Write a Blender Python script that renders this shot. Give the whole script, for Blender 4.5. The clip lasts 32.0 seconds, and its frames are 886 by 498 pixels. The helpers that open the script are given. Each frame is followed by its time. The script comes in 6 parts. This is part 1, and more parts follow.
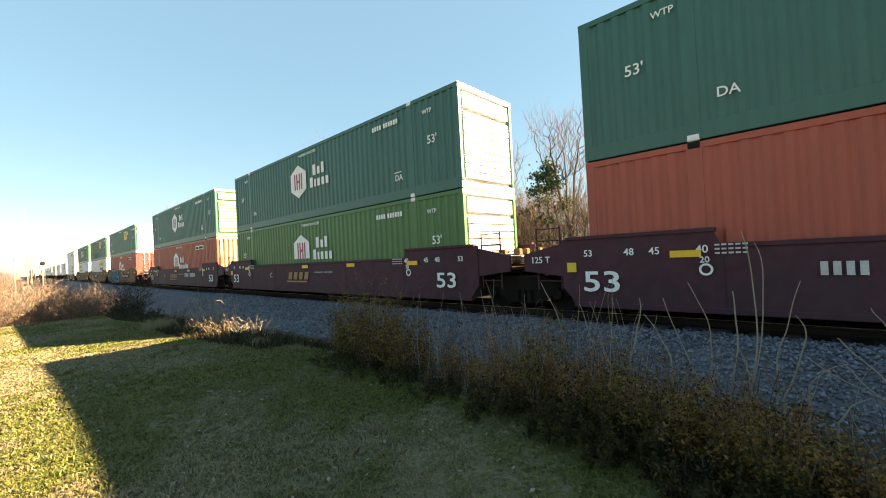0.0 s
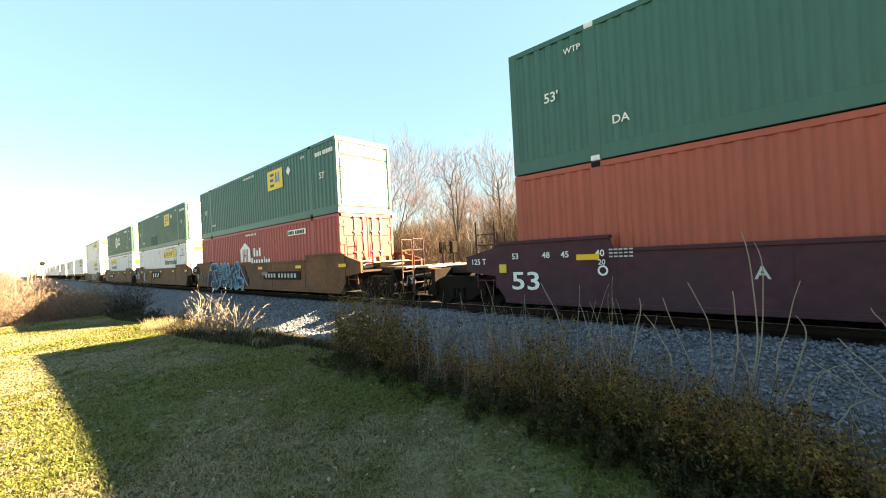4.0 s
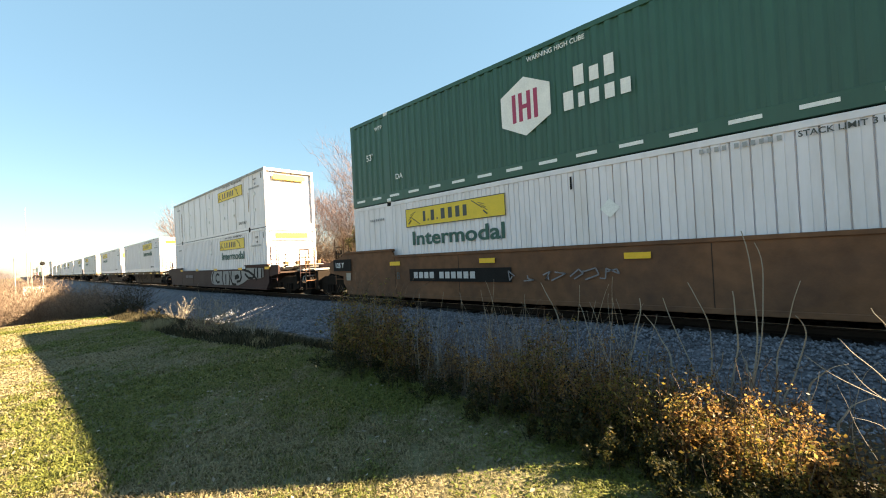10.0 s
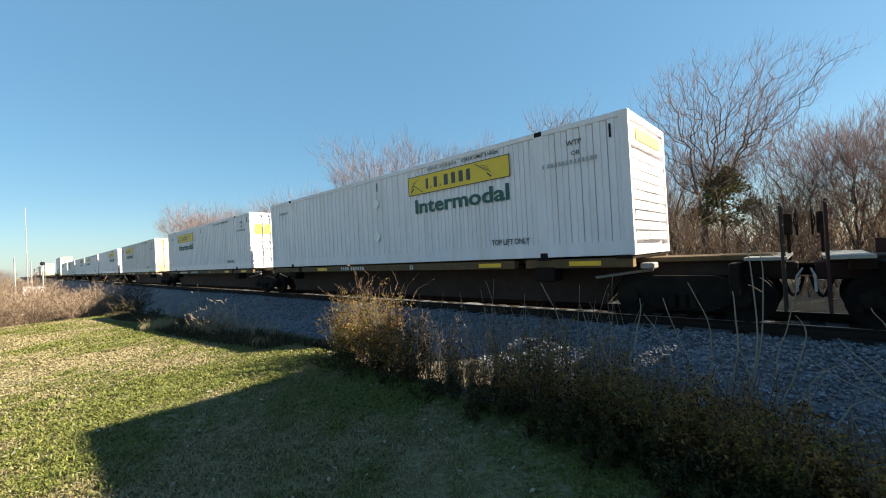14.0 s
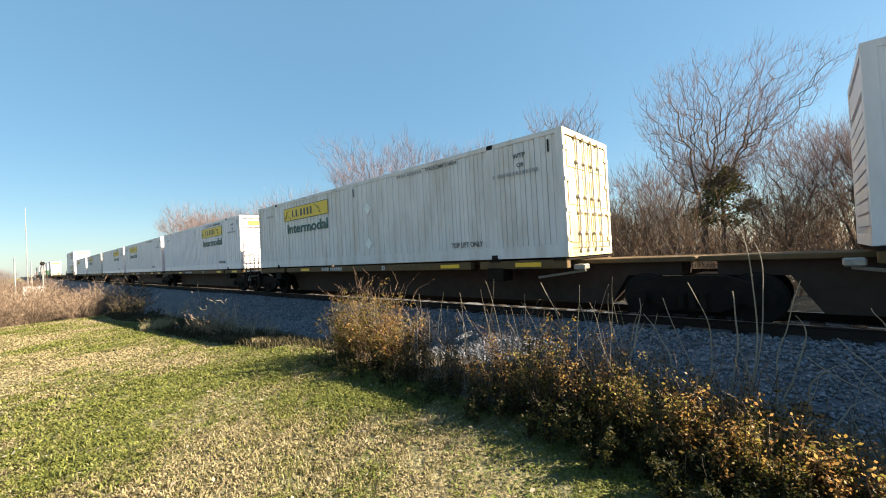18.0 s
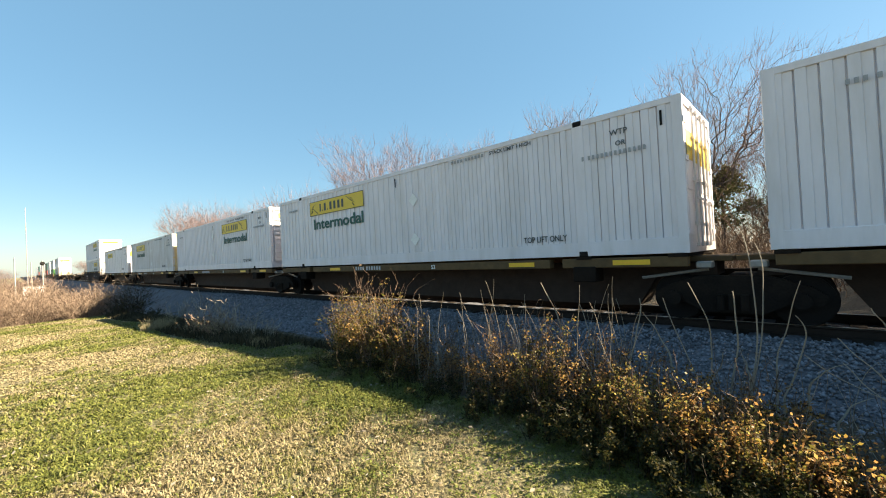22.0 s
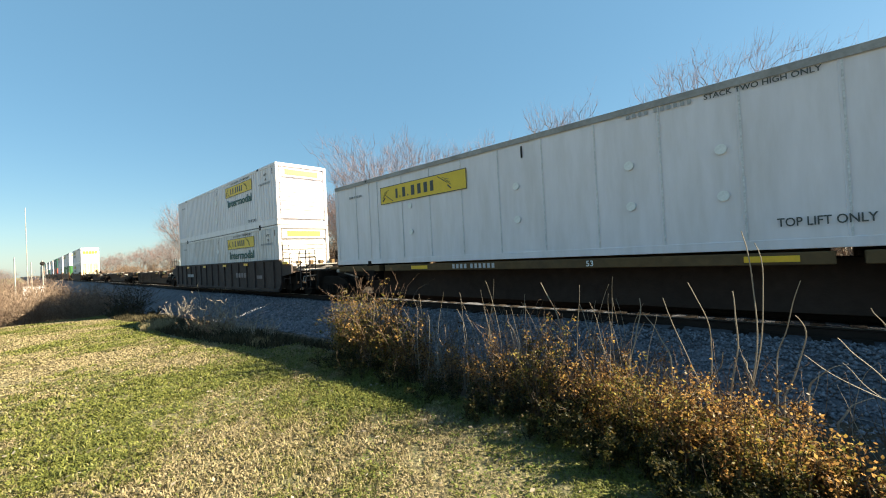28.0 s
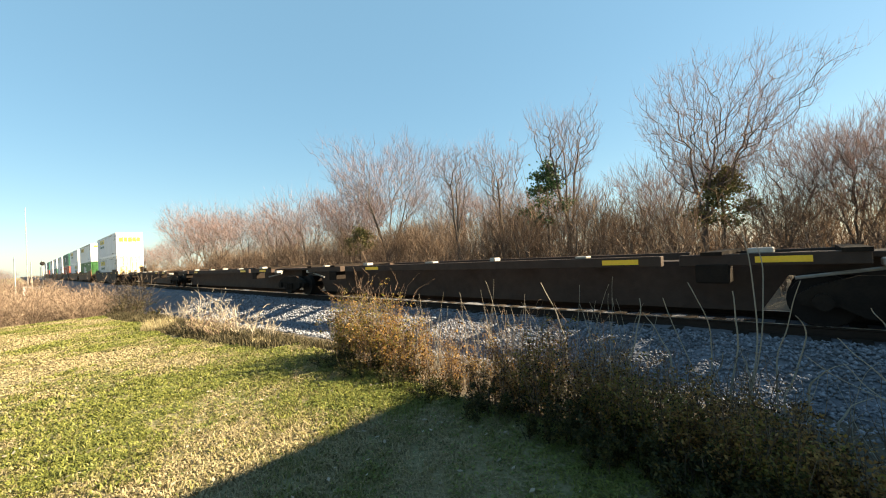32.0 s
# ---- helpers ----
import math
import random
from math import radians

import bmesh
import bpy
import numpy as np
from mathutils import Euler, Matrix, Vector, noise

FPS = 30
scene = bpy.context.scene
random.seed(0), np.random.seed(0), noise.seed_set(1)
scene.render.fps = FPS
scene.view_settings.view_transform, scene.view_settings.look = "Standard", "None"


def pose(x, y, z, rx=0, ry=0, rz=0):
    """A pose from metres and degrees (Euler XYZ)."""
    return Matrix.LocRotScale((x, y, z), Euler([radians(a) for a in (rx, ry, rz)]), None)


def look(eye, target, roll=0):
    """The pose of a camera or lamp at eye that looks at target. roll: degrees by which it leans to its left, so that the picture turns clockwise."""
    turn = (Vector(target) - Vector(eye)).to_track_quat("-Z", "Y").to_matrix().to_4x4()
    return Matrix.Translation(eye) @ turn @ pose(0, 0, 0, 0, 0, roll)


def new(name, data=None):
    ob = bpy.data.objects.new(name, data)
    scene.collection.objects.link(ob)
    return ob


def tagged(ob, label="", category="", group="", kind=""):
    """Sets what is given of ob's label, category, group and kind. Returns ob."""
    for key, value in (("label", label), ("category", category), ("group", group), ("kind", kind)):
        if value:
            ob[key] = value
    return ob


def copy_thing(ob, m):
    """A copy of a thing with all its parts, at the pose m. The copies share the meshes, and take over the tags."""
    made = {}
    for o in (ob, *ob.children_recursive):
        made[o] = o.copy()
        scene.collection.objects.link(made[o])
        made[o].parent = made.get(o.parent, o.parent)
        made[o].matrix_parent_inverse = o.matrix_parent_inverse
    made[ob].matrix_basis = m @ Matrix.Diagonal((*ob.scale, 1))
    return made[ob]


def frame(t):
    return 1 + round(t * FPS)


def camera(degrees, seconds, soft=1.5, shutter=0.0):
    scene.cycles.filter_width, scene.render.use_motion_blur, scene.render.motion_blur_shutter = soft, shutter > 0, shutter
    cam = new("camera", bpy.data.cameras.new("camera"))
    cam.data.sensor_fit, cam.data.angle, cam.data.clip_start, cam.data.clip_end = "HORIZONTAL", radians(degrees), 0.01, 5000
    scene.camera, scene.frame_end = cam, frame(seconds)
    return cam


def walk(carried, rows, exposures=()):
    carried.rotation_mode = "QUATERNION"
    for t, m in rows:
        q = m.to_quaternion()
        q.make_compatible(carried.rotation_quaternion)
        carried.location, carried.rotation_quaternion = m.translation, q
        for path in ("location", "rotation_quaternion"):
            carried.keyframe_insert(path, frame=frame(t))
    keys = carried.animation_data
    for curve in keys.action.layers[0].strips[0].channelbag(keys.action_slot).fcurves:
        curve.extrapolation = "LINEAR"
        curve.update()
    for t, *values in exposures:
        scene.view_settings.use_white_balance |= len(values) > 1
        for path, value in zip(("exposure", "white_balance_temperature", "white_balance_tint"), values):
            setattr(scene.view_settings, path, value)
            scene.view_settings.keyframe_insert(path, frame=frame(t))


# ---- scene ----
# One long freight train passes a still camera: rails lie along x, the train runs towards +x, the camera stands at y < 0.
SECONDS = 32.0
EYE = (0.0, -8.271, 1.469)
cam = camera(96.2, SECONDS, soft=1.05)
STAND = look(EYE, (-6.8117, -0.9508, 1.6045), -2.964)
walk(cam, [(0.0, STAND), (SECONDS, STAND)], exposures=[(0.0, 3.08, 9870, 10), (1.0, 3.65, 9980, 7), (2.0, 3.24, 10120, 9), (3.0, 3.53, 10290, 8), (6.0, 3.31, 10440, 8), (7.0, 2.98, 9000, 4), (8.0, 3.15, 9310, 5), (9.0, 2.69, 8380, 4), (10.0, 3.07, 9100, 9), (11.0, 2.24, 7150, 4), (12.0, 2.46, 7670, 8), (13.0, 2.36, 6940, 2), (14.0, 2.36, 6940, 2), (17.0, 2.61, 7460, 4), (18.0, 2.51, 7350, 5), (19.0, 2.51, 7350, 4), (20.0, 2.22, 7050, 3), (21.0, 2.62, 7670, 5), (22.0, 2.65, 7670, 5), (23.0, 2.73, 7770, 6), (24.0, 2.76, 7980, 8), (25.0, 2.76, 8080, 9), (28.0, 2.43, 7350, 2), (29.0, 2.05, 7150, 3), (30.0, 2.5, 7350, 3), (31.0, 2.77, 7820, 7), (32.0, 2.76, 8330, 4)])

# ---- world and sun ----
SUN_EL, SUN_AZ = radians(29.4), radians(46.2)
world = bpy.data.worlds.new("world")
scene.world = world
world.use_nodes = True
wn = world.node_tree.nodes
sky = wn.new("ShaderNodeTexSky")
sky.sky_type, sky.sun_disc = "NISHITA", False
sky.sun_elevation, sky.sun_rotation = SUN_EL, SUN_AZ
sky.air_density, sky.dust_density, sky.ozone_density = 1.0, 0.35, 1.6
clear = wn.new("ShaderNodeHueSaturation")
clear.inputs["Saturation"].default_value = 1.24
world.node_tree.links.new(sky.outputs[0], clear.inputs["Color"])
even = wn.new("ShaderNodeMix")  # clear winter air: the blue stays even down to the horizon
even.data_type = "RGBA"
even.inputs["Factor"].default_value = 0.54
even.inputs["B"].default_value = (1.36, 2.95, 5.0, 1)
world.node_tree.links.new(clear.outputs[0], even.inputs["A"])
world.node_tree.links.new(even.outputs["Result"], wn["Background"].inputs[0])
wn["Background"].inputs[1].default_value = 0.0335
sun = new("sun", bpy.data.lights.new("sun", "SUN"))
sun.data.energy, sun.data.angle, sun.data.color = 5.0, radians(0.5), (1.0, 0.9, 0.76)
SUN_DIR = Vector((math.sin(SUN_AZ) * math.cos(SUN_EL), math.cos(SUN_AZ) * math.cos(SUN_EL), math.sin(SUN_EL)))
sun.matrix_world = look(SUN_DIR * 60, (0, 0, 0))


# ---- materials ----
def mat(name, colour, rough=0.6, metal=0.0, vary=0.15, scale=3.0, bump=0.0, bump_scale=40.0, dirt=0.0, dirt_colour=(0.06, 0.045, 0.03), dirt_scale=1.2, rand=0.0, island=0.0, stretch=(1, 1, 1), sheen=0.0):
    """Principled surface with colour variation at two scales, grime and fine relief."""
    m = bpy.data.materials.new(name)
    m.use_nodes = True
    n, l = m.node_tree.nodes, m.node_tree.links
    b = n["Principled BSDF"]
    b.inputs["Roughness"].default_value, b.inputs["Metallic"].default_value = rough, metal
    if rough > 0.6:
        b.inputs["Specular IOR Level"].default_value = 0.18 if max(colour) > 0.035 else 0.05  # dusty, chalky or sooty surfaces
    tc = n.new("ShaderNodeTexCoord")
    mp = n.new("ShaderNodeMapping")
    mp.inputs["Scale"].default_value = stretch
    l.new(tc.outputs["Object"], mp.inputs["Vector"])
    big, fine = n.new("ShaderNodeTexNoise"), n.new("ShaderNodeTexNoise")
    for t, s, d in ((big, scale, 4.0), (fine, scale * 9.0, 3.0)):
        t.inputs["Scale"].default_value, t.inputs["Detail"].default_value = s, d
        l.new(mp.outputs[0], t.inputs["Vector"])
    add = n.new("ShaderNodeMath")
    add.operation = "ADD"
    l.new(big.outputs["Fac"], add.inputs[0])
    l.new(fine.outputs["Fac"], add.inputs[1])
    rng = n.new("ShaderNodeMapRange")
    rng.inputs["From Min"].default_value, rng.inputs["From Max"].default_value = 0.65, 1.35
    rng.inputs["To Min"].default_value, rng.inputs["To Max"].default_value = 1.0 - vary, 1.0 + vary
    l.new(add.outputs[0], rng.inputs["Value"])
    hsv = n.new("ShaderNodeHueSaturation")
    hsv.inputs["Color"].default_value = (*colour, 1)
    value = rng.outputs[0]
    for strength, node in ((rand, "ShaderNodeObjectInfo"), (island, "ShaderNodeNewGeometry")):
        if strength:
            src = n.new(node)
            r2, mul = n.new("ShaderNodeMapRange"), n.new("ShaderNodeMath")
            r2.inputs["To Min"].default_value, r2.inputs["To Max"].default_value = 1.0 - strength, 1.0 + strength
            mul.operation = "MULTIPLY"
            l.new(src.outputs["Random" if node == "ShaderNodeObjectInfo" else "Random Per Island"], r2.inputs["Value"])
            l.new(value, mul.inputs[0])
            l.new(r2.outputs[0], mul.inputs[1])
            value = mul.outputs[0]
    l.new(value, hsv.inputs["Value"])
    out = hsv.outputs[0]
    if dirt:
        dn, dr, mix = n.new("ShaderNodeTexNoise"), n.new("ShaderNodeMapRange"), n.new("ShaderNodeMix")
        dn.inputs["Scale"].default_value, dn.inputs["Detail"].default_value, dn.inputs["Roughness"].default_value = dirt_scale, 8.0, 0.65
        l.new(mp.outputs[0], dn.inputs["Vector"])
        dr.inputs["From Min"].default_value, dr.inputs["From Max"].default_value = 0.45, 0.75
        dr.inputs["To Max"].default_value = dirt
        l.new(dn.outputs["Fac"], dr.inputs["Value"])
        mix.data_type = "RGBA"
        l.new(dr.outputs[0], mix.inputs["Factor"])
        l.new(out, mix.inputs["A"])
        mix.inputs["B"].default_value = (*dirt_colour, 1)
        out = mix.outputs["Result"]
    l.new(out, b.inputs["Base Color"])
    if bump:
        bn, bp = n.new("ShaderNodeTexNoise"), n.new("ShaderNodeBump")
        bn.inputs["Scale"].default_value, bn.inputs["Detail"].default_value = bump_scale, 5.0
        l.new(mp.outputs[0], bn.inputs["Vector"])
        bp.inputs["Strength"].default_value, bp.inputs["Distance"].default_value = bump, 0.02
        l.new(bn.outputs["Fac"], bp.inputs["Height"])
        l.new(bp.outputs[0], b.inputs["Normal"])
    return m


STREAK = (1.0, 1.0, 0.18)
PAINT = {
    "teal": mat("teal_paint", (0.018, 0.105, 0.082), 0.45, 0, 0.14, 0.8, 0.08, 30, 0.3, (0.03, 0.06, 0.05), 1.6, stretch=STREAK),
    "darkgreen": mat("dark_green_paint", (0.016, 0.085, 0.058), 0.45, 0, 0.14, 0.8, 0.08, 30, 0.3, (0.03, 0.05, 0.04), 1.6, stretch=STREAK),
    "green": mat("green_paint", (0.032, 0.13, 0.036), 0.45, 0, 0.14, 0.8, 0.08, 30, 0.3, (0.04, 0.07, 0.03), 1.6, stretch=STREAK),
    "palegreen": mat("pale_green_paint", (0.30, 0.44, 0.24), 0.5, 0, 0.12, 0.8, 0.08, 30, 0.25, (0.2, 0.22, 0.12), 1.6, stretch=STREAK),
    "red": mat("red_paint", (0.36, 0.062, 0.036), 0.5, 0, 0.14, 0.8, 0.08, 30, 0.35, (0.16, 0.04, 0.03), 1.6, stretch=STREAK),
    "crimson": mat("crimson_paint", (0.33, 0.04, 0.036), 0.5, 0, 0.14, 0.8, 0.08, 30, 0.35, (0.15, 0.03, 0.03), 1.6, stretch=STREAK),
    "white": mat("white_paint", (0.68, 0.65, 0.685), 0.45, 0, 0.07, 0.8, 0.06, 30, 0.35, (0.42, 0.38, 0.33), 2.2, stretch=STREAK),
    "cream": mat("rust_stained_cream_paint", (0.66, 0.52, 0.28), 0.55, 0, 0.14, 0.8, 0.1, 30, 0.75, (0.3, 0.17, 0.07), 2.4, stretch=STREAK),
    "white_old": mat("worn_white_paint", (0.61, 0.59, 0.595), 0.5, 0, 0.08, 0.8, 0.06, 30, 0.6, (0.34, 0.27, 0.2), 2.6, stretch=STREAK),
}
M_BNSF = mat("purple_brown_steel", (0.068, 0.025, 0.034), 0.65, 0, 0.3, 0.5, 0.15, 30, 0.75, (0.04, 0.03, 0.032), 0.9)
M_BROWN = mat("ochre_brown_steel", (0.15, 0.07, 0.038), 0.7, 0, 0.32, 0.5, 0.15, 30, 0.8, (0.06, 0.036, 0.028), 0.8)
M_MAROON = mat("maroon_steel", (0.042, 0.017, 0.016), 0.65, 0, 0.2, 0.7, 0.15, 30, 0.5, (0.045, 0.03, 0.03), 1.1)
M_BLACKBROWN = mat("weathered_black_brown_steel", (0.042, 0.026, 0.02), 0.75, 0, 0.25, 0.7, 0.2, 30, 0.5, (0.06, 0.04, 0.03), 1.3)
M_WEATHERED = mat("weathered_grey_brown_steel", (0.062, 0.047, 0.043), 0.75, 0, 0.3, 0.7, 0.2, 30, 0.6, (0.035, 0.026, 0.024), 1.1)
M_SPINE = mat("dirty_yellow_brown_steel", (0.12, 0.075, 0.036), 0.75, 0, 0.25, 0.8, 0.2, 30, 0.65, (0.045, 0.033, 0.027), 1.0)
M_RUST = mat("rusty_cast_steel", (0.016, 0.012, 0.01), 0.8, 0.0, 0.25, 3, 0.3, 40, 0.4, (0.03, 0.02, 0.013), 3)
M_WHEEL = mat("worn_wheel_steel", (0.018, 0.015, 0.014), 0.65, 0.1, 0.2, 4, 0.1)
M_DARK = mat("black_steel", (0.018, 0.017, 0.017), 0.65, 0, 0.2, 3)
M_RAIL = mat("rail_steel", (0.03, 0.021, 0.017), 0.75, 0.0, 0.2, 2, 0.1)
M_RAILTOP = mat("polished_rail_head", (0.5, 0.48, 0.45), 0.3, 1.0, 0.1, 3)
M_TIE = mat("creosoted_wood", (0.03, 0.024, 0.02), 0.85, 0, 0.3, 3, 0.4, 20, rand=0.25, stretch=(6, 1, 6))
M_LETTER_W = mat("white_lettering", (0.72, 0.73, 0.72), 0.6, 0, 0.12, 3)
M_LETTER_D = mat("dark_lettering", (0.05, 0.06, 0.06), 0.6, 0, 0.12, 3)
M_LETTER_F = mat("faded_grey_lettering", (0.3, 0.31, 0.32), 0.6, 0, 0.12, 3)
M_LETTER_G = mat("deep_green_lettering", (0.012, 0.085, 0.07), 0.6, 0, 0.12, 3)
M_YELLOW = mat("yellow_panel", (0.68, 0.47, 0.035), 0.5, 0, 0.1, 3)
M_REFLECT = mat("yellow_reflector", (0.75, 0.42, 0.02), 0.4, 0, 0.1, 3)
M_MAGENTA = mat("magenta_emblem", (0.35, 0.03, 0.09), 0.5, 0, 0.1, 3)


# ---- mesh tools ----
class Shape:
    """Collects boxes, prisms and tubes into one mesh."""

    def __init__(self):
        self.v, self.f = [], []

    def add(self, vs, fs):
        o = len(self.v)
        self.v.extend(vs)
        self.f.extend([tuple(i + o for i in f) for f in fs])
        return self

    def box(self, x0, x1, y0, y1, z0, z1, c=0.0):
        if c <= 0:
            vs = [(x, y, z) for z in (z0, z1) for y in (y0, y1) for x in (x0, x1)]
            return self.add(vs, [(0, 2, 3, 1), (4, 5, 7, 6), (0, 1, 5, 4), (2, 6, 7, 3), (0, 4, 6, 2), (1, 3, 7, 5)])
        ring = [(x0 + c, y0), (x1 - c, y0), (x1, y0 + c), (x1, y1 - c), (x1 - c, y1), (x0 + c, y1), (x0, y1 - c), (x0, y0 + c)]
        mx, my = (x0 + x1) / 2, (y0 + y1) / 2
        sx, sy = 1 - 2 * c / max(x1 - x0, 1e-6), 1 - 2 * c / max(y1 - y0, 1e-6)
        small = [(mx + (x - mx) * sx, my + (y - my) * sy) for x, y in ring]
        rows = [[(x, y, z0) for x, y in small], [(x, y, z0 + c) for x, y in ring], [(x, y, z1 - c) for x, y in ring], [(x, y, z1) for x, y in small]]
        return self.loft(rows)

    def loft(self, rows, caps=True, closed=True):
        k = len(rows[0])
        vs = [p for r in rows for p in r]
        fs = []
        for a in range(len(rows) - 1):
            for i in range(k if closed else k - 1):
                j = (i + 1) % k
                fs.append((a * k + i, a * k + j, (a + 1) * k + j, (a + 1) * k + i))
        if caps:
            fs.append(tuple(range(k - 1, -1, -1)))
            fs.append(tuple((len(rows) - 1) * k + i for i in range(k)))
        return self.add(vs, fs)

    def prism_y(self, poly, y0, y1):
        """A polygon in x, z carried from y0 to y1."""
        return self.loft([[(x, y0, z) for x, z in poly], [(x, y1, z) for x, z in poly]])

    def prism_x(self, poly, x0, x1):
        return self.loft([[(x0, y, z) for y, z in poly], [(x1, y, z) for y, z in poly]])

    def tube(self, a, b, r0, r1=None, k=6):
        a, b = Vector(a), Vector(b)
        r1 = r0 if r1 is None else r1
        d = (b - a).normalized()
        u = d.orthogonal().normalized()
        w = d.cross(u)
        ring = [(math.cos(2 * math.pi * i / k), math.sin(2 * math.pi * i / k)) for i in range(k)]
        return self.loft([[tuple(a + (u * c + w * s) * r0) for c, s in ring], [tuple(b + (u * c + w * s) * r1) for c, s in ring]])

    def disc_y(self, x, z, r, y0, y1, k=20):
        poly = [(x + r * math.cos(2 * math.pi * i / k), z + r * math.sin(2 * math.pi * i / k)) for i in range(k)]
        return self.prism_y(poly, y0, y1)

    def mesh(self, name, material=None):
        me = bpy.data.meshes.new(name)
        me.from_pydata(self.v, [], self.f)
        me.update()
        bm = bmesh.new()
        bm.from_mesh(me)
        bmesh.ops.recalc_face_normals(bm, faces=bm.faces)
        bm.to_mesh(me)
        bm.free()
        if material:
            me.materials.append(material)
        return me


def thing(name, label, category, group="", kind=""):
    return tagged(new(name), label, category, group, kind)


def part(name, shape, material, parent, label="", at=None):
    """Links a Shape or a mesh as one object under its thing."""
    me = shape.mesh(name, material) if isinstance(shape, Shape) else shape
    ob = new(name, me)
    ob.parent = parent
    if at is not None:
        ob.matrix_basis = at
    return tagged(ob, label)


def array_mesh(name, verts, faces, material):
    """A mesh from numpy arrays: verts (n, 3), faces (m, 3 or 4)."""
    me = bpy.data.meshes.new(name)
    k = faces.shape[1]
    me.vertices.add(len(verts))
    me.vertices.foreach_set("co", np.ascontiguousarray(verts, dtype=np.float32).ravel())
    me.loops.add(faces.size)
    me.loops.foreach_set("vertex_index", np.ascontiguousarray(faces, dtype=np.int32).ravel())
    me.polygons.add(len(faces))
    me.polygons.foreach_set("loop_start", np.arange(0, faces.size, k, dtype=np.int32))
    me.materials.append(material)
    me.update(calc_edges=True)
    return me


TEXTS = {}


def text_mesh(text, size, material, squeeze=1.0, bold=0.0):
    """Lettering in the built-in font, standing in the x, z plane and facing -y, its lower left corner at the origin."""
    key = (text, size, material.name, squeeze, bold)
    if key not in TEXTS:
        cu = bpy.data.curves.new("lettering", "FONT")
        cu.body, cu.size, cu.extrude, cu.resolution_u, cu.offset = text, size, 0.002, 3, bold or size * 0.012
        ob = bpy.data.objects.new("lettering", cu)
        scene.collection.objects.link(ob)
        dg = bpy.context.evaluated_depsgraph_get()
        me = bpy.data.meshes.new_from_object(ob.evaluated_get(dg))
        bpy.data.objects.remove(ob)
        me.transform(Matrix.Rotation(radians(90), 4, "X") @ Matrix.Diagonal((squeeze, 1, 1, 1)))
        me.materials.clear()
        me.materials.append(material)
        TEXTS[key] = me
    return TEXTS[key]


def bars(widths, height, gap, tall=()):
    """Plain bars of a word's size: one block a letter."""
    s, x = Shape(), 0.0
    for i, w in enumerate(widths):
        h = height * (1.3 if i in tall else 1.0)
        s.box(x, x + w, -0.003, 0.003, 0, h)
        x += w + gap
    return s


# ---- the train ----
L, WID, TALL = 16.15, 2.59, 2.9
HL, HW = L / 2, WID / 2
TRACK_Y = 1.295
MOVERS = []          # (thing, its x at t = 0, its height)


def run_of(t):
    """How far the train has gone at t seconds: 9.3 m/s, slowly gaining."""
    return 9.2803 * t + 0.2248 * t * t / 32.0


def place(ob, x, z=0.0):
    ob.matrix_basis = pose(x, TRACK_Y, z)
    MOVERS.append((ob, x, z))


def corrugated(side, smooth, deep, crisp):
    """One side wall as a single folded sheet: vertical ribs with flats at the lift posts, or flat panels with low seams."""
    xs, ys = [], []
    if smooth:
        n = 13
        p = (L - 0.24) / n
        for i in range(n):
            x = -HL + 0.12 + i * p
            for fx, d in ((0.0, 0.02), (p - 0.07, 0.02), (p - 0.06, 0.01), (p - 0.01, 0.01)):
                xs.append(x + fx)
                ys.append(d)
    else:
        # crisp: flat panels, every second one set back, with a narrow groove between; else plain folds
        fold = ((0.0, 0.0), (0.46, 0.0), (0.5, 0.02), (0.905, 0.02), (0.92, deep), (0.965, deep)) if crisp else ((0.0, 0.0), (0.34, 0.0), (0.54, deep), (0.8, deep))
        for a, b in ((-HL + 0.12, -6.22), (-5.98, 5.98), (6.22, HL - 0.12)):
            n = round((b - a) / 0.275)
            p = (b - a) / n
            for i in range(n):
                for fx, d in fold:
                    xs.append(a + (i + fx) * p)
                    ys.append(0.012 + d)
            xs.append(b)
            ys.append(0.012)
    xs.append(HL - 0.12)
    ys.append(0.02)
    z0, z1 = (0.14, TALL - 0.1) if smooth else (0.28, TALL - 0.1)
    line = [(x, side * (HW - d)) for x, d in zip(xs, ys)] + [(HL - 0.12, side * (HW - 0.09)), (-HL + 0.12, side * (HW - 0.09))]
    return Shape().loft([[(x, y, z) for x, y in line] for z in (z0, z1)], caps=False)


POSTS = (-6.1, 6.1)
MESHES = {}


def cached(key, make):
    if key not in MESHES:
        MESHES[key] = make()
    return MESHES[key]


def side_wall_mesh(material, side, smooth):
    def make():
        return corrugated(side, smooth, *((0.052, True) if "white" in material.name else (0.034, False))).mesh("side_wall", material)
    return cached(("side", material.name, side, smooth), make)


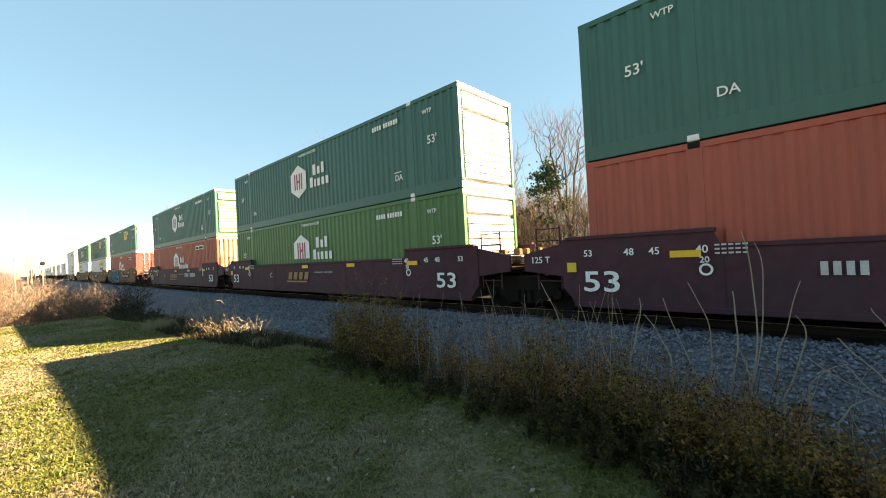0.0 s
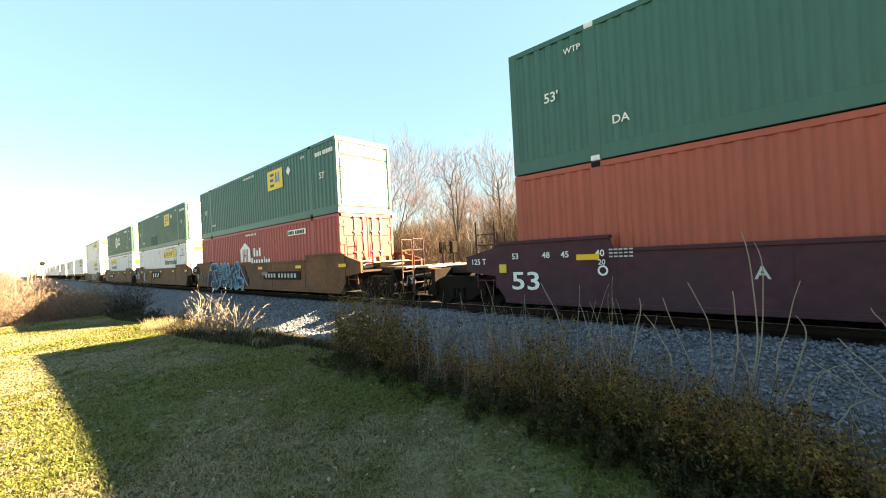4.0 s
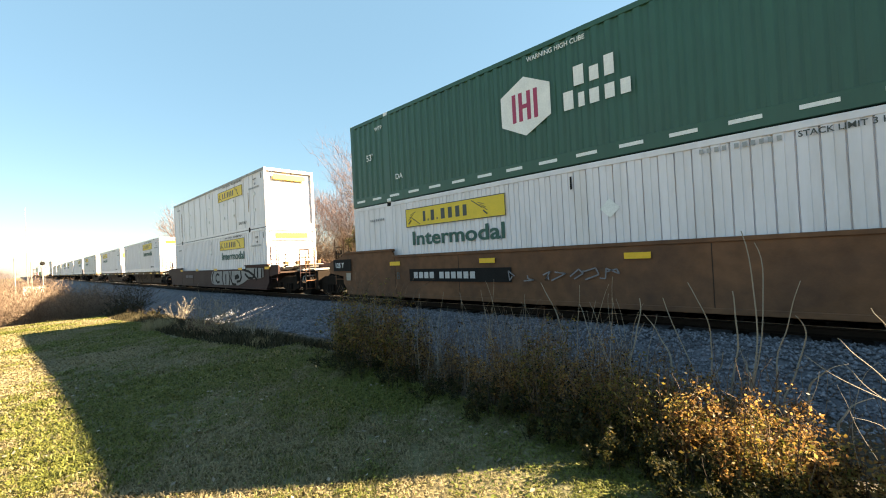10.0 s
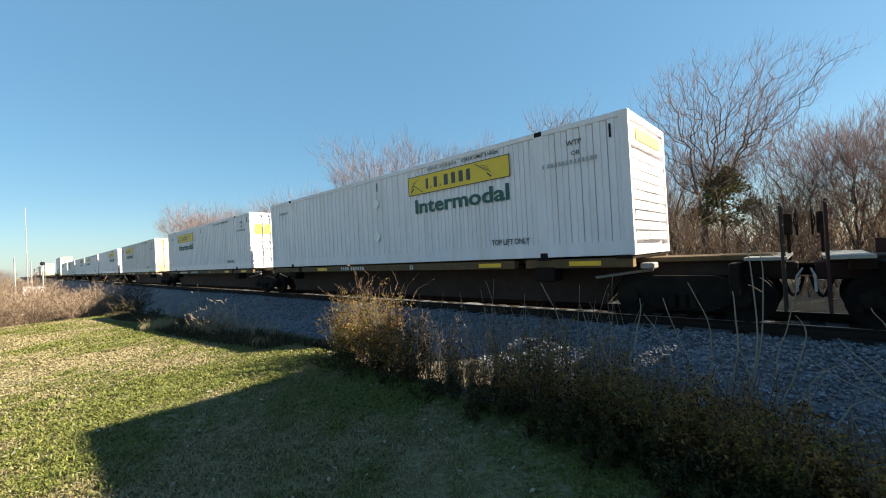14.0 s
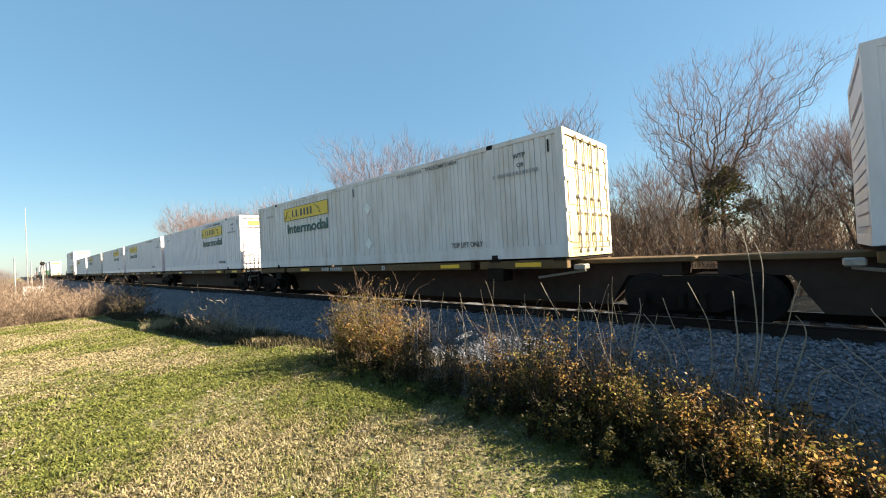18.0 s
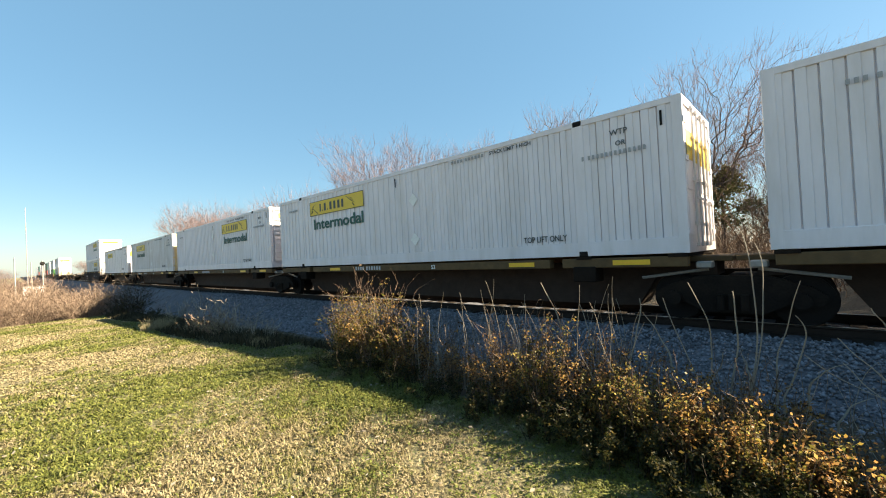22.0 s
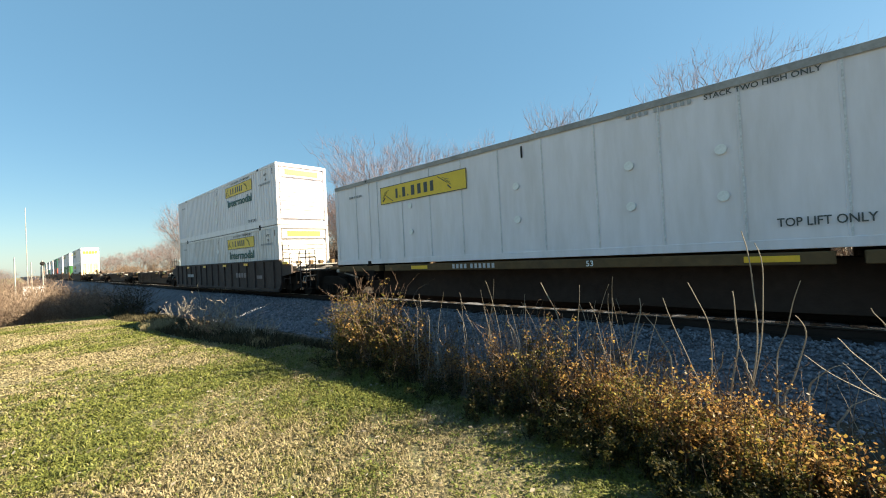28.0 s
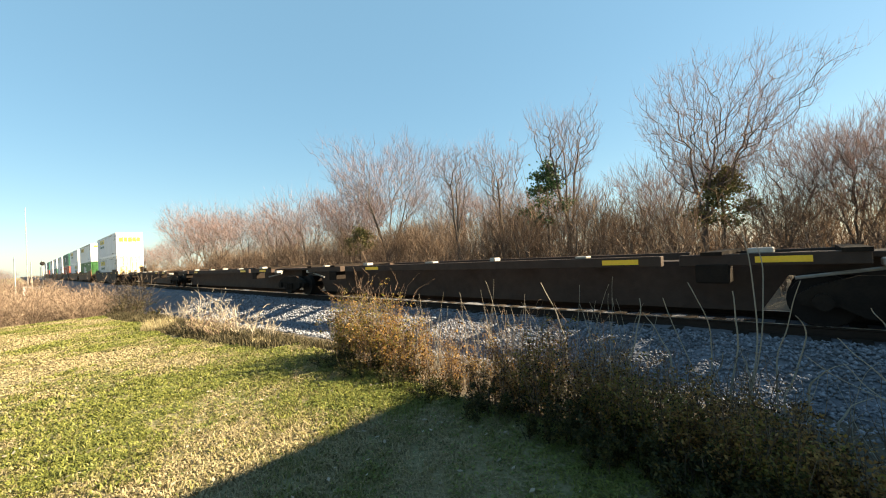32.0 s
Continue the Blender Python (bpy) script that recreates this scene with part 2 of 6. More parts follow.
def frame_meshes(material, smooth):
    def rail(side, z0, z1):
        s = Shape()
        y0, y1 = sorted((side * HW, side * (HW - 0.08)))
        s.box(-HL, HL, y0, y1, z0, z1, 0.008)
        return s.mesh("rail", material)

    def post(x, side):
        s = Shape()
        y0, y1 = sorted((side * (HW + 0.002), side * (HW - 0.12)))
        s.box(x - 0.09, x + 0.09, y0, y1, 0.0, TALL + 0.002, 0.01)
        return s.mesh("post", material)

    def bay(x, side):
        s = Shape()
        y0, y1 = sorted((side * (HW + 0.004), side * (HW - 0.1)))
        s.box(x - 0.13, x + 0.13, y0, y1, 0.02, TALL - 0.06, 0.012)
        return s.mesh("lift_post", material)
    out = []
    for side in (-1, 1):
        out.append(("top_rail", cached(("tr", material.name, side), lambda: rail(side, TALL - 0.12, TALL))))
        out.append(("bottom_rail", cached(("br", material.name, side, smooth), lambda: rail(side, 0.0, 0.16 if smooth else 0.3))))
        for x in (-HL + 0.09, HL - 0.09):
            out.append(("corner_post", cached(("cp", material.name, x, side), lambda: post(x, side))))
        for x in POSTS:
            out.append(("lift_post", cached(("lp", material.name, x, side), lambda: bay(x, side))))
    return out


def castings_mesh(x, z, side):
    def make():
        s = Shape()
        y0, y1 = sorted((side * (HW + 0.012), side * (HW - 0.12)))
        s.box(x - 0.1, x + 0.1, y0, y1, z, z + 0.12, 0.015)
        y2, y3 = sorted((side * (HW + 0.016), side * (HW + 0.010)))
        s.box(x - 0.04, x + 0.04, y2, y3, z + 0.03, z + 0.09)
        return s.mesh("casting", None)
    return make()


def end_wall(root, end, style, material):
    """end +1 is the leading end. style: ribs (horizontal ribs), doors (two leaves with lock rods), plain."""
    x = end * HL

    def bx(s, d0, d1, y0, y1, z0, z1, c=0.0):
        a, b = sorted((x + end * d0, x + end * d1))
        s.box(a, b, y0, y1, z0, z1, c)

    def panel():
        s = Shape()
        bx(s, -0.17, -0.12, -HW + 0.1, HW - 0.1, 0.12, TALL - 0.1)
        return s.mesh("end_panel", material)

    def header(z0, z1):
        s = Shape()
        bx(s, -0.08, 0.0, -HW, HW, z0, z1)
        return s.mesh("end_header", material)
    part("end_panel", cached(("ep", material.name, end), panel), material, root)
    part("end_header", cached(("eh", material.name, end), lambda: header(TALL - 0.14, TALL - 0.002)), material, root)
    part("end_sill", cached(("es", material.name, end), lambda: header(0.0, 0.18)), material, root)
    if style == "ribs":
        def rib(z):
            s = Shape()
            a, b = x - end * 0.125, x - end * 0.004
            s.prism_x([(-HW + 0.2, z), (HW - 0.2, z), (HW - 0.2, z + 0.168), (-HW + 0.2, z + 0.168)], *sorted((a, b)))
            return s.mesh("end_rib", material)
        zs = [0.3 + 0.208 * k for k in range(9)]
        for z in zs:
            part("end_rib", cached(("rib", material.name, end, z), lambda: rib(z)), material, root)
        s = Shape()
        bx(s, -0.125, -0.01, -HW + 0.2, HW - 0.2, 2.28, 2.68)
        part("end_rib", cached(("ribtop", material.name, end), lambda: s.mesh("end_rib", material)), material, root)
    elif style == "upright":
        def stave(y):
            s = Shape()
            a, b = x - end * 0.125, x - end * 0.012
            s.prism_y([(min(a, b), 0.2), (max(a, b), 0.2), (max(a, b), TALL - 0.16), (min(a, b), TALL - 0.16)], y, y + 0.13)
            return s.mesh("end_rib", material)
        for k in range(9):
            yy = -HW + 0.2 + k * 0.2575
            part("end_rib", cached(("stave", material.name, end, k), lambda: stave(yy)), material, root)
    elif style == "doors":
        for sgn in (-1, 1):
            def leaf():
                s = Shape()
                y0, y1 = sorted((sgn * 0.02, sgn * (HW - 0.12)))
                bx(s, -0.13, -0.03, y0, y1, 0.2, TALL - 0.16)
                for k in range(3):
                    z = 0.32 + k * 0.86
                    bx(s, -0.03, -0.012, y0 + 0.08, y1 - 0.08, z, z + 0.62, 0.008)
                return s.mesh("door", material)
            d = part("door", cached(("leaf", material.name, end, sgn), leaf), material, root)
            for yy in (0.22, 0.62):
                def rod():
                    s = Shape()
                    s.tube((x + end * 0.02, sgn * yy, 0.1), (x + end * 0.02, sgn * yy, TALL - 0.08), 0.022)
                    for z in (0.14, 0.55, 1.4, 2.2, TALL - 0.12):
                        bx(s, -0.02, 0.05, sgn * yy - 0.06, sgn * yy + 0.06, z - 0.03, z + 0.03)
                    bx(s, 0.02, 0.05, *sorted((sgn * yy, sgn * yy + 0.3)), 1.02, 1.07)
                    return s.mesh("lock_rod", PAINT["white_old"])
                part("lock_rod", cached(("rod", end, sgn, yy), rod), PAINT["white_old"], d)
            for z in (0.4, 1.05, 1.75, 2.45):
                def hinge():
                    s = Shape()
                    y0, y1 = sorted((sgn * (HW - 0.26), sgn * (HW - 0.02)))
                    bx(s, -0.03, 0.015, y0, y1, z - 0.05, z + 0.05)
                    return s.mesh("hinge", material)
                part("hinge", cached(("hinge", material.name, end, sgn, z), hinge), material, d)


def banner(root, dx, z=2.02, word=True):
    """Yellow name panel: plain dark blocks for the brand name, two folded scrolls at its ends, and the word under it."""
    x0, y = dx + HL, -HW - 0.004
    s = Shape().box(x0, x0 + 3.68, y - 0.003, y + 0.006, z, z + 0.56)
    p = part("name_panel", cached(("panel", x0, z), lambda: s.mesh("name_panel", M_YELLOW)), None, root, "yellow name panel with dark edge")
    b = Shape()
    for a0, a1, c0, c1 in ((x0, x0 + 3.68, z, z + 0.02), (x0, x0 + 3.68, z + 0.54, z + 0.56), (x0, x0 + 0.02, z, z + 0.56), (x0 + 3.66, x0 + 3.68, z, z + 0.56)):
        b.box(a0, a1, y - 0.008, y - 0.0035, c0, c1)
    for xx, w, h in ((0.74, 0.15, 0.3), (0.94, 0.06, 0.06), (1.06, 0.2, 0.3), (1.31, 0.06, 0.06), (1.46, 0.22, 0.3), (1.74, 0.21, 0.3), (2.01, 0.22, 0.3), (2.28, 0.2, 0.3)):
        b.box(x0 + xx + w * 0.14, x0 + xx + w * 0.8, y - 0.008, y - 0.0035, z + 0.13, z + 0.13 + h)
    for ax, sg in ((x0 + 0.62, -1), (x0 + 2.62, 1)):
        b.tube((ax, y - 0.006, z + (0.06 if sg < 0 else 0.5)), (ax + sg * 0.35, y - 0.006, z + 0.28), 0.012, k=4)
        for k in range(3):
            b.tube((ax + sg * (0.18 + k * 0.09), y - 0.006, z + 0.44 - k * 0.07), (ax + sg * (0.42 + k * 0.04), y - 0.006, z + 0.36 - k * 0.08), 0.008, k=4)
        b.tube((ax + sg * 0.38, y - 0.006, z + 0.2), (ax + sg * 0.5, y - 0.006, z + 0.1), 0.02, k=5)
    part("panel_lettering", cached(("panlet", x0, z), lambda: b.mesh("panel_lettering", M_LETTER_D)), None, p, "dark plain blocks and scroll shapes")
    if word:
        me = text_mesh("Intermodal", 0.57, M_LETTER_G, 1.36, 0.013)
        part("lettering", me, None, root, "deep green word", pose(x0 + 0.22, y, z - 0.55))


def write(root, text, dx, z, size, material, squeeze=1.0):
    part("lettering", text_mesh(text, size, material, squeeze), None, root, "", pose(dx + HL, -HW - 0.006, z))


def codes(root, dx, z, count, h, w, material, gap=0.035, skip=4, y=-HW - 0.008):
    """A painted registration as plain bars."""
    def make():
        s, x = Shape(), 0.0
        for i in range(count):
            if i == skip:
                x += w
            s.box(x, x + w, -0.004, 0.004, 0, h)
            x += w + gap
        return s.mesh("painted_code", material)
    return tagged(part("painted_code", cached(("code", count, h, w, material.name, gap, skip), make), None, root, "", pose(dx + HL, y, z)), kind="stuff")


def white_marks(root, smooth=False, flip=False):
    dark = M_LETTER_D
    write(root, "TOP LIFT ONLY", -14.05 if flip else -3.42, 0.36, 0.19, dark, 0.82)
    write(root, "WTP", -1.3, 2.42, 0.16, dark)
    write(root, "OR", -1.2, 2.2, 0.14, dark)
    write(root, "STACK LIMIT 3 HIGH" if not smooth else "STACK TWO HIGH ONLY", -4.3, 2.66, 0.13, dark)
    codes(root, -1.9, 2.02, 14, 0.09, 0.045, M_LETTER_F, 0.045, 1)
    codes(root, -5.6, 2.66, 10, 0.08, 0.06, M_LETTER_F, 0.05)
    codes(root, -15.2, 2.35, 8, 0.08, 0.05, M_LETTER_F, 0.04, 3)
    s = Shape().box(-0.02, 0.02, -0.004, 0.004, 0, 0.28)
    for x in (-0.35, -8.0):
        part("vent", cached(("vent",), lambda: s.mesh("vent", M_DARK)), None, root, "", pose(x + HL, -HW - 0.008, 2.4))


def placards(root, xs):
    def make():
        s = Shape()
        s.loft([[(0, -0.004, -0.2), (0.2, -0.004, 0), (0, -0.004, 0.2), (-0.2, -0.004, 0)], [(0, 0.004, -0.2), (0.2, 0.004, 0), (0, 0.004, 0.2), (-0.2, 0.004, 0)]])
        return s.mesh("placard_holder", M_LETTER_W)
    for x, z in xs:
        part("placard_holder", cached(("placard",), make), None, root, "", pose(x + HL, -HW - 0.007, z))


def hub_emblem(root, old, house=False):
    """Emblem as plain shapes, with plain blocks for the two words."""
    x, y = -9.03 + HL, -HW - 0.006
    if old or house:
        poly = [(-0.66, -0.34), (0.66, -0.34), (0.66, 0.34), (0.0, 0.68), (-0.66, 0.34)]
    else:
        poly = [(-0.66, -0.36), (0.0, -0.7), (0.66, -0.36), (0.66, 0.36), (0.0, 0.7), (-0.66, 0.36)]
    zc = 1.6

    def shield():
        s = Shape()
        s.prism_y([(a, b) for a, b in poly], -0.003, 0.004)
        return s.mesh("emblem", M_LETTER_W)
    e = part("emblem", cached(("shield", old or house), shield), None, root, "white emblem", pose(x, y, zc))

    ink = PAINT[root["paint"]] if old else M_MAGENTA
    for a0, a1, b0, b1 in ((-0.34, -0.24, -0.34, 0.34), (-0.16, -0.06, -0.34, 0.34), (0.06, 0.16, -0.34, 0.34), (0.24, 0.34, -0.34, 0.34), (-0.06, 0.06, -0.05, 0.05)):
        part("emblem_stroke", cached(("stroke", ink.name, a0), lambda: Shape().box(a0, a1, -0.008, -0.0035, b0, b1).mesh("emblem_stroke", ink)), None, e)

    def letter(lx, z, w, h):
        slim = w if w < 0.12 else w * 0.74
        me = cached(("letter", round(slim, 3), h), lambda: Shape().box(0, slim, -0.003, 0.004, 0, h, 0.0).mesh("letter_block", M_LETTER_W))
        part("letter_block", me, None, root, "white plain letter block", pose(lx + HL + (w - slim) / 2, y, z))
    row2, lx = [(0.3, 0.4), (0.18, 0.3), (0.27, 0.3), (0.26, 0.3), (0.26, 0.3)], -8.32 if old else -8.1
    if old:
        row2 += [(0.09, 0.42), (0.25, 0.3), (0.24, 0.3)]
    for k, (w, h) in enumerate(row2):
        letter(lx, 1.06 if old else 1.2, w, h)
        lx += w + (0.12 if k == 4 else 0.05)
    lx = -8.0 if old else -7.85
    for w, h in ((0.3, 0.42), (0.26, 0.3), (0.26, 0.42)):
        letter(lx, 1.52 if old else 1.67, w, h)
        lx += w + 0.05


def recoloured(me, material):
    me = me.copy()
    me.materials.clear()
    me.materials.append(material)
    return me


def container(paint, front="ribs", rear="plain", smooth=False, end_paint=None, label="", dark_castings=True):
    root = thing("shipping_container", label, "container", "containers of the train")
    m = PAINT[paint]
    root["paint"] = paint
    for side in (-1, 1):
        part("side_wall", side_wall_mesh(m, side, smooth), None, root)
    roof = cached(("roof", paint), lambda: Shape().box(-HL + 0.05, HL - 0.05, -HW + 0.06, HW - 0.06, TALL - 0.06, TALL - 0.02).mesh("roof", m))
    part("roof", roof, None, root)
    floor_ = cached(("floor",), lambda: Shape().box(-HL + 0.05, HL - 0.05, -HW + 0.06, HW - 0.06, 0.05, 0.15).mesh("underframe", M_DARK))
    part("underframe", floor_, None, root)
    for name, me in frame_meshes(m, smooth):
        part(name, me, None, root)
    for x in POSTS:
        for z in (-0.01, TALL - 0.12):
            me = cached(("cast", x, z, dark_castings), lambda: recoloured(castings_mesh(x, z, -1), M_DARK if dark_castings else M_LETTER_W))
            part("lift_casting", me, None, root)
    em = PAINT[end_paint or paint]
    end_wall(root, 1, front, em)
    end_wall(root, -1, rear, em)
    return root


def green_marks(root):
    w = M_LETTER_W
    write(root, "53'", -1.25, 1.45, 0.34, w)
    write(root, "53'", -15.27, 1.5, 0.3, w)
    write(root, "WTP", -14.75, 2.42, 0.18, w)
    write(root, "WTP", -1.4, 2.35, 0.18, w)
    write(root, "WARNING HIGH CUBE", -8.92, 2.6, 0.15, w, 0.9)
    codes(root, -3.8, 2.4, 10, 0.15, 0.085, w, 0.04)
    write(root, "DA", -2.75, 0.6, 0.26, w)
    write(root, "DA", -13.8, 0.66, 0.24, w)
    s = Shape().box(0, 0.34, -0.004, 0.004, 0, 0.03)
    part("painted_bar", cached(("dabar",), lambda: s.mesh("painted_bar", w)), None, root, "", pose(-2.78 + HL, -HW - 0.008, 0.84))


def hub(paint, old=False, house=False, front="ribs", dashes=False, end_paint=None, label=""):
    r = container(paint, front, end_paint=end_paint, label=label, dark_castings=old)
    hub_emblem(r, old, house)
    if old:
        write(r, "WARNING HIGH CUBE", -8.92, 2.6, 0.15, M_LETTER_W, 0.9)
        s = Shape().box(0, 1.6, -0.004, 0.004, 0, 0.24)
        p = part("code_plate", cached(("cplate",), lambda: s.mesh("code_plate", M_LETTER_W)), None, r, "white code plate", pose(-4.12 + HL, -HW - 0.008, 2.3))
        codes(r, -4.05, 2.34, 10, 0.15, 0.09, M_DARK, 0.045, y=-HW - 0.016)
    else:
        green_marks(r)
    if dashes:
        s = Shape().box(0, 0.45, -0.004, 0.004, 0, 0.07)
        for i in range(18):
            part("reflective_strip", cached(("dash",), lambda: s.mesh("reflective_strip", M_LETTER_W)), None, r, "", pose(-15.9 + i * 0.895 + HL, -HW - 0.006, 0.14))
    return r


def strokes_on(s, lines, w, y):
    """Rounded strokes along polylines, each piece a hair in front of the last so that no two share a plane."""
    step = 0
    for line in lines:
        pts = [(x + HL, z) for x, z in line]
        for (ax, az), (bx_, bz) in zip(pts, pts[1:]):
            d = max(1e-3, math.hypot(bx_ - ax, bz - az))
            nx, nz = -(bz - az) / d * w, (bx_ - ax) / d * w
            step += 1
            s.prism_y([(ax + nx, az + nz), (ax - nx, az - nz), (bx_ - nx, bz - nz), (bx_ + nx, bz + nz)], y - 0.00012 * step - 0.002, y)
        for ax, az in pts:
            step += 1
            s.prism_y([(ax + w * math.cos(k * math.pi / 6), az + w * math.sin(k * math.pi / 6)) for k in range(12)], y - 0.00012 * step - 0.002, y)


def fat_strokes(root, lines, w_edge, w_fill, m_edge, m_fill, y, label):
    """Sprayed letters: fat rounded strokes with an outline showing round the fill."""
    for name, w, m, off in (("graffiti_outline", w_edge, m_edge, 0.0), ("graffiti_fill", w_fill, m_fill, 0.009)):
        s = Shape()
        strokes_on(s, lines, w, y - off)
        tagged(part(name, s, m, root, label), kind="stuff")


def bands_across(root, lines, w, material, y, label, gap=0.13):
    """Dark sprayed bands across the fill of fat letters."""
    s, step = Shape(), 0
    for line in lines:
        pts = [(x + HL, z) for x, z in line]
        for (ax, az), (bx_, bz) in zip(pts, pts[1:]):
            d = math.hypot(bx_ - ax, bz - az)
            ux, uz = (bx_ - ax) / max(d, 1e-3), (bz - az) / max(d, 1e-3)
            for k in range(int(d / gap)):
                step += 1
                cx, cz, t = ax + ux * (k + 0.5) * gap, az + uz * (k + 0.5) * gap, 0.018 + 0.014 * (step % 3)
                lo, hi = (-w, w) if step % 4 else (-w * 0.2, w)
                s.prism_y([(cx - uz * lo - ux * t, cz + ux * lo - uz * t), (cx - uz * lo + ux * t, cz + ux * lo + uz * t), (cx - uz * hi + ux * t * 0.5, cz + ux * hi + uz * t * 0.5), (cx - uz * hi - ux * t, cz + ux * hi - uz * t)], y - 0.002 - 0.00008 * step, y)
    return tagged(part("graffiti_bands", s, material, root, label), kind="stuff")


def emp(label, graffiti=False):
    r = container("teal" if not graffiti else "darkgreen", "ribs", end_paint="white_old", label=label, dark_castings=True)
    y = -HW - 0.006
    s = Shape().box(0, 1.56, -0.003, 0.004, 0, 0.9)
    p = part("logo_panel", cached(("emp",), lambda: s.mesh("logo_panel", M_YELLOW)), None, r, "yellow square logo panel", pose(-5.96 + HL, y, 1.62))
    b = Shape()
    for a0, a1, b0, b1 in ((0.3, 0.7, 0.14, 0.26), (0.3, 0.64, 0.39, 0.51), (0.3, 0.7, 0.64, 0.76)):
        b.box(a0, a1, -0.008, -0.0035, b0, b1)
    part("logo_block", cached(("empb",), lambda: b.mesh("logo_block", M_LETTER_D)), None, p)
    b2 = Shape()
    for k in range(4):
        b2.prism_y([(0.8 + k * 0.13, 0.3), (0.88 + k * 0.13, 0.3), (0.94 + k * 0.13 - 0.1 * (k % 2), 0.76), (0.86 + k * 0.13 - 0.1 * (k % 2), 0.76)], -0.008, -0.0035)
    part("logo_block", cached(("empc",), lambda: b2.mesh("logo_block", M_BLUE)), None, p, "blue slanted blocks")
    placards(r, [(-3.82, 2.24)])
    write(r, "53'", -1.25, 1.45, 0.34, M_LETTER_W)
    write(r, "53'", -15.2, 1.45, 0.34, M_LETTER_W)
    write(r, "WARNING HIGH CUBE", -8.92, 2.6, 0.15, M_LETTER_W, 0.9)
    codes(r, -1.5, 2.35, 10, 0.16, 0.085, M_LETTER_W, 0.04)
    write(r, "WTP", -2.7, 2.5, 0.16, M_LETTER_W)
    codes(r, -14.0, 0.62, 8, 0.09, 0.05, M_LETTER_W, 0.02, 3)
    if graffiti:
        tag = [[(-10.64, 0.36), (-10.6, 0.98), (-10.38, 0.5), (-10.1, 1.02), (-10.0, 0.38)], [(-9.83, 0.4), (-9.79, 0.78)], [(-9.81, 1.06), (-9.79, 1.08)],
               [(-9.17, 0.93), (-9.42, 0.98), (-9.56, 0.8), (-9.25, 0.66), (-9.28, 0.44), (-9.55, 0.36)], [(-9.04, 0.96), (-8.98, 0.4)], [(-8.66, 1.08), (-8.95, 0.66), (-8.62, 0.36)]]
        fat_strokes(r, tag, 0.118, 0.096, M_SPRAY, M_TAGFILL, -HW - 0.008, "grey-green sprayed tag")
    return r


def hunt(kind="rear", front="ribs", old=False, smooth=False, label=""):
    paint = "white_old" if old else "white"
    r = container(paint, front, "ribs" if front == "doors" else "doors", smooth, label=label, end_paint="cream" if front == "doors" and old else None)
    banner(r, -13.4 if kind == "rear" else -6.45, 1.93 if smooth else 2.02, word=not smooth)
    white_marks(r, smooth, flip=False)
    if not smooth:
        placards(r, [(-8.1, 2.0), (-8.1, 0.9)] if kind != "rear" else [(-7.2, 1.9), (-7.2, 0.7)])
    else:
        disc = cached(("wall_plate",), lambda: Shape().disc_y(0, 0, 0.09, -0.012, 0.004, 12).mesh("round_plate", M_LETTER_W))
        seam = cached(("panel_seam",), lambda: Shape().box(-0.015, 0.015, -0.005, 0.004, 0.16, TALL - 0.16, 0.003).mesh("panel_seam", M_SEAM))
        for k in range(1, 13):
            part("panel_seam", seam, None, r, "", pose(-HL + 0.1 + k * (L - 0.24) / 13, -HW + 0.004, 0))
        for x in (-1.2, -4.1, -5.6, -8.2, -12.0):
            for z in (0.95, 1.75):
                part("round_plate", disc, None, r, "", pose(x + HL, -HW - 0.004, z))
        s = Shape().box(-HL + 0.02, HL - 0.02, -0.006, 0.004, 0, 0.13)
        part("edge_trim", cached(("trim",), lambda: s.mesh("edge_trim", M_TRIM)), None, r, "dull metal upper edge trim", pose(0, -HW - 0.008, TALL - 0.14))
    # yellow name strip on the leading end
    if front == "ribs" or front == "plain":
        s = Shape().box(0, 0.006, -0.85, 0.85, 2.36, 2.62)
        part("end_strip", cached(("endstrip",), lambda: s.mesh("end_strip", M_YELLOW)), None, r, "yellow strip on the end wall", pose(HL + 0.002, 0, 0))
    elif not old:
        s = Shape().box(0, 0.004, -1.05, 1.05, 1.75, 2.3)
        part("end_strip", cached(("enddoor",), lambda: s.mesh("end_strip", M_YELLOW)), None, r, "yellow band across the doors", pose(HL - 0.008, 0, 0))
    return r


M_BLUE = mat("blue_logo_paint", (0.05, 0.16, 0.42), 0.5)
M_SPRAY = mat("pale_spray_paint", (0.33, 0.42, 0.4), 0.7, 0, 0.25, 4)
M_TRIM = mat("dull_trim_metal", (0.3, 0.28, 0.26), 0.55, 0.4, 0.2, 2, dirt=0.5)
M_PALEBLUE = mat("pale_blue_spray_paint", (0.31, 0.4, 0.47), 0.7, 0, 0.25, 3)
M_PIECE = mat("patterned_aqua_spray_paint", (0.07, 0.27, 0.36), 0.7, 0, 0.5, 3, 0, 40, 1.0, (0.03, 0.03, 0.06), 5.0)
M_TAGFILL = mat("grey_green_spray_paint", (0.045, 0.12, 0.105), 0.7, 0, 0.3, 3)
M_PURPLE = mat("purple_spray_paint", (0.05, 0.028, 0.055), 0.7, 0, 0.3, 3)
M_STREAK = mat("rust_streak", (0.34, 0.22, 0.12), 0.85, 0, 0.3, 3, 0, 40, 0.7, (0.16, 0.08, 0.04), 5)
M_LETTER_P = mat("pale_dusty_lettering", (0.46, 0.44, 0.44), 0.7, 0, 0.2, 3)
M_LETTER_O = mat("faded_orange_lettering", (0.36, 0.2, 0.1), 0.7, 0, 0.25, 3)
M_PLATE = mat("grey_sprayed_plate", (0.2, 0.19, 0.2), 0.7, 0, 0.25, 3)
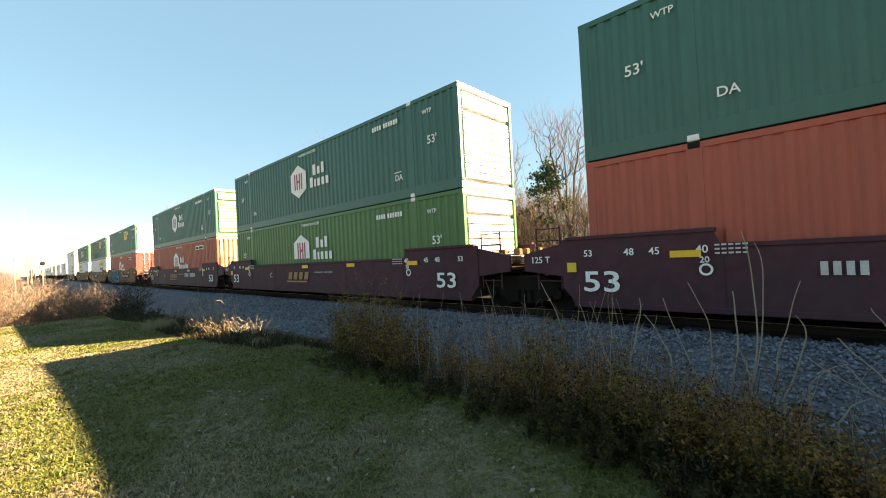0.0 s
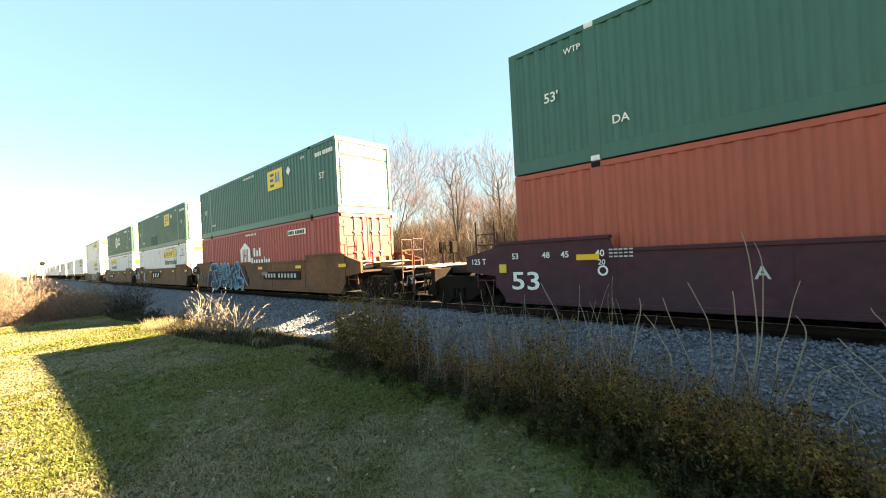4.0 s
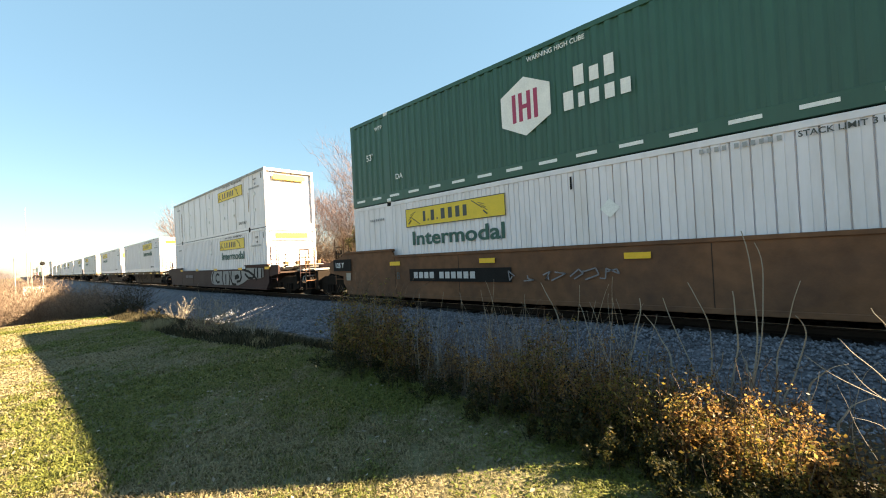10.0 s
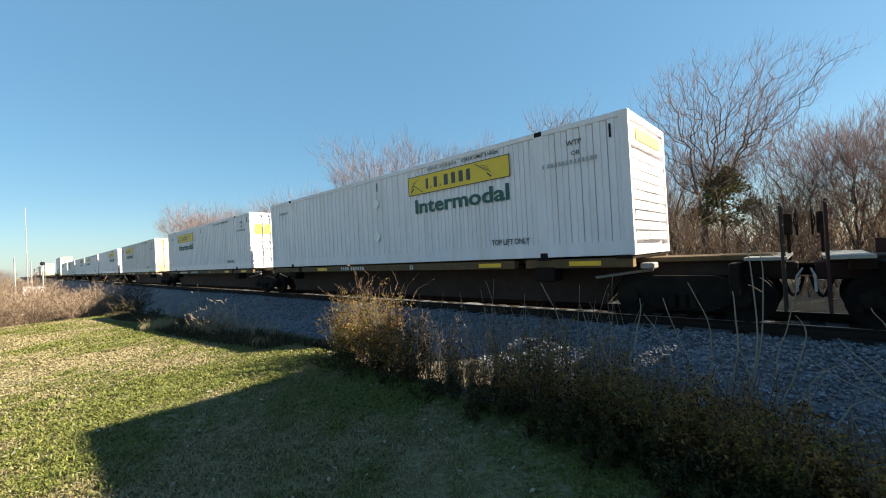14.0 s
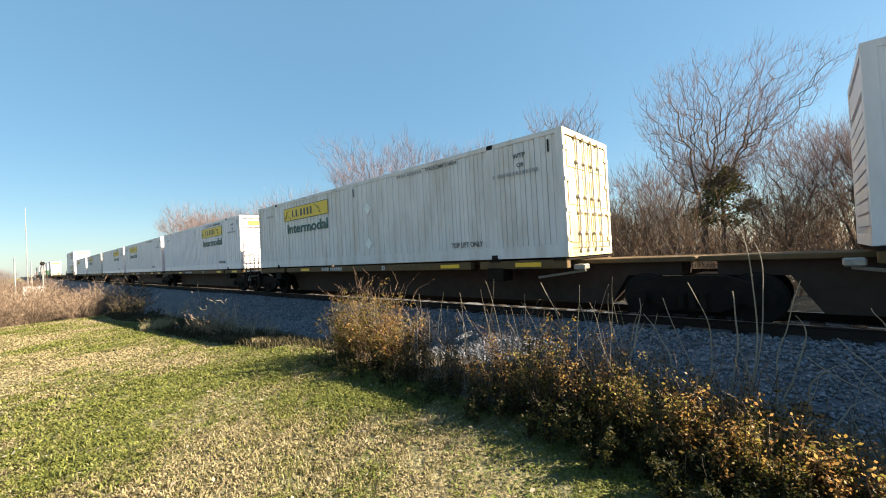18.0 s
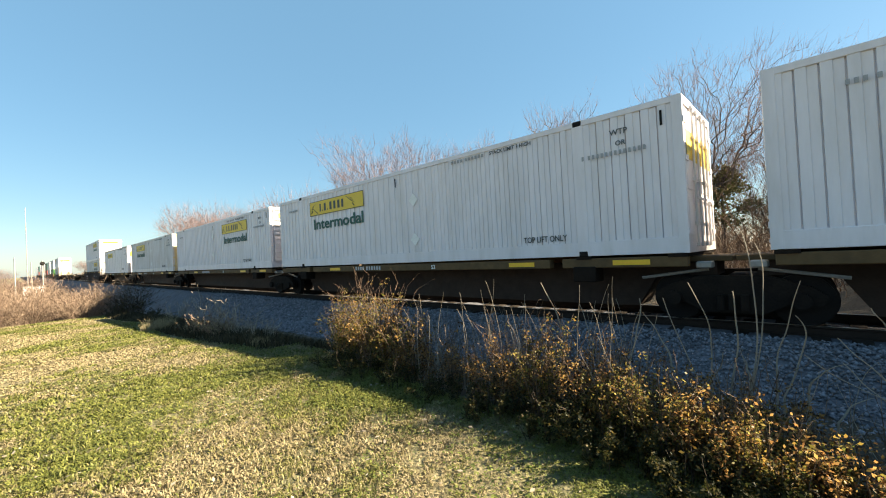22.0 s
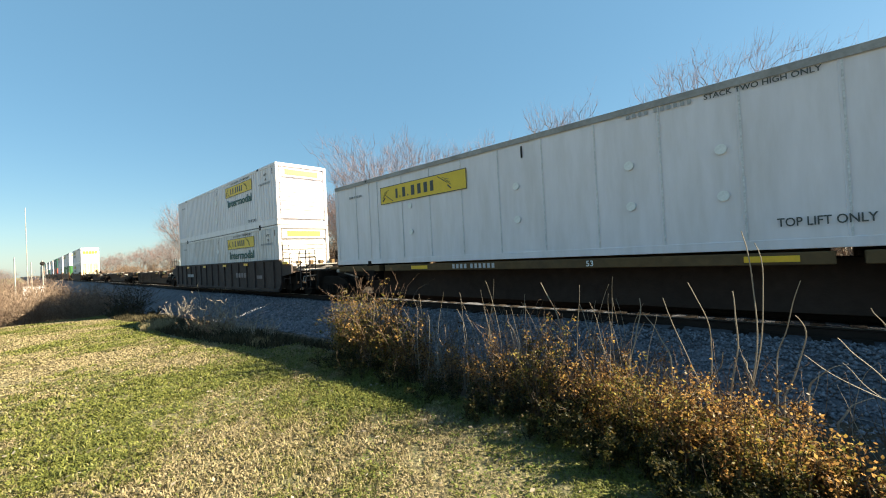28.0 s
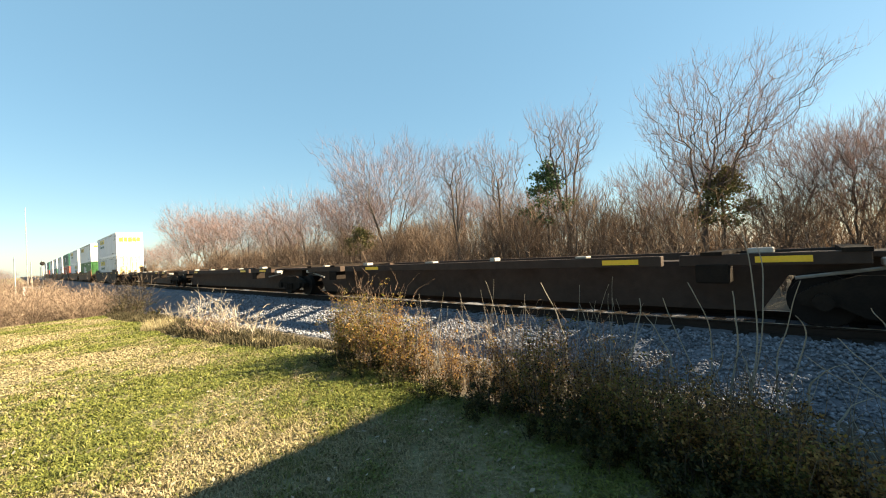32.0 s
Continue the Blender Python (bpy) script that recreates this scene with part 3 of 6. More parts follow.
M_DIMMARK = mat("dull_worn_lettering", (0.2, 0.17, 0.17), 0.7, 0, 0.3, 3)
M_SEAM = mat("grey_seam_strip", (0.56, 0.56, 0.57), 0.6, 0, 0.3, 3)
M_SILVER = mat("silver_spray_paint", (0.2, 0.195, 0.2), 0.6, 0, 0.25, 3)


# ---- running gear ----
def truck(root, x):
    """Two-axle truck: side frames, springs, wheels, axles, bolster."""
    t = part("truck", cached(("bolster",), lambda: Shape().box(-0.22, 0.22, -1.05, 1.05, 0.5, 0.78, 0.03).mesh("truck_bolster", M_RUST)), None, root, "dark cast steel truck", pose(x, 0, 0))
    for side in (-1, 1):
        def side_frame():
            s = Shape()
            y0, y1 = sorted((side * 0.98, side * 1.14))
            s.prism_y([(-1.2, 0.52), (-1.15, 0.36), (-0.72, 0.36), (-0.42, 0.2), (0.42, 0.2), (0.72, 0.36), (1.15, 0.36), (1.2, 0.52), (1.02, 0.66), (0.5, 0.84), (-0.5, 0.84), (-1.02, 0.66)], y0, y1)
            for ax in (-0.89, 0.89):
                s.disc_y(ax, 0.44, 0.13, *sorted((side * 1.13, side * 1.24)), 12)
            for k in (-0.17, 0.0, 0.17):
                s.tube((k, side * 1.19, 0.26), (k, side * 1.19, 0.52), 0.06, k=8)
            return s.mesh("side_frame", M_RUST)
        part("side_frame", cached(("sf", side), side_frame), None, t)
        for ax in (-0.89, 0.89):
            def wheel():
                s = Shape()
                y = side * 0.75
                s.disc_y(ax, 0.42, 0.42, *sorted((y - side * 0.06, y + side * 0.06)), 28)
                s.disc_y(ax, 0.42, 0.455, *sorted((y - side * 0.09, y - side * 0.06)), 28)
                s.disc_y(ax, 0.42, 0.13, *sorted((y + side * 0.05, y + side * 0.12)), 14)
                return s.mesh("wheel", M_WHEEL)
            part("wheel", cached(("wheel", side, ax), wheel), None, t)
    for ax in (-0.89, 0.89):
        part("axle", cached(("axle", ax), lambda: Shape().tube((ax, -0.8, 0.42), (ax, 0.8, 0.42), 0.08, k=10).mesh("axle", M_RUST)), None, t)


def coupler(root, x, d, m):
    """Draft gear, knuckle, hose, uncoupling bar, brake stand and ladder at a car's end."""
    s = Shape().box(*sorted((x - d * 0.9, x - d * 0.1)), -0.3, 0.3, 0.72, 1.02, 0.02)
    part("draft_sill", s, m, root)
    part("end_sill", Shape().box(*sorted((x - d * 0.98, x - d * 0.82)), -1.3, 1.3, 0.5, 1.06, 0.02), M_RUST, root)
    part("brake_beam", Shape().box(*sorted((x - d * 0.6, x - d * 0.5)), -1.15, 1.15, 0.28, 0.42, 0.02), M_RUST, root)
    s = Shape().box(*sorted((x - d * 0.3, x + d * 0.28)), -0.12, 0.12, 0.78, 0.98, 0.03)
    part("coupler", s, M_RUST, root, "rusty knuckle coupler")
    s, last = Shape(), None
    for i in range(9):
        a = i / 8
        p = (x + d * (0.05 + 0.3 * a), -0.42, 0.78 - 0.34 * math.sin(math.pi * min(1, a * 1.1)))
        if last:
            s.tube(last, p, 0.028, k=6)
        last = p
    part("brake_hose", s, M_DARK, root)
    s = Shape()
    s.tube((x - d * 0.1, -1.35, 0.85), (x - d * 0.05, -0.2, 0.9), 0.018)
    s.tube((x - d * 0.1, -1.35, 0.85), (x - d * 0.1, -1.4, 0.62), 0.018)
    part("uncoupling_lever", s, M_TRIM, root)
    s = Shape()
    for yy in (-1.42, -1.0):
        s.tube((x - d * 0.25, yy, 0.3), (x - d * 0.25, yy, 1.95), 0.022)
    for k in range(6):
        z = 0.34 + k * 0.33
        s.tube((x - d * 0.25, -1.42, z), (x - d * 0.25, -1.0, z), 0.016)
    part("ladder", s, m, root)
    s = Shape()
    s.box(*sorted((x - d * 0.3, x - d * 0.16)), 0.3, 0.56, 1.5, 1.9, 0.02)
    s.tube((x - d * 0.23, 0.43, 1.0), (x - d * 0.23, 0.43, 1.5), 0.03)
    part("brake_stand", s, M_RUST, root)
    k = 16
    s = Shape()
    pts = [(x - d * 0.1, 0.43 + 0.26 * math.cos(2 * math.pi * i / k), 1.75 + 0.26 * math.sin(2 * math.pi * i / k)) for i in range(k)]
    for i in range(k):
        s.tube(pts[i], pts[(i + 1) % k], 0.016, k=5)
    for i in range(0, k, 4):
        s.tube(pts[i], (x - d * 0.14, 0.43, 1.75), 0.013, k=4)
    part("brake_wheel", s, M_RUST, root)
    s = Shape().box(*sorted((x - d * 0.75, x - d * 0.2)), -1.3, 1.3, 1.1, 1.15)
    part("end_walkway", s, M_TRIM, root, "pale metal grating walkway")


def well_car(m, front, rear, f_end, r_end, label, ribs=False, marks=""):
    """A deep well unit. front and rear: how far it reaches past its container; ends are 'joint' or 'coupler'. Its centre is the container's."""
    root = thing("well_car", label, "rail car", "cars of the train")
    W2 = 1.5
    A, B = -HL - rear, HL + front
    top, high = (1.6, 1.6) if ribs else (1.22, 1.42) if m == M_MAROON else (1.5, 1.7) if m == M_BROWN else (1.4, 1.67)
    low = 0.15 if ribs else 0.27
    prof = [(-HL - 0.25, low), (HL + 0.25, low), (HL + 0.55, 0.62), (HL + 0.55, high - 0.04), (HL + 0.4, high), (HL - 2.2, high), (HL - 2.3, top), (-HL + 2.3, top), (-HL + 2.2, high), (-HL - 0.4, high), (-HL - 0.55, high - 0.04), (-HL - 0.55, 0.62)]
    for side in (-1, 1):
        y0, y1 = sorted((side * W2, side * (W2 - 0.06)))
        s = Shape().prism_y(prof, y0, y1)
        w = part("well_side", s, m, root)
        s = Shape().box(-HL - 0.3, HL + 0.3, *sorted((side * (W2 + 0.03), side * (W2 - 0.14))), 0.22, 0.32, 0.01)
        part("side_sill", s, m, w)
        s = Shape().box(-HL + 2.25, HL - 2.25, *sorted((side * (W2 + 0.03), side * (W2 - 0.12))), top - 0.06, top + 0.02, 0.01)
        part("top_chord", s, m, w)
        for e in (-1, 1):
            s = Shape().box(*sorted((e * (HL - 2.25), e * (HL + 0.45))), *sorted((side * (W2 + 0.035), side * (W2 - 0.12))), high - 0.05, high + 0.025, 0.01)
            part("end_chord", s, m, w)
        if not ribs:
            seam = cached(("seam", m.name, side, top), lambda: Shape().box(-0.007, 0.007, *sorted((side * (W2 + 0.006), side * (W2 - 0.01))), 0.32, top - 0.07).mesh("weld_seam", M_BLACKBROWN))
            for x in (-HL + 2.35, -3.1, 2.6, HL - 2.35):
                part("weld_seam", seam, None, w, "", pose(x, 0, 0))
        if ribs:
            for k in range(16):
                x = -HL + 0.15 + k * (L - 0.3) / 15
                s = cached(("stake", m.name, side), lambda: Shape().box(-0.07, 0.07, *sorted((side * (W2 + 0.07), side * (W2 - 0.01))), 0.3, top - 0.05, 0.012).mesh("side_stake", m))
                part("side_stake", s, None, w, "", pose(x, 0, 0))
    for k in range(9):
        x = -HL + 0.5 + k * (L - 1.0) / 8
        part("cross_member", cached(("cross", m.name), lambda: Shape().box(-0.15, 0.15, -W2 + 0.06, W2 - 0.06, 0.24, 0.32).mesh("cross_member", m)), None, root, "", pose(x, 0, 0))
    for e, reach, kind in ((1, front, f_end), (-1, rear, r_end)):
        x0, x1 = e * (HL + 0.3), e * (HL + reach - (0.5 if kind == "coupler" else 0.05))
        s = Shape().box(*sorted((x0, x1)), -0.5, 0.5, 0.88, 1.12, 0.02)
        s.box(*sorted((x0, e * (HL + min(1.5, reach)))), -W2 + 0.06, W2 - 0.06, 1.0, 1.06)
        s.box(*sorted((x0 - e * 0.02, x0 + e * 0.08)), -W2 + 0.06, W2 - 0.06, 0.3, 1.1)
        part("end_platform", s, M_BLACKBROWN, root)
        for side in (-1, 1):
            s = Shape().prism_y([(e * (HL + 0.56), 0.86), (e * (HL + min(1.5, reach - 0.05)), 0.98), (e * (HL + min(1.5, reach - 0.05)), 1.36), (e * (HL + 0.56), high - 0.1)], *sorted((side * (W2 - 0.02), side * (W2 - 0.1))))
            part("end_plate", s, m, root)
        s = Shape()
        for yy in (-1.1, -0.75):
            s.tube((e * (HL + 0.75), yy, 1.06), (e * (HL + 0.75), yy, 1.98 if kind == "coupler" else 1.5), 0.018)
        s.tube((e * (HL + 0.75), -1.1, 1.5), (e * (HL + 0.75), -0.75, 1.5), 0.018)
        s.tube((e * (HL + 0.75), -1.1, 1.28), (e * (HL + 0.75), -0.75, 1.28), 0.018)
        part("grab_rail", s, m, root)
        s = Shape()
        s.tube((e * (HL + 0.4), -1.1, 1.16), (e * (HL + min(1.4, reach)), 0.6, 1.2), 0.05)
        s.box(*sorted((e * (HL + 0.5), e * (HL + 1.1))), -0.3, 0.5, 1.12, 1.3, 0.04)
        s.box(*sorted((e * (HL + 0.6), e * (HL + 1.0))), -1.0, -0.55, 1.1, 1.26, 0.03)
        part("brake_rigging", s, M_TRIM, root, "pale worn brake rigging")
        xe = HL + min(1.35, reach - 0.1)
        part("crossover_step", Shape().box(*sorted((e * (HL + 0.6), e * xe)), -1.42, -0.98, 1.36, 1.4, 0.008), M_TRIM, root, "pale metal grating step")
        part("crossover_step", Shape().box(*sorted((e * (HL + 0.62), e * xe)), -0.8, 0.9, 1.3, 1.34, 0.008), M_TRIM, root, "pale metal grating step")
        for k in range(4):
            yy = -0.9 + k * 0.55
            part("brake_lever", Shape().tube((e * (HL + 0.6), yy, 1.12), (e * (HL + 1.0), yy + 0.2, 1.46 + 0.06 * (k % 2)), 0.028, k=5), M_SPINE, root, "worn tan brake lever")
            part("valve_box", Shape().box(*sorted((e * (HL + 0.78 + 0.1 * (k % 2)), e * (HL + 0.98 + 0.1 * (k % 2)))), yy, yy + 0.18, 1.34, 1.52, 0.02), M_SPINE, root, "worn tan valve housing")
        s = Shape()
        for xx in (0.62, min(1.2, reach - 0.15)):
            s.tube((e * (HL + xx), -1.4, 0.55), (e * (HL + xx), -1.4, 2.25 if kind == "coupler" else 1.95), 0.02, k=6)
        for z in (0.75, 1.05, 1.35, 1.65, 1.92):
            s.tube((e * (HL + 0.62), -1.4, z), (e * (HL + min(1.2, reach - 0.15)), -1.4, z), 0.016, k=5)
        part("ladder", s, m, root)
        if kind == "coupler":
            coupler(root, e * (HL + reach), e, m)
    truck(root, HL + (front if f_end == "joint" else front - 1.75))
    if r_end == "coupler":
        truck(root, -HL - rear + 1.75)
    # reflectors and lettering on the near side
    y = -W2 - 0.036
    refl = cached(("refl",), lambda: Shape().box(0, 0.48, -0.004, 0.006, 0, 0.12).mesh("reflector", M_REFLECT))
    for x in (-17.5, -13.5, -10.05, -6.53, -3.49, 0.9) if ribs else (-14.6, -8.6, -5.35, -2.15) if "B" in marks else (-14.0, -10.44, -6.9, -3.1, 0.2):
        part("reflector", refl, None, root, "yellow reflector", pose(x + HL, y - (0.04 if ribs else 0), 1.2 if not ribs else top - 0.2))

    def put(text, dx, z, size, mt=M_LETTER_W, sq=1.0, lift=0.0):
        part("lettering", text_mesh(text, size, mt, sq), None, root, "", pose(dx + HL, y - lift, z))

    def putbars(dx, z, n, h, w, gap, mt=M_LETTER_W, skip=99, depth=-W2 - 0.036):
        codes(root, dx, z, n, h, w, mt, gap, skip, depth)
    if "B" in marks:
        put("53", -16.25, 0.56, 0.58, sq=1.38)
        put("53", -0.95, 0.56, 0.58, sq=1.38)
        for e, txt in ((-16.2, "53"), (-15.4, "48"), (-14.95, "45"), (-14.2, "40"), (-2.25, "40"), (-1.4, "45"), (-0.95, "48"), (-0.1, "53")):
            put(txt, e, 1.27, 0.19)
        put("20", -14.15, 1.1, 0.15)
        put("20", -2.2, 1.1, 0.15)
        for dx in (-13.92, -2.8):
            for k in range(3):
                putbars(dx, 1.24 + k * 0.07, 5, 0.03, 0.07, 0.025, M_LETTER_P)
        put("125 T", -L - 1.3, 1.16, 0.2, lift=-0.01)
        sq = cached(("yellow_plate",), lambda: Shape().box(0, 0.2, -0.004, 0.006, 0, 0.2).mesh("warning_plate", M_YELLOW))
        part("warning_plate", sq, None, root, "small yellow plate", pose(-HL - 0.42, y, 0.95))
        if "0" in marks:
            putbars(-12.64, 0.88, 4, 0.2, 0.085, 0.05, M_LETTER_P)
            putbars(-11.95, 0.88, 6, 0.2, 0.085, 0.06, M_LETTER_P)
        slab = cached(("slant_block",), lambda: Shape().prism_y([(0, 0), (0.3, 0), (0.4, 0.3), (0.1, 0.3)], -0.004, 0.004).mesh("mark_block", M_LETTER_O))
        for k in range(4):
            part("mark_block", slab, None, root, "faded orange slanted mark block", pose(-9.85 + k * 0.46 + HL, y, 0.74))
        part("mark_line", cached(("mark_line",), lambda: Shape().box(-0.12, 1.62, -0.003, 0.004, -0.12, -0.06).mesh("mark_line", M_LETTER_O)), None, root, "", pose(-9.85 + HL, y, 0.74))
        putbars(-7.6, 1.0, 14, 0.05, 0.06, 0.03, M_LETTER_F, 7)
        if "A" in marks:
            putbars(-6.05, 0.84, 4, 0.25, 0.17, 0.06, M_LETTER_P)
            putbars(-4.85, 0.84, 6, 0.25, 0.15, 0.05, M_LETTER_P)
        put("A" if "A" in marks else "C", -11.65, 0.82, 0.3, M_LETTER_P)

        def ring():
            s, k = Shape(), 16
            for r0, r1 in ((0.07, 0.105),):
                for i in range(k):
                    a0, a1 = 2 * math.pi * i / k, 2 * math.pi * (i + 1) / k
                    s.prism_y([(r0 * math.cos(a0), r0 * math.sin(a0)), (r1 * math.cos(a0), r1 * math.sin(a0)), (r1 * math.cos(a1), r1 * math.sin(a1)), (r0 * math.cos(a1), r0 * math.sin(a1))], -0.004, 0.006)
            return s.mesh("ring_mark", M_LETTER_W)
        for dx in (-14.06, -2.08):
            part("ring_mark", cached(("ring",), ring), None, root, "", pose(dx + HL, y, 0.98))
    if "T" in marks:
        pl = cached(("t_panel",), lambda: Shape().box(0, 2.7, -0.004, 0.006, 0, 0.52).mesh("mark_panel", M_DARK))
        part("mark_panel", pl, None, root, "black mark panel", pose(-9.6 + HL, y, 0.72))
        s = cached(("t_bars",), lambda: Shape().prism_y([(0.3, 0.08), (0.55, 0.08), (0.75, 0.42), (0.5, 0.42)], -0.01, -0.0045).prism_y([(1.05, 0.08), (1.3, 0.08), (1.5, 0.42), (1.25, 0.42)], -0.01, -0.0045).prism_y([(1.8, 0.08), (2.05, 0.08), (2.4, 0.42), (2.15, 0.42)], -0.01, -0.0045).mesh("mark_bars", M_LETTER_W))
        part("mark_bars", s, None, root, "white plain mark bars", pose(-9.6 + HL, y, 0.72))
    if "N" in marks:
        pl = cached(("n_panel",), lambda: Shape().box(0, 3.6, -0.004, 0.006, 0, 0.36).mesh("mark_panel", M_DARK))
        x = -6.3 if "R" not in marks else -13.1
        part("mark_panel", pl, None, root, "black mark panel", pose(x + HL, y, 0.72))
        putbars(x + 0.2, 0.81, 10, 0.18, 0.16, 0.14 if "R" not in marks else 0.06, M_LETTER_P, 4, y - 0.006)
        put("B", x - 0.6, 0.78, 0.3, M_LETTER_D)
    if "5" in marks:
        pl = cached(("black_end",), lambda: Shape().box(0, 1.12, -0.004, 0.006, 0, 0.42).mesh("mark_panel", M_DARK))
        part("mark_panel", pl, None, root, "black end panel", pose(-HL - 1.12, y, 1.05))
        put("125 T", -HL * 2 - 1.0, 1.18, 0.24, lift=0.007)
        wq = cached(("wsq",), lambda: Shape().box(0, 0.26, -0.004, 0.006, 0, 0.26).mesh("consolidated_plate", M_TRIM))
        part("consolidated_plate", wq, None, root, "", pose(-HL - 0.3, y, 0.72))
    return root


def scribble(root, x0, x1, z0, z1, n, material, seed, label, y, thick=0.03):
    rnd = random.Random(seed)
    s = Shape()
    w = (x1 - x0) / n
    for i in range(n):
        x = x0 + i * w
        pts = [(x + rnd.uniform(-0.1, 1.1) * w, rnd.uniform(z0, z1)) for _ in range(rnd.randint(4, 6))]
        for a, b in zip(pts, pts[1:]):
            dx, dz = b[0] - a[0], b[1] - a[1]
            d = max(1e-3, math.hypot(dx, dz))
            nx, nz = -dz / d * thick, dx / d * thick
            s.prism_y([(a[0] + nx, a[1] + nz), (a[0] - nx, a[1] - nz), (b[0] - nx, b[1] - nz), (b[0] + nx, b[1] + nz)], y - 0.006 - 0.001 * (i % 3), y)
    return tagged(part("graffiti", s, material, root, label), kind="stuff")


def blobs(root, items, material, y, label):
    """Sprayed fields: flat irregular patches on the car side."""
    s, rnd = Shape(), random.Random(9)
    for cx, cz, rx, rz in items:
        k = 14
        s.prism_y([(cx + rx * (1 + rnd.uniform(-0.22, 0.22)) * math.cos(2 * math.pi * i / k), cz + rz * (1 + rnd.uniform(-0.22, 0.22)) * math.sin(2 * math.pi * i / k)) for i in range(k)], y - 0.004, y + 0.004)
    return tagged(part("graffiti", s, material, root, label), kind="stuff")


def spine_car(front, rear, f_end, r_end, m, label, words=False, marked=True):
    """A skeleton unit: centre sill, side beams on arms, pads; centre at its container's."""
    root = thing("spine_car", label, "rail car", "cars of the train")
    A, B = -HL - rear, HL + front
    fa, ra = (3.0 if f_end == "coupler" else 1.35), (3.0 if r_end == "coupler" else 1.35)
    s = Shape().prism_y([(A + 0.3, 0.8), (A + ra, 0.8), (A + ra + 0.4, 0.15), (B - fa - 0.4, 0.15), (B - fa, 0.8), (B - 0.3, 0.8), (B - 0.3, 1.08), (A + 0.3, 1.08)], -0.42, 0.42)
    part("centre_sill", s, M_BLACKBROWN, root)
    for side in (-1, 1):
        y0, y1 = sorted((side * 1.3, side * 1.1))
        for a, b in ((-HL + 0.05, -5.6), (-5.3, 5.3), (5.6, HL - 0.05)):
            z0 = 1.02
            s = Shape().box(a, b, y0, y1, z0, 1.22, 0.012)
            part("side_beam", s, m, root)
        for xx in (-6.1, 6.1):
            part("pedestal", Shape().box(xx - 0.25, xx + 0.25, *sorted((side * 1.33, side * 0.9)), 0.72, 1.05, 0.02), M_RUST, root)
    for k in range(9):
        x = -HL + 0.35 + k * (L - 0.7) / 8
        part("cross_arm", cached(("arm",), lambda: Shape().box(-0.14, 0.14, -1.25, 1.25, 1.04, 1.14).mesh("cross_arm", M_BLACKBROWN)), None, root, "", pose(x, 0, 0))
    for x in (-HL + 0.2, -6.1, 6.1, HL - 0.2):
        part("container_pad", cached(("pad",), lambda: Shape().box(-0.16, 0.16, -1.32, 1.32, 1.2, 1.265).mesh("container_pad", M_RUST)), None, root, "", pose(x, 0, 0))
    for e, reach, kind in ((1, front, f_end), (-1, rear, r_end)):
        x0, x1 = e * (HL - 1.0), e * (HL + reach - (0.4 if kind == "coupler" else 0.02))
        s = Shape().box(*sorted((x0, x1)), -0.62, 0.62, 1.08, 1.18, 0.015)
        part("end_deck", s, m, root)
        s = Shape()
        s.box(*sorted((e * (HL + 0.05), e * (HL + 0.3))), -1.2, -0.9, 0.98, 1.1, 0.02)
        s.tube((e * (HL - 0.9), -1.05, 0.8), (e * (HL + 0.2), -0.9, 0.95), 0.03)
        part("brake_rigging", s, M_TRIM, root, "pale worn brake rigging")
        if kind == "coupler":
            coupler(root, e * (HL + reach), e, M_BLACKBROWN)
    truck(root, HL + (front if f_end == "joint" else front - 1.7))
    if r_end == "coupler":
        truck(root, -HL - rear + 1.7)
    refl = cached(("refl2",), lambda: Shape().box(0, 0.7, -0.004, 0.006, 0, 0.1).mesh("reflector", M_REFLECT))
    for x in (-4.0, 4.2, 6.7):
        part("reflector", refl, None, root, "yellow reflector", pose(x, -1.306, 1.07))
    if not marked:
        for k, x in enumerate((-6.9, -4.2, -1.1, 1.3, 3.6, 6.6)):
            part("deck_fitting", Shape().box(x, x + 0.16 + 0.09 * (k % 3), -1.26, -1.0, 1.22, 1.27 + 0.04 * (k % 2), 0.012), M_TRIM, root, "pale worn container lock")
        return root
    part("lettering", text_mesh("53", 0.17, M_LETTER_W), None, root, "", pose(1.5, -1.308, 1.06))
    if words:
        part("lettering", text_mesh("ALL PURPOSE SPINE CAR", 0.17, M_LETTER_W), None, root, "", pose(-5.1, -1.308, 1.06))
    codes(root, -4.5 - HL + 2.2, 1.065, 10, 0.12, 0.08, M_LETTER_P, 0.06, y=-1.308)
    return root


LOW, UP, DECK = 0.335, 3.245, 1.27


def stack(front_x, lower, upper=None, base=LOW):
    x = front_x - HL
    place(lower, x, base)
    if upper:
        place(upper, x, base + TALL + 0.03)


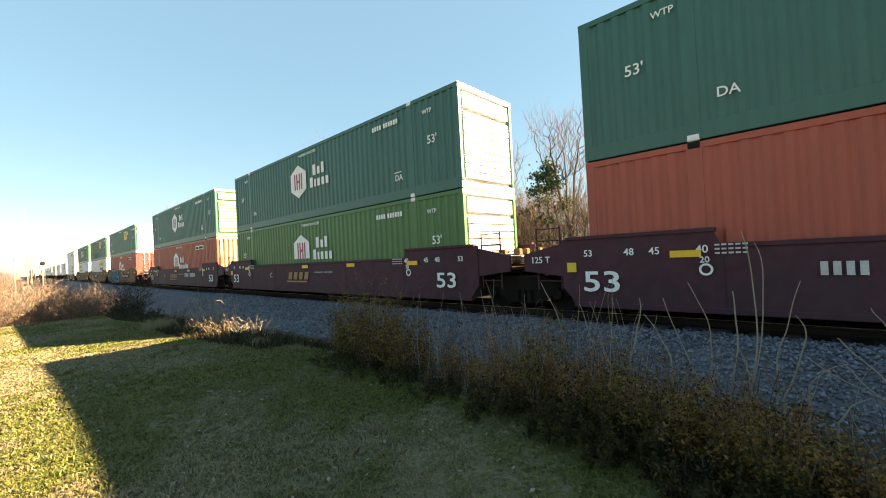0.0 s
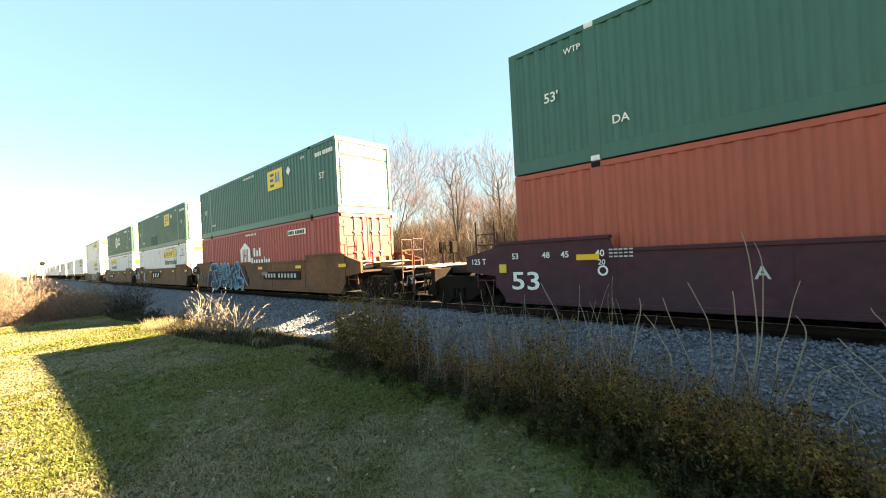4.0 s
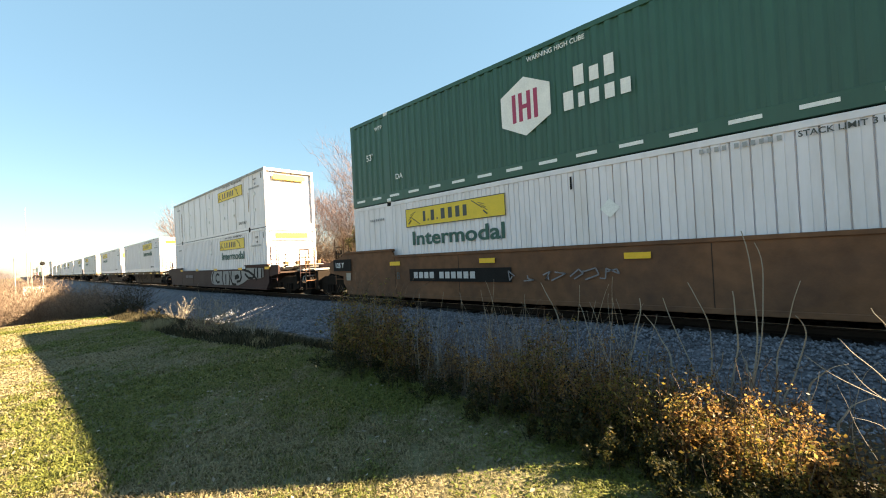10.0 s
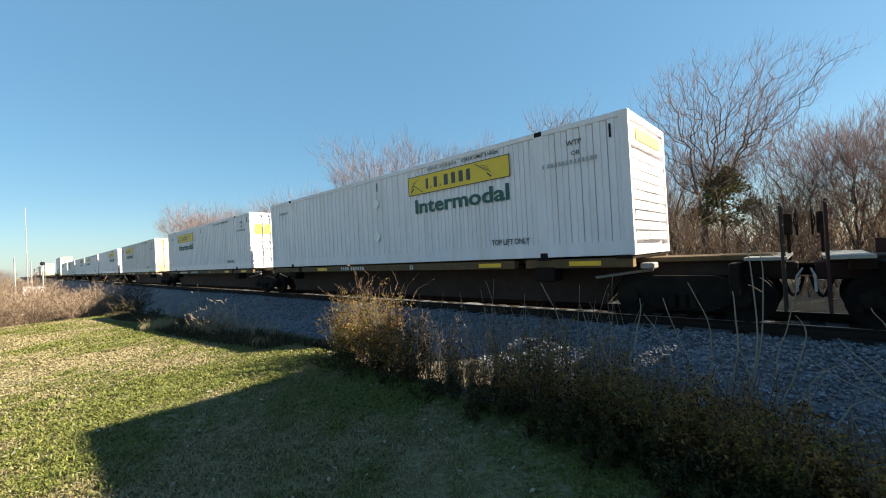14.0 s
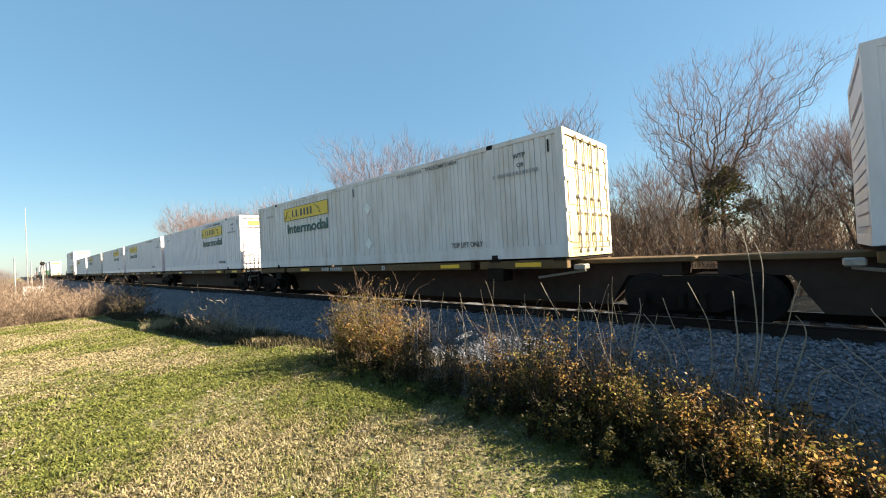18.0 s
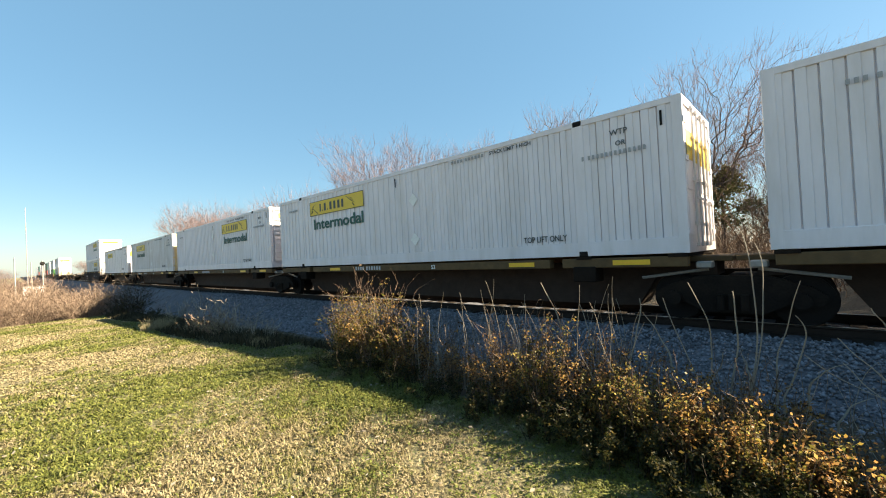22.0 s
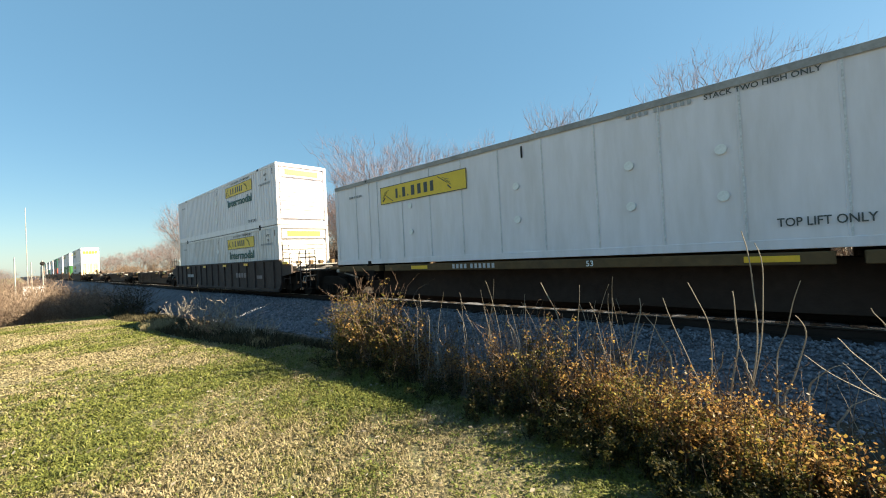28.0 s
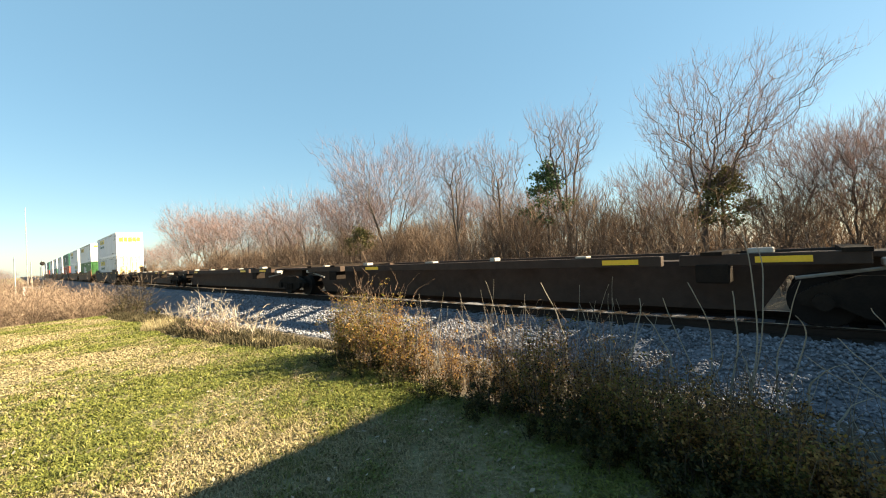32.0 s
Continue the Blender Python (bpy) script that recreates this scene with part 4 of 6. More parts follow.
# ---- the consist, leading end first ----
def consist():
    purple = "purple-brown steel well car with white markings, articulated"
    brown = "ochre-brown weathered steel well car with black mark panels"
    hubl = "dark green corrugated steel container with white emblem, stacked on top"
    redl = "faded red corrugated container with white house emblem, in the well"
    whl = "white corrugated container with yellow name panel and green lettering"
    # purple-brown articulated car
    stack(12.7, hub("red", True, label=redl), hub("teal", label=hubl))
    place(well_car(M_BNSF, 1.65, 1.66, "joint", "joint", purple, marks="B0"), 12.7 - HL)
    stack(-6.86, hub("green", house=True, label="bright green corrugated container with white emblem, in the well", end_paint="white_old"), hub("teal", label=hubl, end_paint="white_old"))
    place(well_car(M_BNSF, 1.66, 1.68, "joint", "joint", purple, marks="B"), -6.86 - HL)
    stack(-26.29, hub("red", True, front="upright", end_paint="cream", label="faded red container with white house emblem and cream ribbed end"), hub("teal", label=hubl, end_paint="palegreen"))
    place(well_car(M_BNSF, 1.68, 3.85, "joint", "coupler", purple, marks="BA"), -26.29 - HL)
    # ochre-brown articulated car
    stack(-50.17, hub("crimson", True, front="doors", label=redl), emp("dark green corrugated container with yellow square logo panel"))
    c = well_car(M_BROWN, 3.85, 1.7, "coupler", "joint", "ochre-brown steel well car covered in blue graffiti lettering", marks="N5")
    y = -1.54
    blobs(c, [(-12.6 + HL, 0.75, 1.7, 0.42), (-9.4 + HL, 0.72, 1.3, 0.45), (-14.4 + HL, 0.6, 0.5, 0.3)], M_PURPLE, y, "purple sprayed field")
    blobs(c, [(-11.8 + HL, 0.8, 1.6, 0.5), (-8.9 + HL, 0.85, 0.55, 0.48), (-10.4 + HL, 0.8, 1.2, 0.46)], M_PURPLE, y - 0.004, "purple sprayed field")
    piece = [[(-13.45, 1.45), (-13.25, 0.95), (-13.0, 0.41)], [(-13.53, 1.39), (-12.65, 1.42), (-12.25, 1.03), (-12.31, 0.54), (-12.93, 0.31), (-13.59, 0.36)], [(-11.92, 1.42), (-11.88, 0.83), (-11.58, 0.42), (-11.27, 0.57), (-11.38, 1.42)], [(-10.87, 1.4), (-10.83, 0.89), (-10.58, 0.37)], [(-9.79, 1.35), (-10.45, 0.96), (-10.09, 0.67), (-9.92, 0.37)], [(-9.73, 1.39), (-9.46, 1.45), (-9.4, 1.12), (-9.48, 0.75), (-9.65, 0.38)], [(-9.32, 0.5), (-9.07, 0.61), (-8.89, 0.53), (-8.96, 0.35)]]
    fat_strokes(c, piece, 0.235, 0.185, M_PALEBLUE, M_PIECE, y - 0.016, "aqua and white sprayed letters")
    bands_across(c, piece, 0.17, M_PURPLE, y - 0.05, "dark bands inside the sprayed letters")
    s = Shape()
    strokes_on(s, [[(-9.24, 1.43), (-9.03, 1.28), (-8.87, 1.03), (-8.68, 0.86), (-8.48, 0.59), (-8.23, 0.41)], [(-13.67, 1.53), (-14.02, 1.22), (-14.3, 0.83), (-14.45, 0.36)]], 0.03, y - 0.016)
    tagged(part("graffiti", s, M_PALEBLUE, c, "pale sprayed scalloped edge"), kind="stuff")
    blobs(c, [(-15.6 + HL, 1.0, 0.1, 0.07), (-15.5 + HL, 0.72, 0.09, 0.07), (-15.2 + HL, 1.12, 0.06, 0.04), (-6.2 + HL, 1.0, 0.4, 0.1)], M_DIMMARK, y, "dull pinkish spray spots")
    place(c, -50.17 - HL)
    stack(-69.71, hunt("front", label=whl), emp("dark green corrugated container with yellow logo panel and pale graffiti", True))
    c = well_car(M_BROWN, 1.7, 1.72, "joint", "joint", brown, marks="T5")
    p = part("sprayed_plate", Shape().box(-HL + 0.1, -HL + 2.18, -1.546, -1.537, 1.5, 1.71), M_PLATE, c, "grey sprayed strip with dark zigzag")
    part("sprayed_zigzag", Shape().prism_y([(-HL + 0.2, 1.47), (-HL + 0.55, 1.66), (-HL + 0.75, 1.66), (-HL + 0.5, 1.47)], -1.553, -1.547).prism_y([(-HL + 0.8, 1.47), (-HL + 1.15, 1.66), (-HL + 1.3, 1.66), (-HL + 1.1, 1.47)], -1.553, -1.547).prism_y([(-HL + 1.4, 1.47), (-HL + 1.75, 1.66), (-HL + 1.95, 1.66), (-HL + 1.7, 1.47)], -1.553, -1.547), M_DARK, p)
    blobs(c, [(-12.75 + HL, 0.75, 0.2, 0.3), (-12.6 + HL, 1.08, 0.1, 0.12)], M_PALEBLUE, y, "pale blue sprayed foot shape")
    s = Shape().prism_y([(-15.75 + HL, 0.62), (-14.95 + HL, 0.62), (-15.0 + HL, 0.95), (-15.2 + HL, 1.3), (-15.22 + HL, 1.05), (-15.33 + HL, 1.16), (-15.42 + HL, 1.08), (-15.5 + HL, 1.28), (-15.7 + HL, 0.95)], y - 0.004, y + 0.004)
    part("graffiti", s, M_PALEBLUE, c, "pale blue sprayed crown shape")
    place(c, -69.71 - HL)
    lower = hunt("rear", "doors", label="white corrugated container with rust streak and yellow name panel")
    part("rust_streak", Shape().box(-2.02 + HL, -1.95 + HL, -HW - 0.022, -HW - 0.01, 0.5, 2.75, 0.005), M_STREAK, lower, "brown rust streak on the lift post")
    stack(-89.3, lower, hub("darkgreen", dashes=True, end_paint="palegreen", label="dark green container with white emblem and a row of reflective strips"))
    c = well_car(M_BROWN, 1.72, 3.68, "joint", "coupler", brown, marks="NR5")
    p = part("sprayed_plate", Shape().box(HL - 2.18, HL - 0.35, -1.546, -1.537, 1.5, 1.71), M_PLATE, c, "grey sprayed strip with dark letters")
    part("lettering", text_mesh("HICCUP", 0.26, M_DARK, 1.45), None, p, "", pose(HL - 2.1, -1.55, 1.515))
    scribble(c, -3.2 + HL, -1.6 + HL, 0.75, 1.3, 4, M_BLACKBROWN, 18, "faint dark sprayed tag", y, 0.012)
    scribble(c, -9.6 + HL, -7.0 + HL, 0.75, 1.05, 7, M_PLATE, 8, "pale sprayed tag", y, 0.014)
    place(c, -89.3 - HL)
    # maroon single car
    upper = hunt("front", "plain", False, True, label="white smooth-sided container with yellow name panel and rusty lift post")
    part("rust_streak", Shape().box(-14.2 + HL, -14.13 + HL, -HW - 0.014, -HW - 0.006, 0.4, 2.1, 0.003).box(-2.0 + HL, -1.94 + HL, -HW - 0.014, -HW - 0.006, 0.9, 1.9, 0.003), M_STREAK, upper, "brown rust streaks on the lift posts")
    stack(-112.8, hunt("front", label=whl), upper)
    c = well_car(M_MAROON, 3.68, 2.45, "coupler", "coupler", "maroon steel well car with silver graffiti lettering", marks="")
    s = Shape().prism_y([(-7.35 + HL, 0.45), (-6.9 + HL, 0.38), (-3.2 + HL, 0.38), (-2.5 + HL, 0.52), (-1.9 + HL, 0.7), (-1.0 + HL, 0.74), (-0.2 + HL, 0.78), (0.05 + HL, 0.84), (0.05 + HL, 1.26), (-1.9 + HL, 1.28), (-2.3 + HL, 1.16), (-7.2 + HL, 1.15), (-7.5 + HL, 0.8)], y - 0.004, y + 0.004)
    part("graffiti_fill", s, M_SILVER, c, "silver sprayed field")
    s = Shape()
    strokes_on(s, [[(-6.05, 0.95), (-6.35, 1.0), (-6.6, 0.85), (-6.6, 0.65), (-6.35, 0.5), (-6.05, 0.55)], [(-7.0, 1.1), (-7.25, 0.85), (-7.15, 0.5)], [(-5.45, 1.12), (-5.55, 0.75), (-5.4, 0.42)], [(-4.95, 0.95), (-5.0, 0.45)], [(-4.45, 1.1), (-4.35, 0.7), (-4.5, 0.4)],
                   [(-4.1, 1.1), (-4.2, 0.75), (-4.0, 0.45), (-3.5, 0.42)], [(-3.55, 0.85), (-3.2, 0.92), (-3.05, 0.82), (-3.55, 0.75)], [(-2.75, 1.1), (-2.7, 0.8), (-2.9, 0.62), (-3.3, 0.58)], [(-2.35, 1.2), (-1.7, 1.12), (-1.1, 0.92), (-0.75, 0.72)], [(-2.15, 0.98), (-1.8, 0.8), (-1.3, 0.76), (-1.0, 0.88), (-0.95, 1.2)],
                   [(-0.6, 1.25), (-0.62, 0.85)], [(-0.1, 1.2), (-0.15, 0.85)]], 0.06, y - 0.006)
    tagged(part("graffiti_outline", s, M_DARK, c, "black sprayed letter outlines"), kind="stuff")
    codes(c, -12.7, 0.76, 10, 0.18, 0.1, M_DIMMARK, 0.05, 4, y)
    place(c, -112.8 - HL)
    # skeleton cars with single containers
    spine = "dirty yellow-brown skeleton spine car carrying one white container"
    rows = [(-133.86, 2.45, 1.27, "coupler", "joint", "front", "ribs", False), (-152.56, 1.27, 2.27, "joint", "joint", "rear", "doors", False), (-173.26, 2.28, 1.25, "joint", "coupler", "rear", "doors", True),
            (-191.92, 1.25, 0.56, "coupler", "joint", "front", "ribs", False), (-209.19, 0.56, 0.55, "joint", "joint", "rear", "doors", False), (-226.44, 0.55, 0.62, "joint", "joint", "front", "ribs", False),
            (-243.84, 0.63, 1.17, "joint", "joint", "rear", "doors", True)]
    for i, (fx, a, b, fe, re_, kind, end, old) in enumerate(rows):
        stack(fx, hunt(kind, end, old=old, label="worn white corrugated container with rusty yellow door end" if old else whl), base=DECK)
        place(spine_car(a, b, fe, re_, M_SPINE, spine, words=i in (1, 6)), fx - HL)
    stack(-262.34, hunt("rear", "doors", smooth=True, label="white smooth-sided container with yellow name panel on a spine car"), base=DECK)
    place(spine_car(1.18, 2.45, "joint", "coupler", M_SPINE, spine), -262.34 - HL)
    # single rib-sided well car
    stack(-283.38, hunt("front", old=True, label="worn white corrugated container with peeling paint, in a well"), hunt("front", label=whl))
    c = well_car(M_WEATHERED, 2.45, 1.95, "coupler", "coupler", "weathered black-brown rib-sided well car", ribs=True)
    codes(c, -13.4, 0.82, 10, 0.18, 0.09, M_LETTER_P, 0.035, 4, -1.575)
    codes(c, -4.6, 0.8, 4, 0.24, 0.26, M_DIMMARK, 0.1, 9, -1.575)
    codes(c, -1.9, 0.75, 1, 0.16, 0.6, M_DIMMARK, 0.1, 9, -1.575)
    place(c, -283.38 - HL)
    # empty skeleton cars
    for fx, a, b, fe, re_ in ((-303.5, 2.0, 1.85, "coupler", "joint"), (-323.05, 1.55, 1.65, "joint", "joint"), (-342.5, 1.65, 3.0, "joint", "coupler")):
        place(spine_car(a, b, fe, re_, M_BLACKBROWN, "empty dark brown skeleton spine car", marked=False), fx - HL)
    # the far end of the train
    far = [(-365.5, hunt("rear", "doors", True), hunt("rear", "doors")), (-389.8, hub("green"), hunt("rear", "plain", False, True)), (-410.0, hunt("front"), hunt("rear")), (-429.9, hub("red", True), hub("darkgreen")), (-449.8, hunt("front"), hunt("rear")),
           (-470.0, hub("darkgreen"), hunt("front", "plain", False, True)), (-490.0, hunt("rear"), hunt("front")), (-510.0, hub("red", True), hub("teal")), (-530.0, hunt("rear"), hunt("rear"))]
    for i, (fx, lo, up) in enumerate(far):
        for o in (lo, up):
            if not o.get("label"):
                tagged(o, {"white": whl, "white_old": "worn white container with yellow name panel"}.get(o["paint"], "%s corrugated container with white emblem" % {"teal": "dark green", "darkgreen": "dark green"}.get(o["paint"], o["paint"])))
        stack(fx, lo, up)
        place(well_car(M_BROWN if i % 3 else M_BLACKBROWN, 3.9 if i == 0 else 2.0, 2.0, "coupler" if i == 0 else "joint", "joint", "weathered brown steel well car under stacked containers"), fx - HL)


consist()


# ---- ground ----
def lawn_z(x):
    """Height of the lawn along the line: level beside the camera, falling gently away, with a crest and a drop beyond."""
    if x > -3.0:
        return -0.262
    if x > -14.0:
        return -0.262 - 0.0016 * (x + 3.0) ** 2
    if x > -26.5:
        return -0.4556 + (x + 14.0) * 0.026
    return max(-2.2, -0.7806 + (x + 26.5) * 0.13)


def berm(x, y):
    """The lawn swells a little before it drops to the ditch."""
    t = np.clip((y + 6.7) / 1.3, 0, 1)
    return 0.05 * t * t * (3 - 2 * t) * np.clip((x + 14) / 6, 0, 1)


def lerp(a, b, t):
    t = min(1.0, max(0.0, t))
    t = t * t * (3 - 2 * t)
    return a + (b - a) * t


def ground_z(x, y):
    zl = lawn_z(x) + float(berm(x, y))
    edge = -4.7 + 0.25 * math.sin(x * 0.6)
    if y < edge:
        z = zl + 0.03 * noise.noise((x * 0.35, y * 0.35, 0)) - 0.02 * max(0.0, -9.5 - y)
        return max(z, zl - 1.5)
    bottom = min(lawn_z(x) - 0.32, -0.6)
    if y < -2.9:
        return lerp(zl, bottom, (y - edge) / 1.4)
    if y < 5.2:
        return lerp(bottom, -0.45, (y + 2.9) / 3.0) - (0.3 if -2.0 < y < 4.4 else 0.0)
    return lerp(-0.6, -0.1, (y - 5.2) / 5.0) + 0.05 * noise.noise((x * 0.2, y * 0.2, 3))


def ground_sheet():
    xs = np.unique(np.concatenate([np.linspace(-1600, -160, 20), np.linspace(-160, -40, 40), np.linspace(-40, 6, 150), np.linspace(6, 40, 30), np.linspace(40, 900, 14)]))
    ys = np.unique(np.concatenate([np.linspace(-900, -60, 10), np.linspace(-60, -12, 20), np.linspace(-12, -1.5, 56), np.linspace(-1.5, 12, 30), np.linspace(12, 60, 16), np.linspace(60, 1600, 14)]))
    v = np.array([(x, y, ground_z(x, y)) for y in ys for x in xs])
    nx, ny = len(xs), len(ys)
    i = np.arange(nx * ny).reshape(ny, nx)
    f = np.stack([i[:-1, :-1], i[:-1, 1:], i[1:, 1:], i[1:, :-1]], -1).reshape(-1, 4)
    me = array_mesh("ground", v, f, M_LAWN)
    for p in me.polygons:
        p.use_smooth = True
    return tagged(new("ground", me), "mown winter lawn, green patched with dry straw", "ground", kind="structure")


def lawn_material():
    m = bpy.data.materials.new("lawn_soil")
    m.use_nodes = True
    n, l = m.node_tree.nodes, m.node_tree.links
    b = n["Principled BSDF"]
    b.inputs["Roughness"].default_value = 0.9
    tc = n.new("ShaderNodeTexCoord")
    a, c = n.new("ShaderNodeTexNoise"), n.new("ShaderNodeTexNoise")
    a.inputs["Scale"].default_value, a.inputs["Detail"].default_value = 0.55, 6
    c.inputs["Scale"].default_value, c.inputs["Detail"].default_value = 22, 6
    for t in (a, c):
        l.new(tc.outputs["Object"], t.inputs["Vector"])
    ramp = n.new("ShaderNodeValToRGB")
    ramp.color_ramp.elements[0].position, ramp.color_ramp.elements[0].color = 0.35, (0.06, 0.062, 0.022, 1)
    ramp.color_ramp.elements[1].position, ramp.color_ramp.elements[1].color = 0.62, (0.16, 0.13, 0.07, 1)
    mixf = n.new("ShaderNodeMath")
    mixf.operation = "MULTIPLY_ADD"
    mixf.inputs[1].default_value, mixf.inputs[2].default_value = 0.45, 0.0
    l.new(c.outputs["Fac"], mixf.inputs[0])
    m2 = n.new("ShaderNodeMath")
    m2.operation = "MULTIPLY_ADD"
    m2.inputs[1].default_value = 0.55
    l.new(a.outputs["Fac"], m2.inputs[0])
    l.new(mixf.outputs[0], m2.inputs[2])
    l.new(m2.outputs[0], ramp.inputs[0])
    # withered litter and dark soil beside and beyond the track, darkened to imitate shade
    sep, edge, mix = n.new("ShaderNodeSeparateXYZ"), n.new("ShaderNodeMapRange"), n.new("ShaderNodeMix")
    l.new(tc.outputs["Object"], sep.inputs[0])
    edge.inputs["From Min"].default_value, edge.inputs["From Max"].default_value = -5.1, -4.5
    l.new(sep.outputs["Y"], edge.inputs["Value"])
    litter_shade = n.new("ShaderNodeValToRGB")
    litter_shade.color_ramp.elements[0].position, litter_shade.color_ramp.elements[0].color = 0.4, (0.035, 0.027, 0.018, 1)
    litter_shade.color_ramp.elements[1].position, litter_shade.color_ramp.elements[1].color = 0.7, (0.12, 0.085, 0.05, 1)
    l.new(m2.outputs[0], litter_shade.inputs[0])
    mix.data_type = "RGBA"
    l.new(edge.outputs[0], mix.inputs["Factor"])
    l.new(ramp.outputs[0], mix.inputs["A"])
    l.new(litter_shade.outputs[0], mix.inputs["B"])
    l.new(mix.outputs["Result"], b.inputs["Base Color"])
    bp = n.new("ShaderNodeBump")
    bp.inputs["Strength"].default_value, bp.inputs["Distance"].default_value = 0.8, 0.04
    l.new(c.outputs["Fac"], bp.inputs["Height"])
    l.new(bp.outputs[0], b.inputs["Normal"])
    return m


M_LAWN = lawn_material()
M_BALLAST = mat("grey_blue_ballast", (0.1, 0.104, 0.122), 0.9, 0, 0.35, 2.0, 0.9, 28, 0.25, (0.16, 0.14, 0.12), 0.6)
M_STONE = mat("granite_ballast_stone", (0.15, 0.155, 0.178), 0.85, 0, 0.2, 6, 0.3, 30, island=0.45)
ground_sheet()


def ballast_z(x, y):
    d = abs(y - TRACK_Y)
    foot = min(lawn_z(x) - 0.3, -0.62)
    if d < 1.45:
        return -0.17
    return lerp(-0.17, foot, (d - 1.45) / 2.4) if d < 3.85 else foot - (d - 3.85) * 0.3


def ballast_bed():
    xs = np.unique(np.concatenate([np.linspace(-900, -120, 30), np.linspace(-120, -30, 90), np.linspace(-30, 8, 160), np.linspace(8, 300, 20)]))
    ys = np.linspace(-2.75, 5.35, 42)
    v = np.array([(x, y, ballast_z(x, y) + 0.03 * noise.noise((x * 1.3, y * 1.3, 1)) + 0.015 * noise.noise((x * 6, y * 6, 2))) for y in ys for x in xs])
    nx, ny = len(xs), len(ys)
    i = np.arange(nx * ny).reshape(ny, nx)
    f = np.stack([i[:-1, :-1], i[:-1, 1:], i[1:, 1:], i[1:, :-1]], -1).reshape(-1, 4)
    return tagged(new("ballast_bed", array_mesh("ballast_bed", v, f, M_BALLAST)), "grey crushed stone track bed", "track bed", kind="structure")


ballast_bed()


def track():
    root = thing("railway_track", "steel rails on dark wooden ties in grey ballast", "railway", kind="structure")
    for yy in (TRACK_Y - 0.755, TRACK_Y + 0.755):
        prof = [(-0.07, -0.17), (0.07, -0.17), (0.07, -0.155), (0.012, -0.13), (0.012, -0.045), (0.036, -0.03), (0.036, -0.004), (-0.036, -0.004), (-0.036, -0.03), (-0.012, -0.045), (-0.012, -0.13), (-0.07, -0.155)]
        s = Shape().prism_x([(yy + a, b) for a, b in prof], -900, 300)
        r = part("rail", s, M_RAIL, root)
        part("rail_head", Shape().box(-900, 300, yy - 0.03, yy + 0.03, -0.006, 0.0), M_RAILTOP, r, "polished running surface")
    me = Shape().box(-0.115, 0.115, -1.3, 1.3, -0.34, -0.155, 0.01).mesh("tie", M_TIE)
    for i in range(150):
        part("tie", me, None, root, "", pose(6.0 - i * 0.5, TRACK_Y + random.uniform(-0.04, 0.04), random.uniform(-0.01, 0.006), 0, 0, random.uniform(-1.5, 1.5)))


track()


# ---- plants ----
def leaf_material(name, colours, rough=0.6, through_light=0.22):
    """Leaves or blades whose colour changes from piece to piece."""
    m = bpy.data.materials.new(name)
    m.use_nodes = True
    n, l = m.node_tree.nodes, m.node_tree.links
    b = n["Principled BSDF"]
    b.inputs["Roughness"].default_value, b.inputs["Specular IOR Level"].default_value = rough, 0.2
    geo, ramp = n.new("ShaderNodeNewGeometry"), n.new("ShaderNodeValToRGB")
    ramp.color_ramp.interpolation = "LINEAR"
    els = ramp.color_ramp.elements
    while len(els) < len(colours):
        els.new(0.5)
    for i, c in enumerate(colours):
        els[i].position, els[i].color = i / (len(colours) - 1), (*c, 1)
    l.new(geo.outputs["Random Per Island"], ramp.inputs[0])
    l.new(ramp.outputs[0], b.inputs["Base Color"])
    tr, mix = n.new("ShaderNodeBsdfTranslucent"), n.new("ShaderNodeMixShader")
    l.new(ramp.outputs[0], tr.inputs["Color"])
    mix.inputs[0].default_value = through_light
    l.new(b.outputs[0], mix.inputs[1])
    l.new(tr.outputs[0], mix.inputs[2])
    l.new(mix.outputs[0], n["Material Output"].inputs["Surface"])
    return m


M_GRASS = leaf_material("green_grass_blades", [(0.065, 0.077, 0.018), (0.108, 0.12, 0.027), (0.152, 0.158, 0.04), (0.2, 0.195, 0.06)], through_light=0.3)
M_OLIVEGRASS = leaf_material("olive_grass_blades", [(0.1, 0.095, 0.036), (0.15, 0.136, 0.053), (0.21, 0.182, 0.08), (0.135, 0.135, 0.042)], through_light=0.25)
M_STRAW = leaf_material("dry_grass_blades", [(0.17, 0.135, 0.075), (0.225, 0.18, 0.105), (0.29, 0.235, 0.14), (0.2, 0.172, 0.08)], through_light=0.22)
M_CLOVER = leaf_material("green_lawn_weeds", [(0.05, 0.07, 0.018), (0.1, 0.125, 0.03), (0.165, 0.185, 0.05)], 0.45, through_light=0.3)
M_LEAF = leaf_material("autumn_leaves", [(0.012, 0.014, 0.006), (0.05, 0.048, 0.014), (0.165, 0.135, 0.03), (0.3, 0.175, 0.048), (0.14, 0.068, 0.032), (0.27, 0.225, 0.075), (0.09, 0.1, 0.022)], 0.5, through_light=0.58)
M_LEAF_RUST = leaf_material("rusty_autumn_leaves", [(0.022, 0.013, 0.008), (0.11, 0.055, 0.022), (0.27, 0.14, 0.05), (0.37, 0.22, 0.08), (0.19, 0.135, 0.04)], 0.5, through_light=0.58)
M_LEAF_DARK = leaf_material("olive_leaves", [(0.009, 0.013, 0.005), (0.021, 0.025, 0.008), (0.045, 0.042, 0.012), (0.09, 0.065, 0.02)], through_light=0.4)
M_PINE = leaf_material("pine_needles", [(0.018, 0.045, 0.016), (0.035, 0.075, 0.025), (0.06, 0.09, 0.035)])
M_STEM = leaf_material("dark_shrub_stems", [(0.03, 0.02, 0.015), (0.055, 0.04, 0.03), (0.1, 0.075, 0.055)], 0.9)
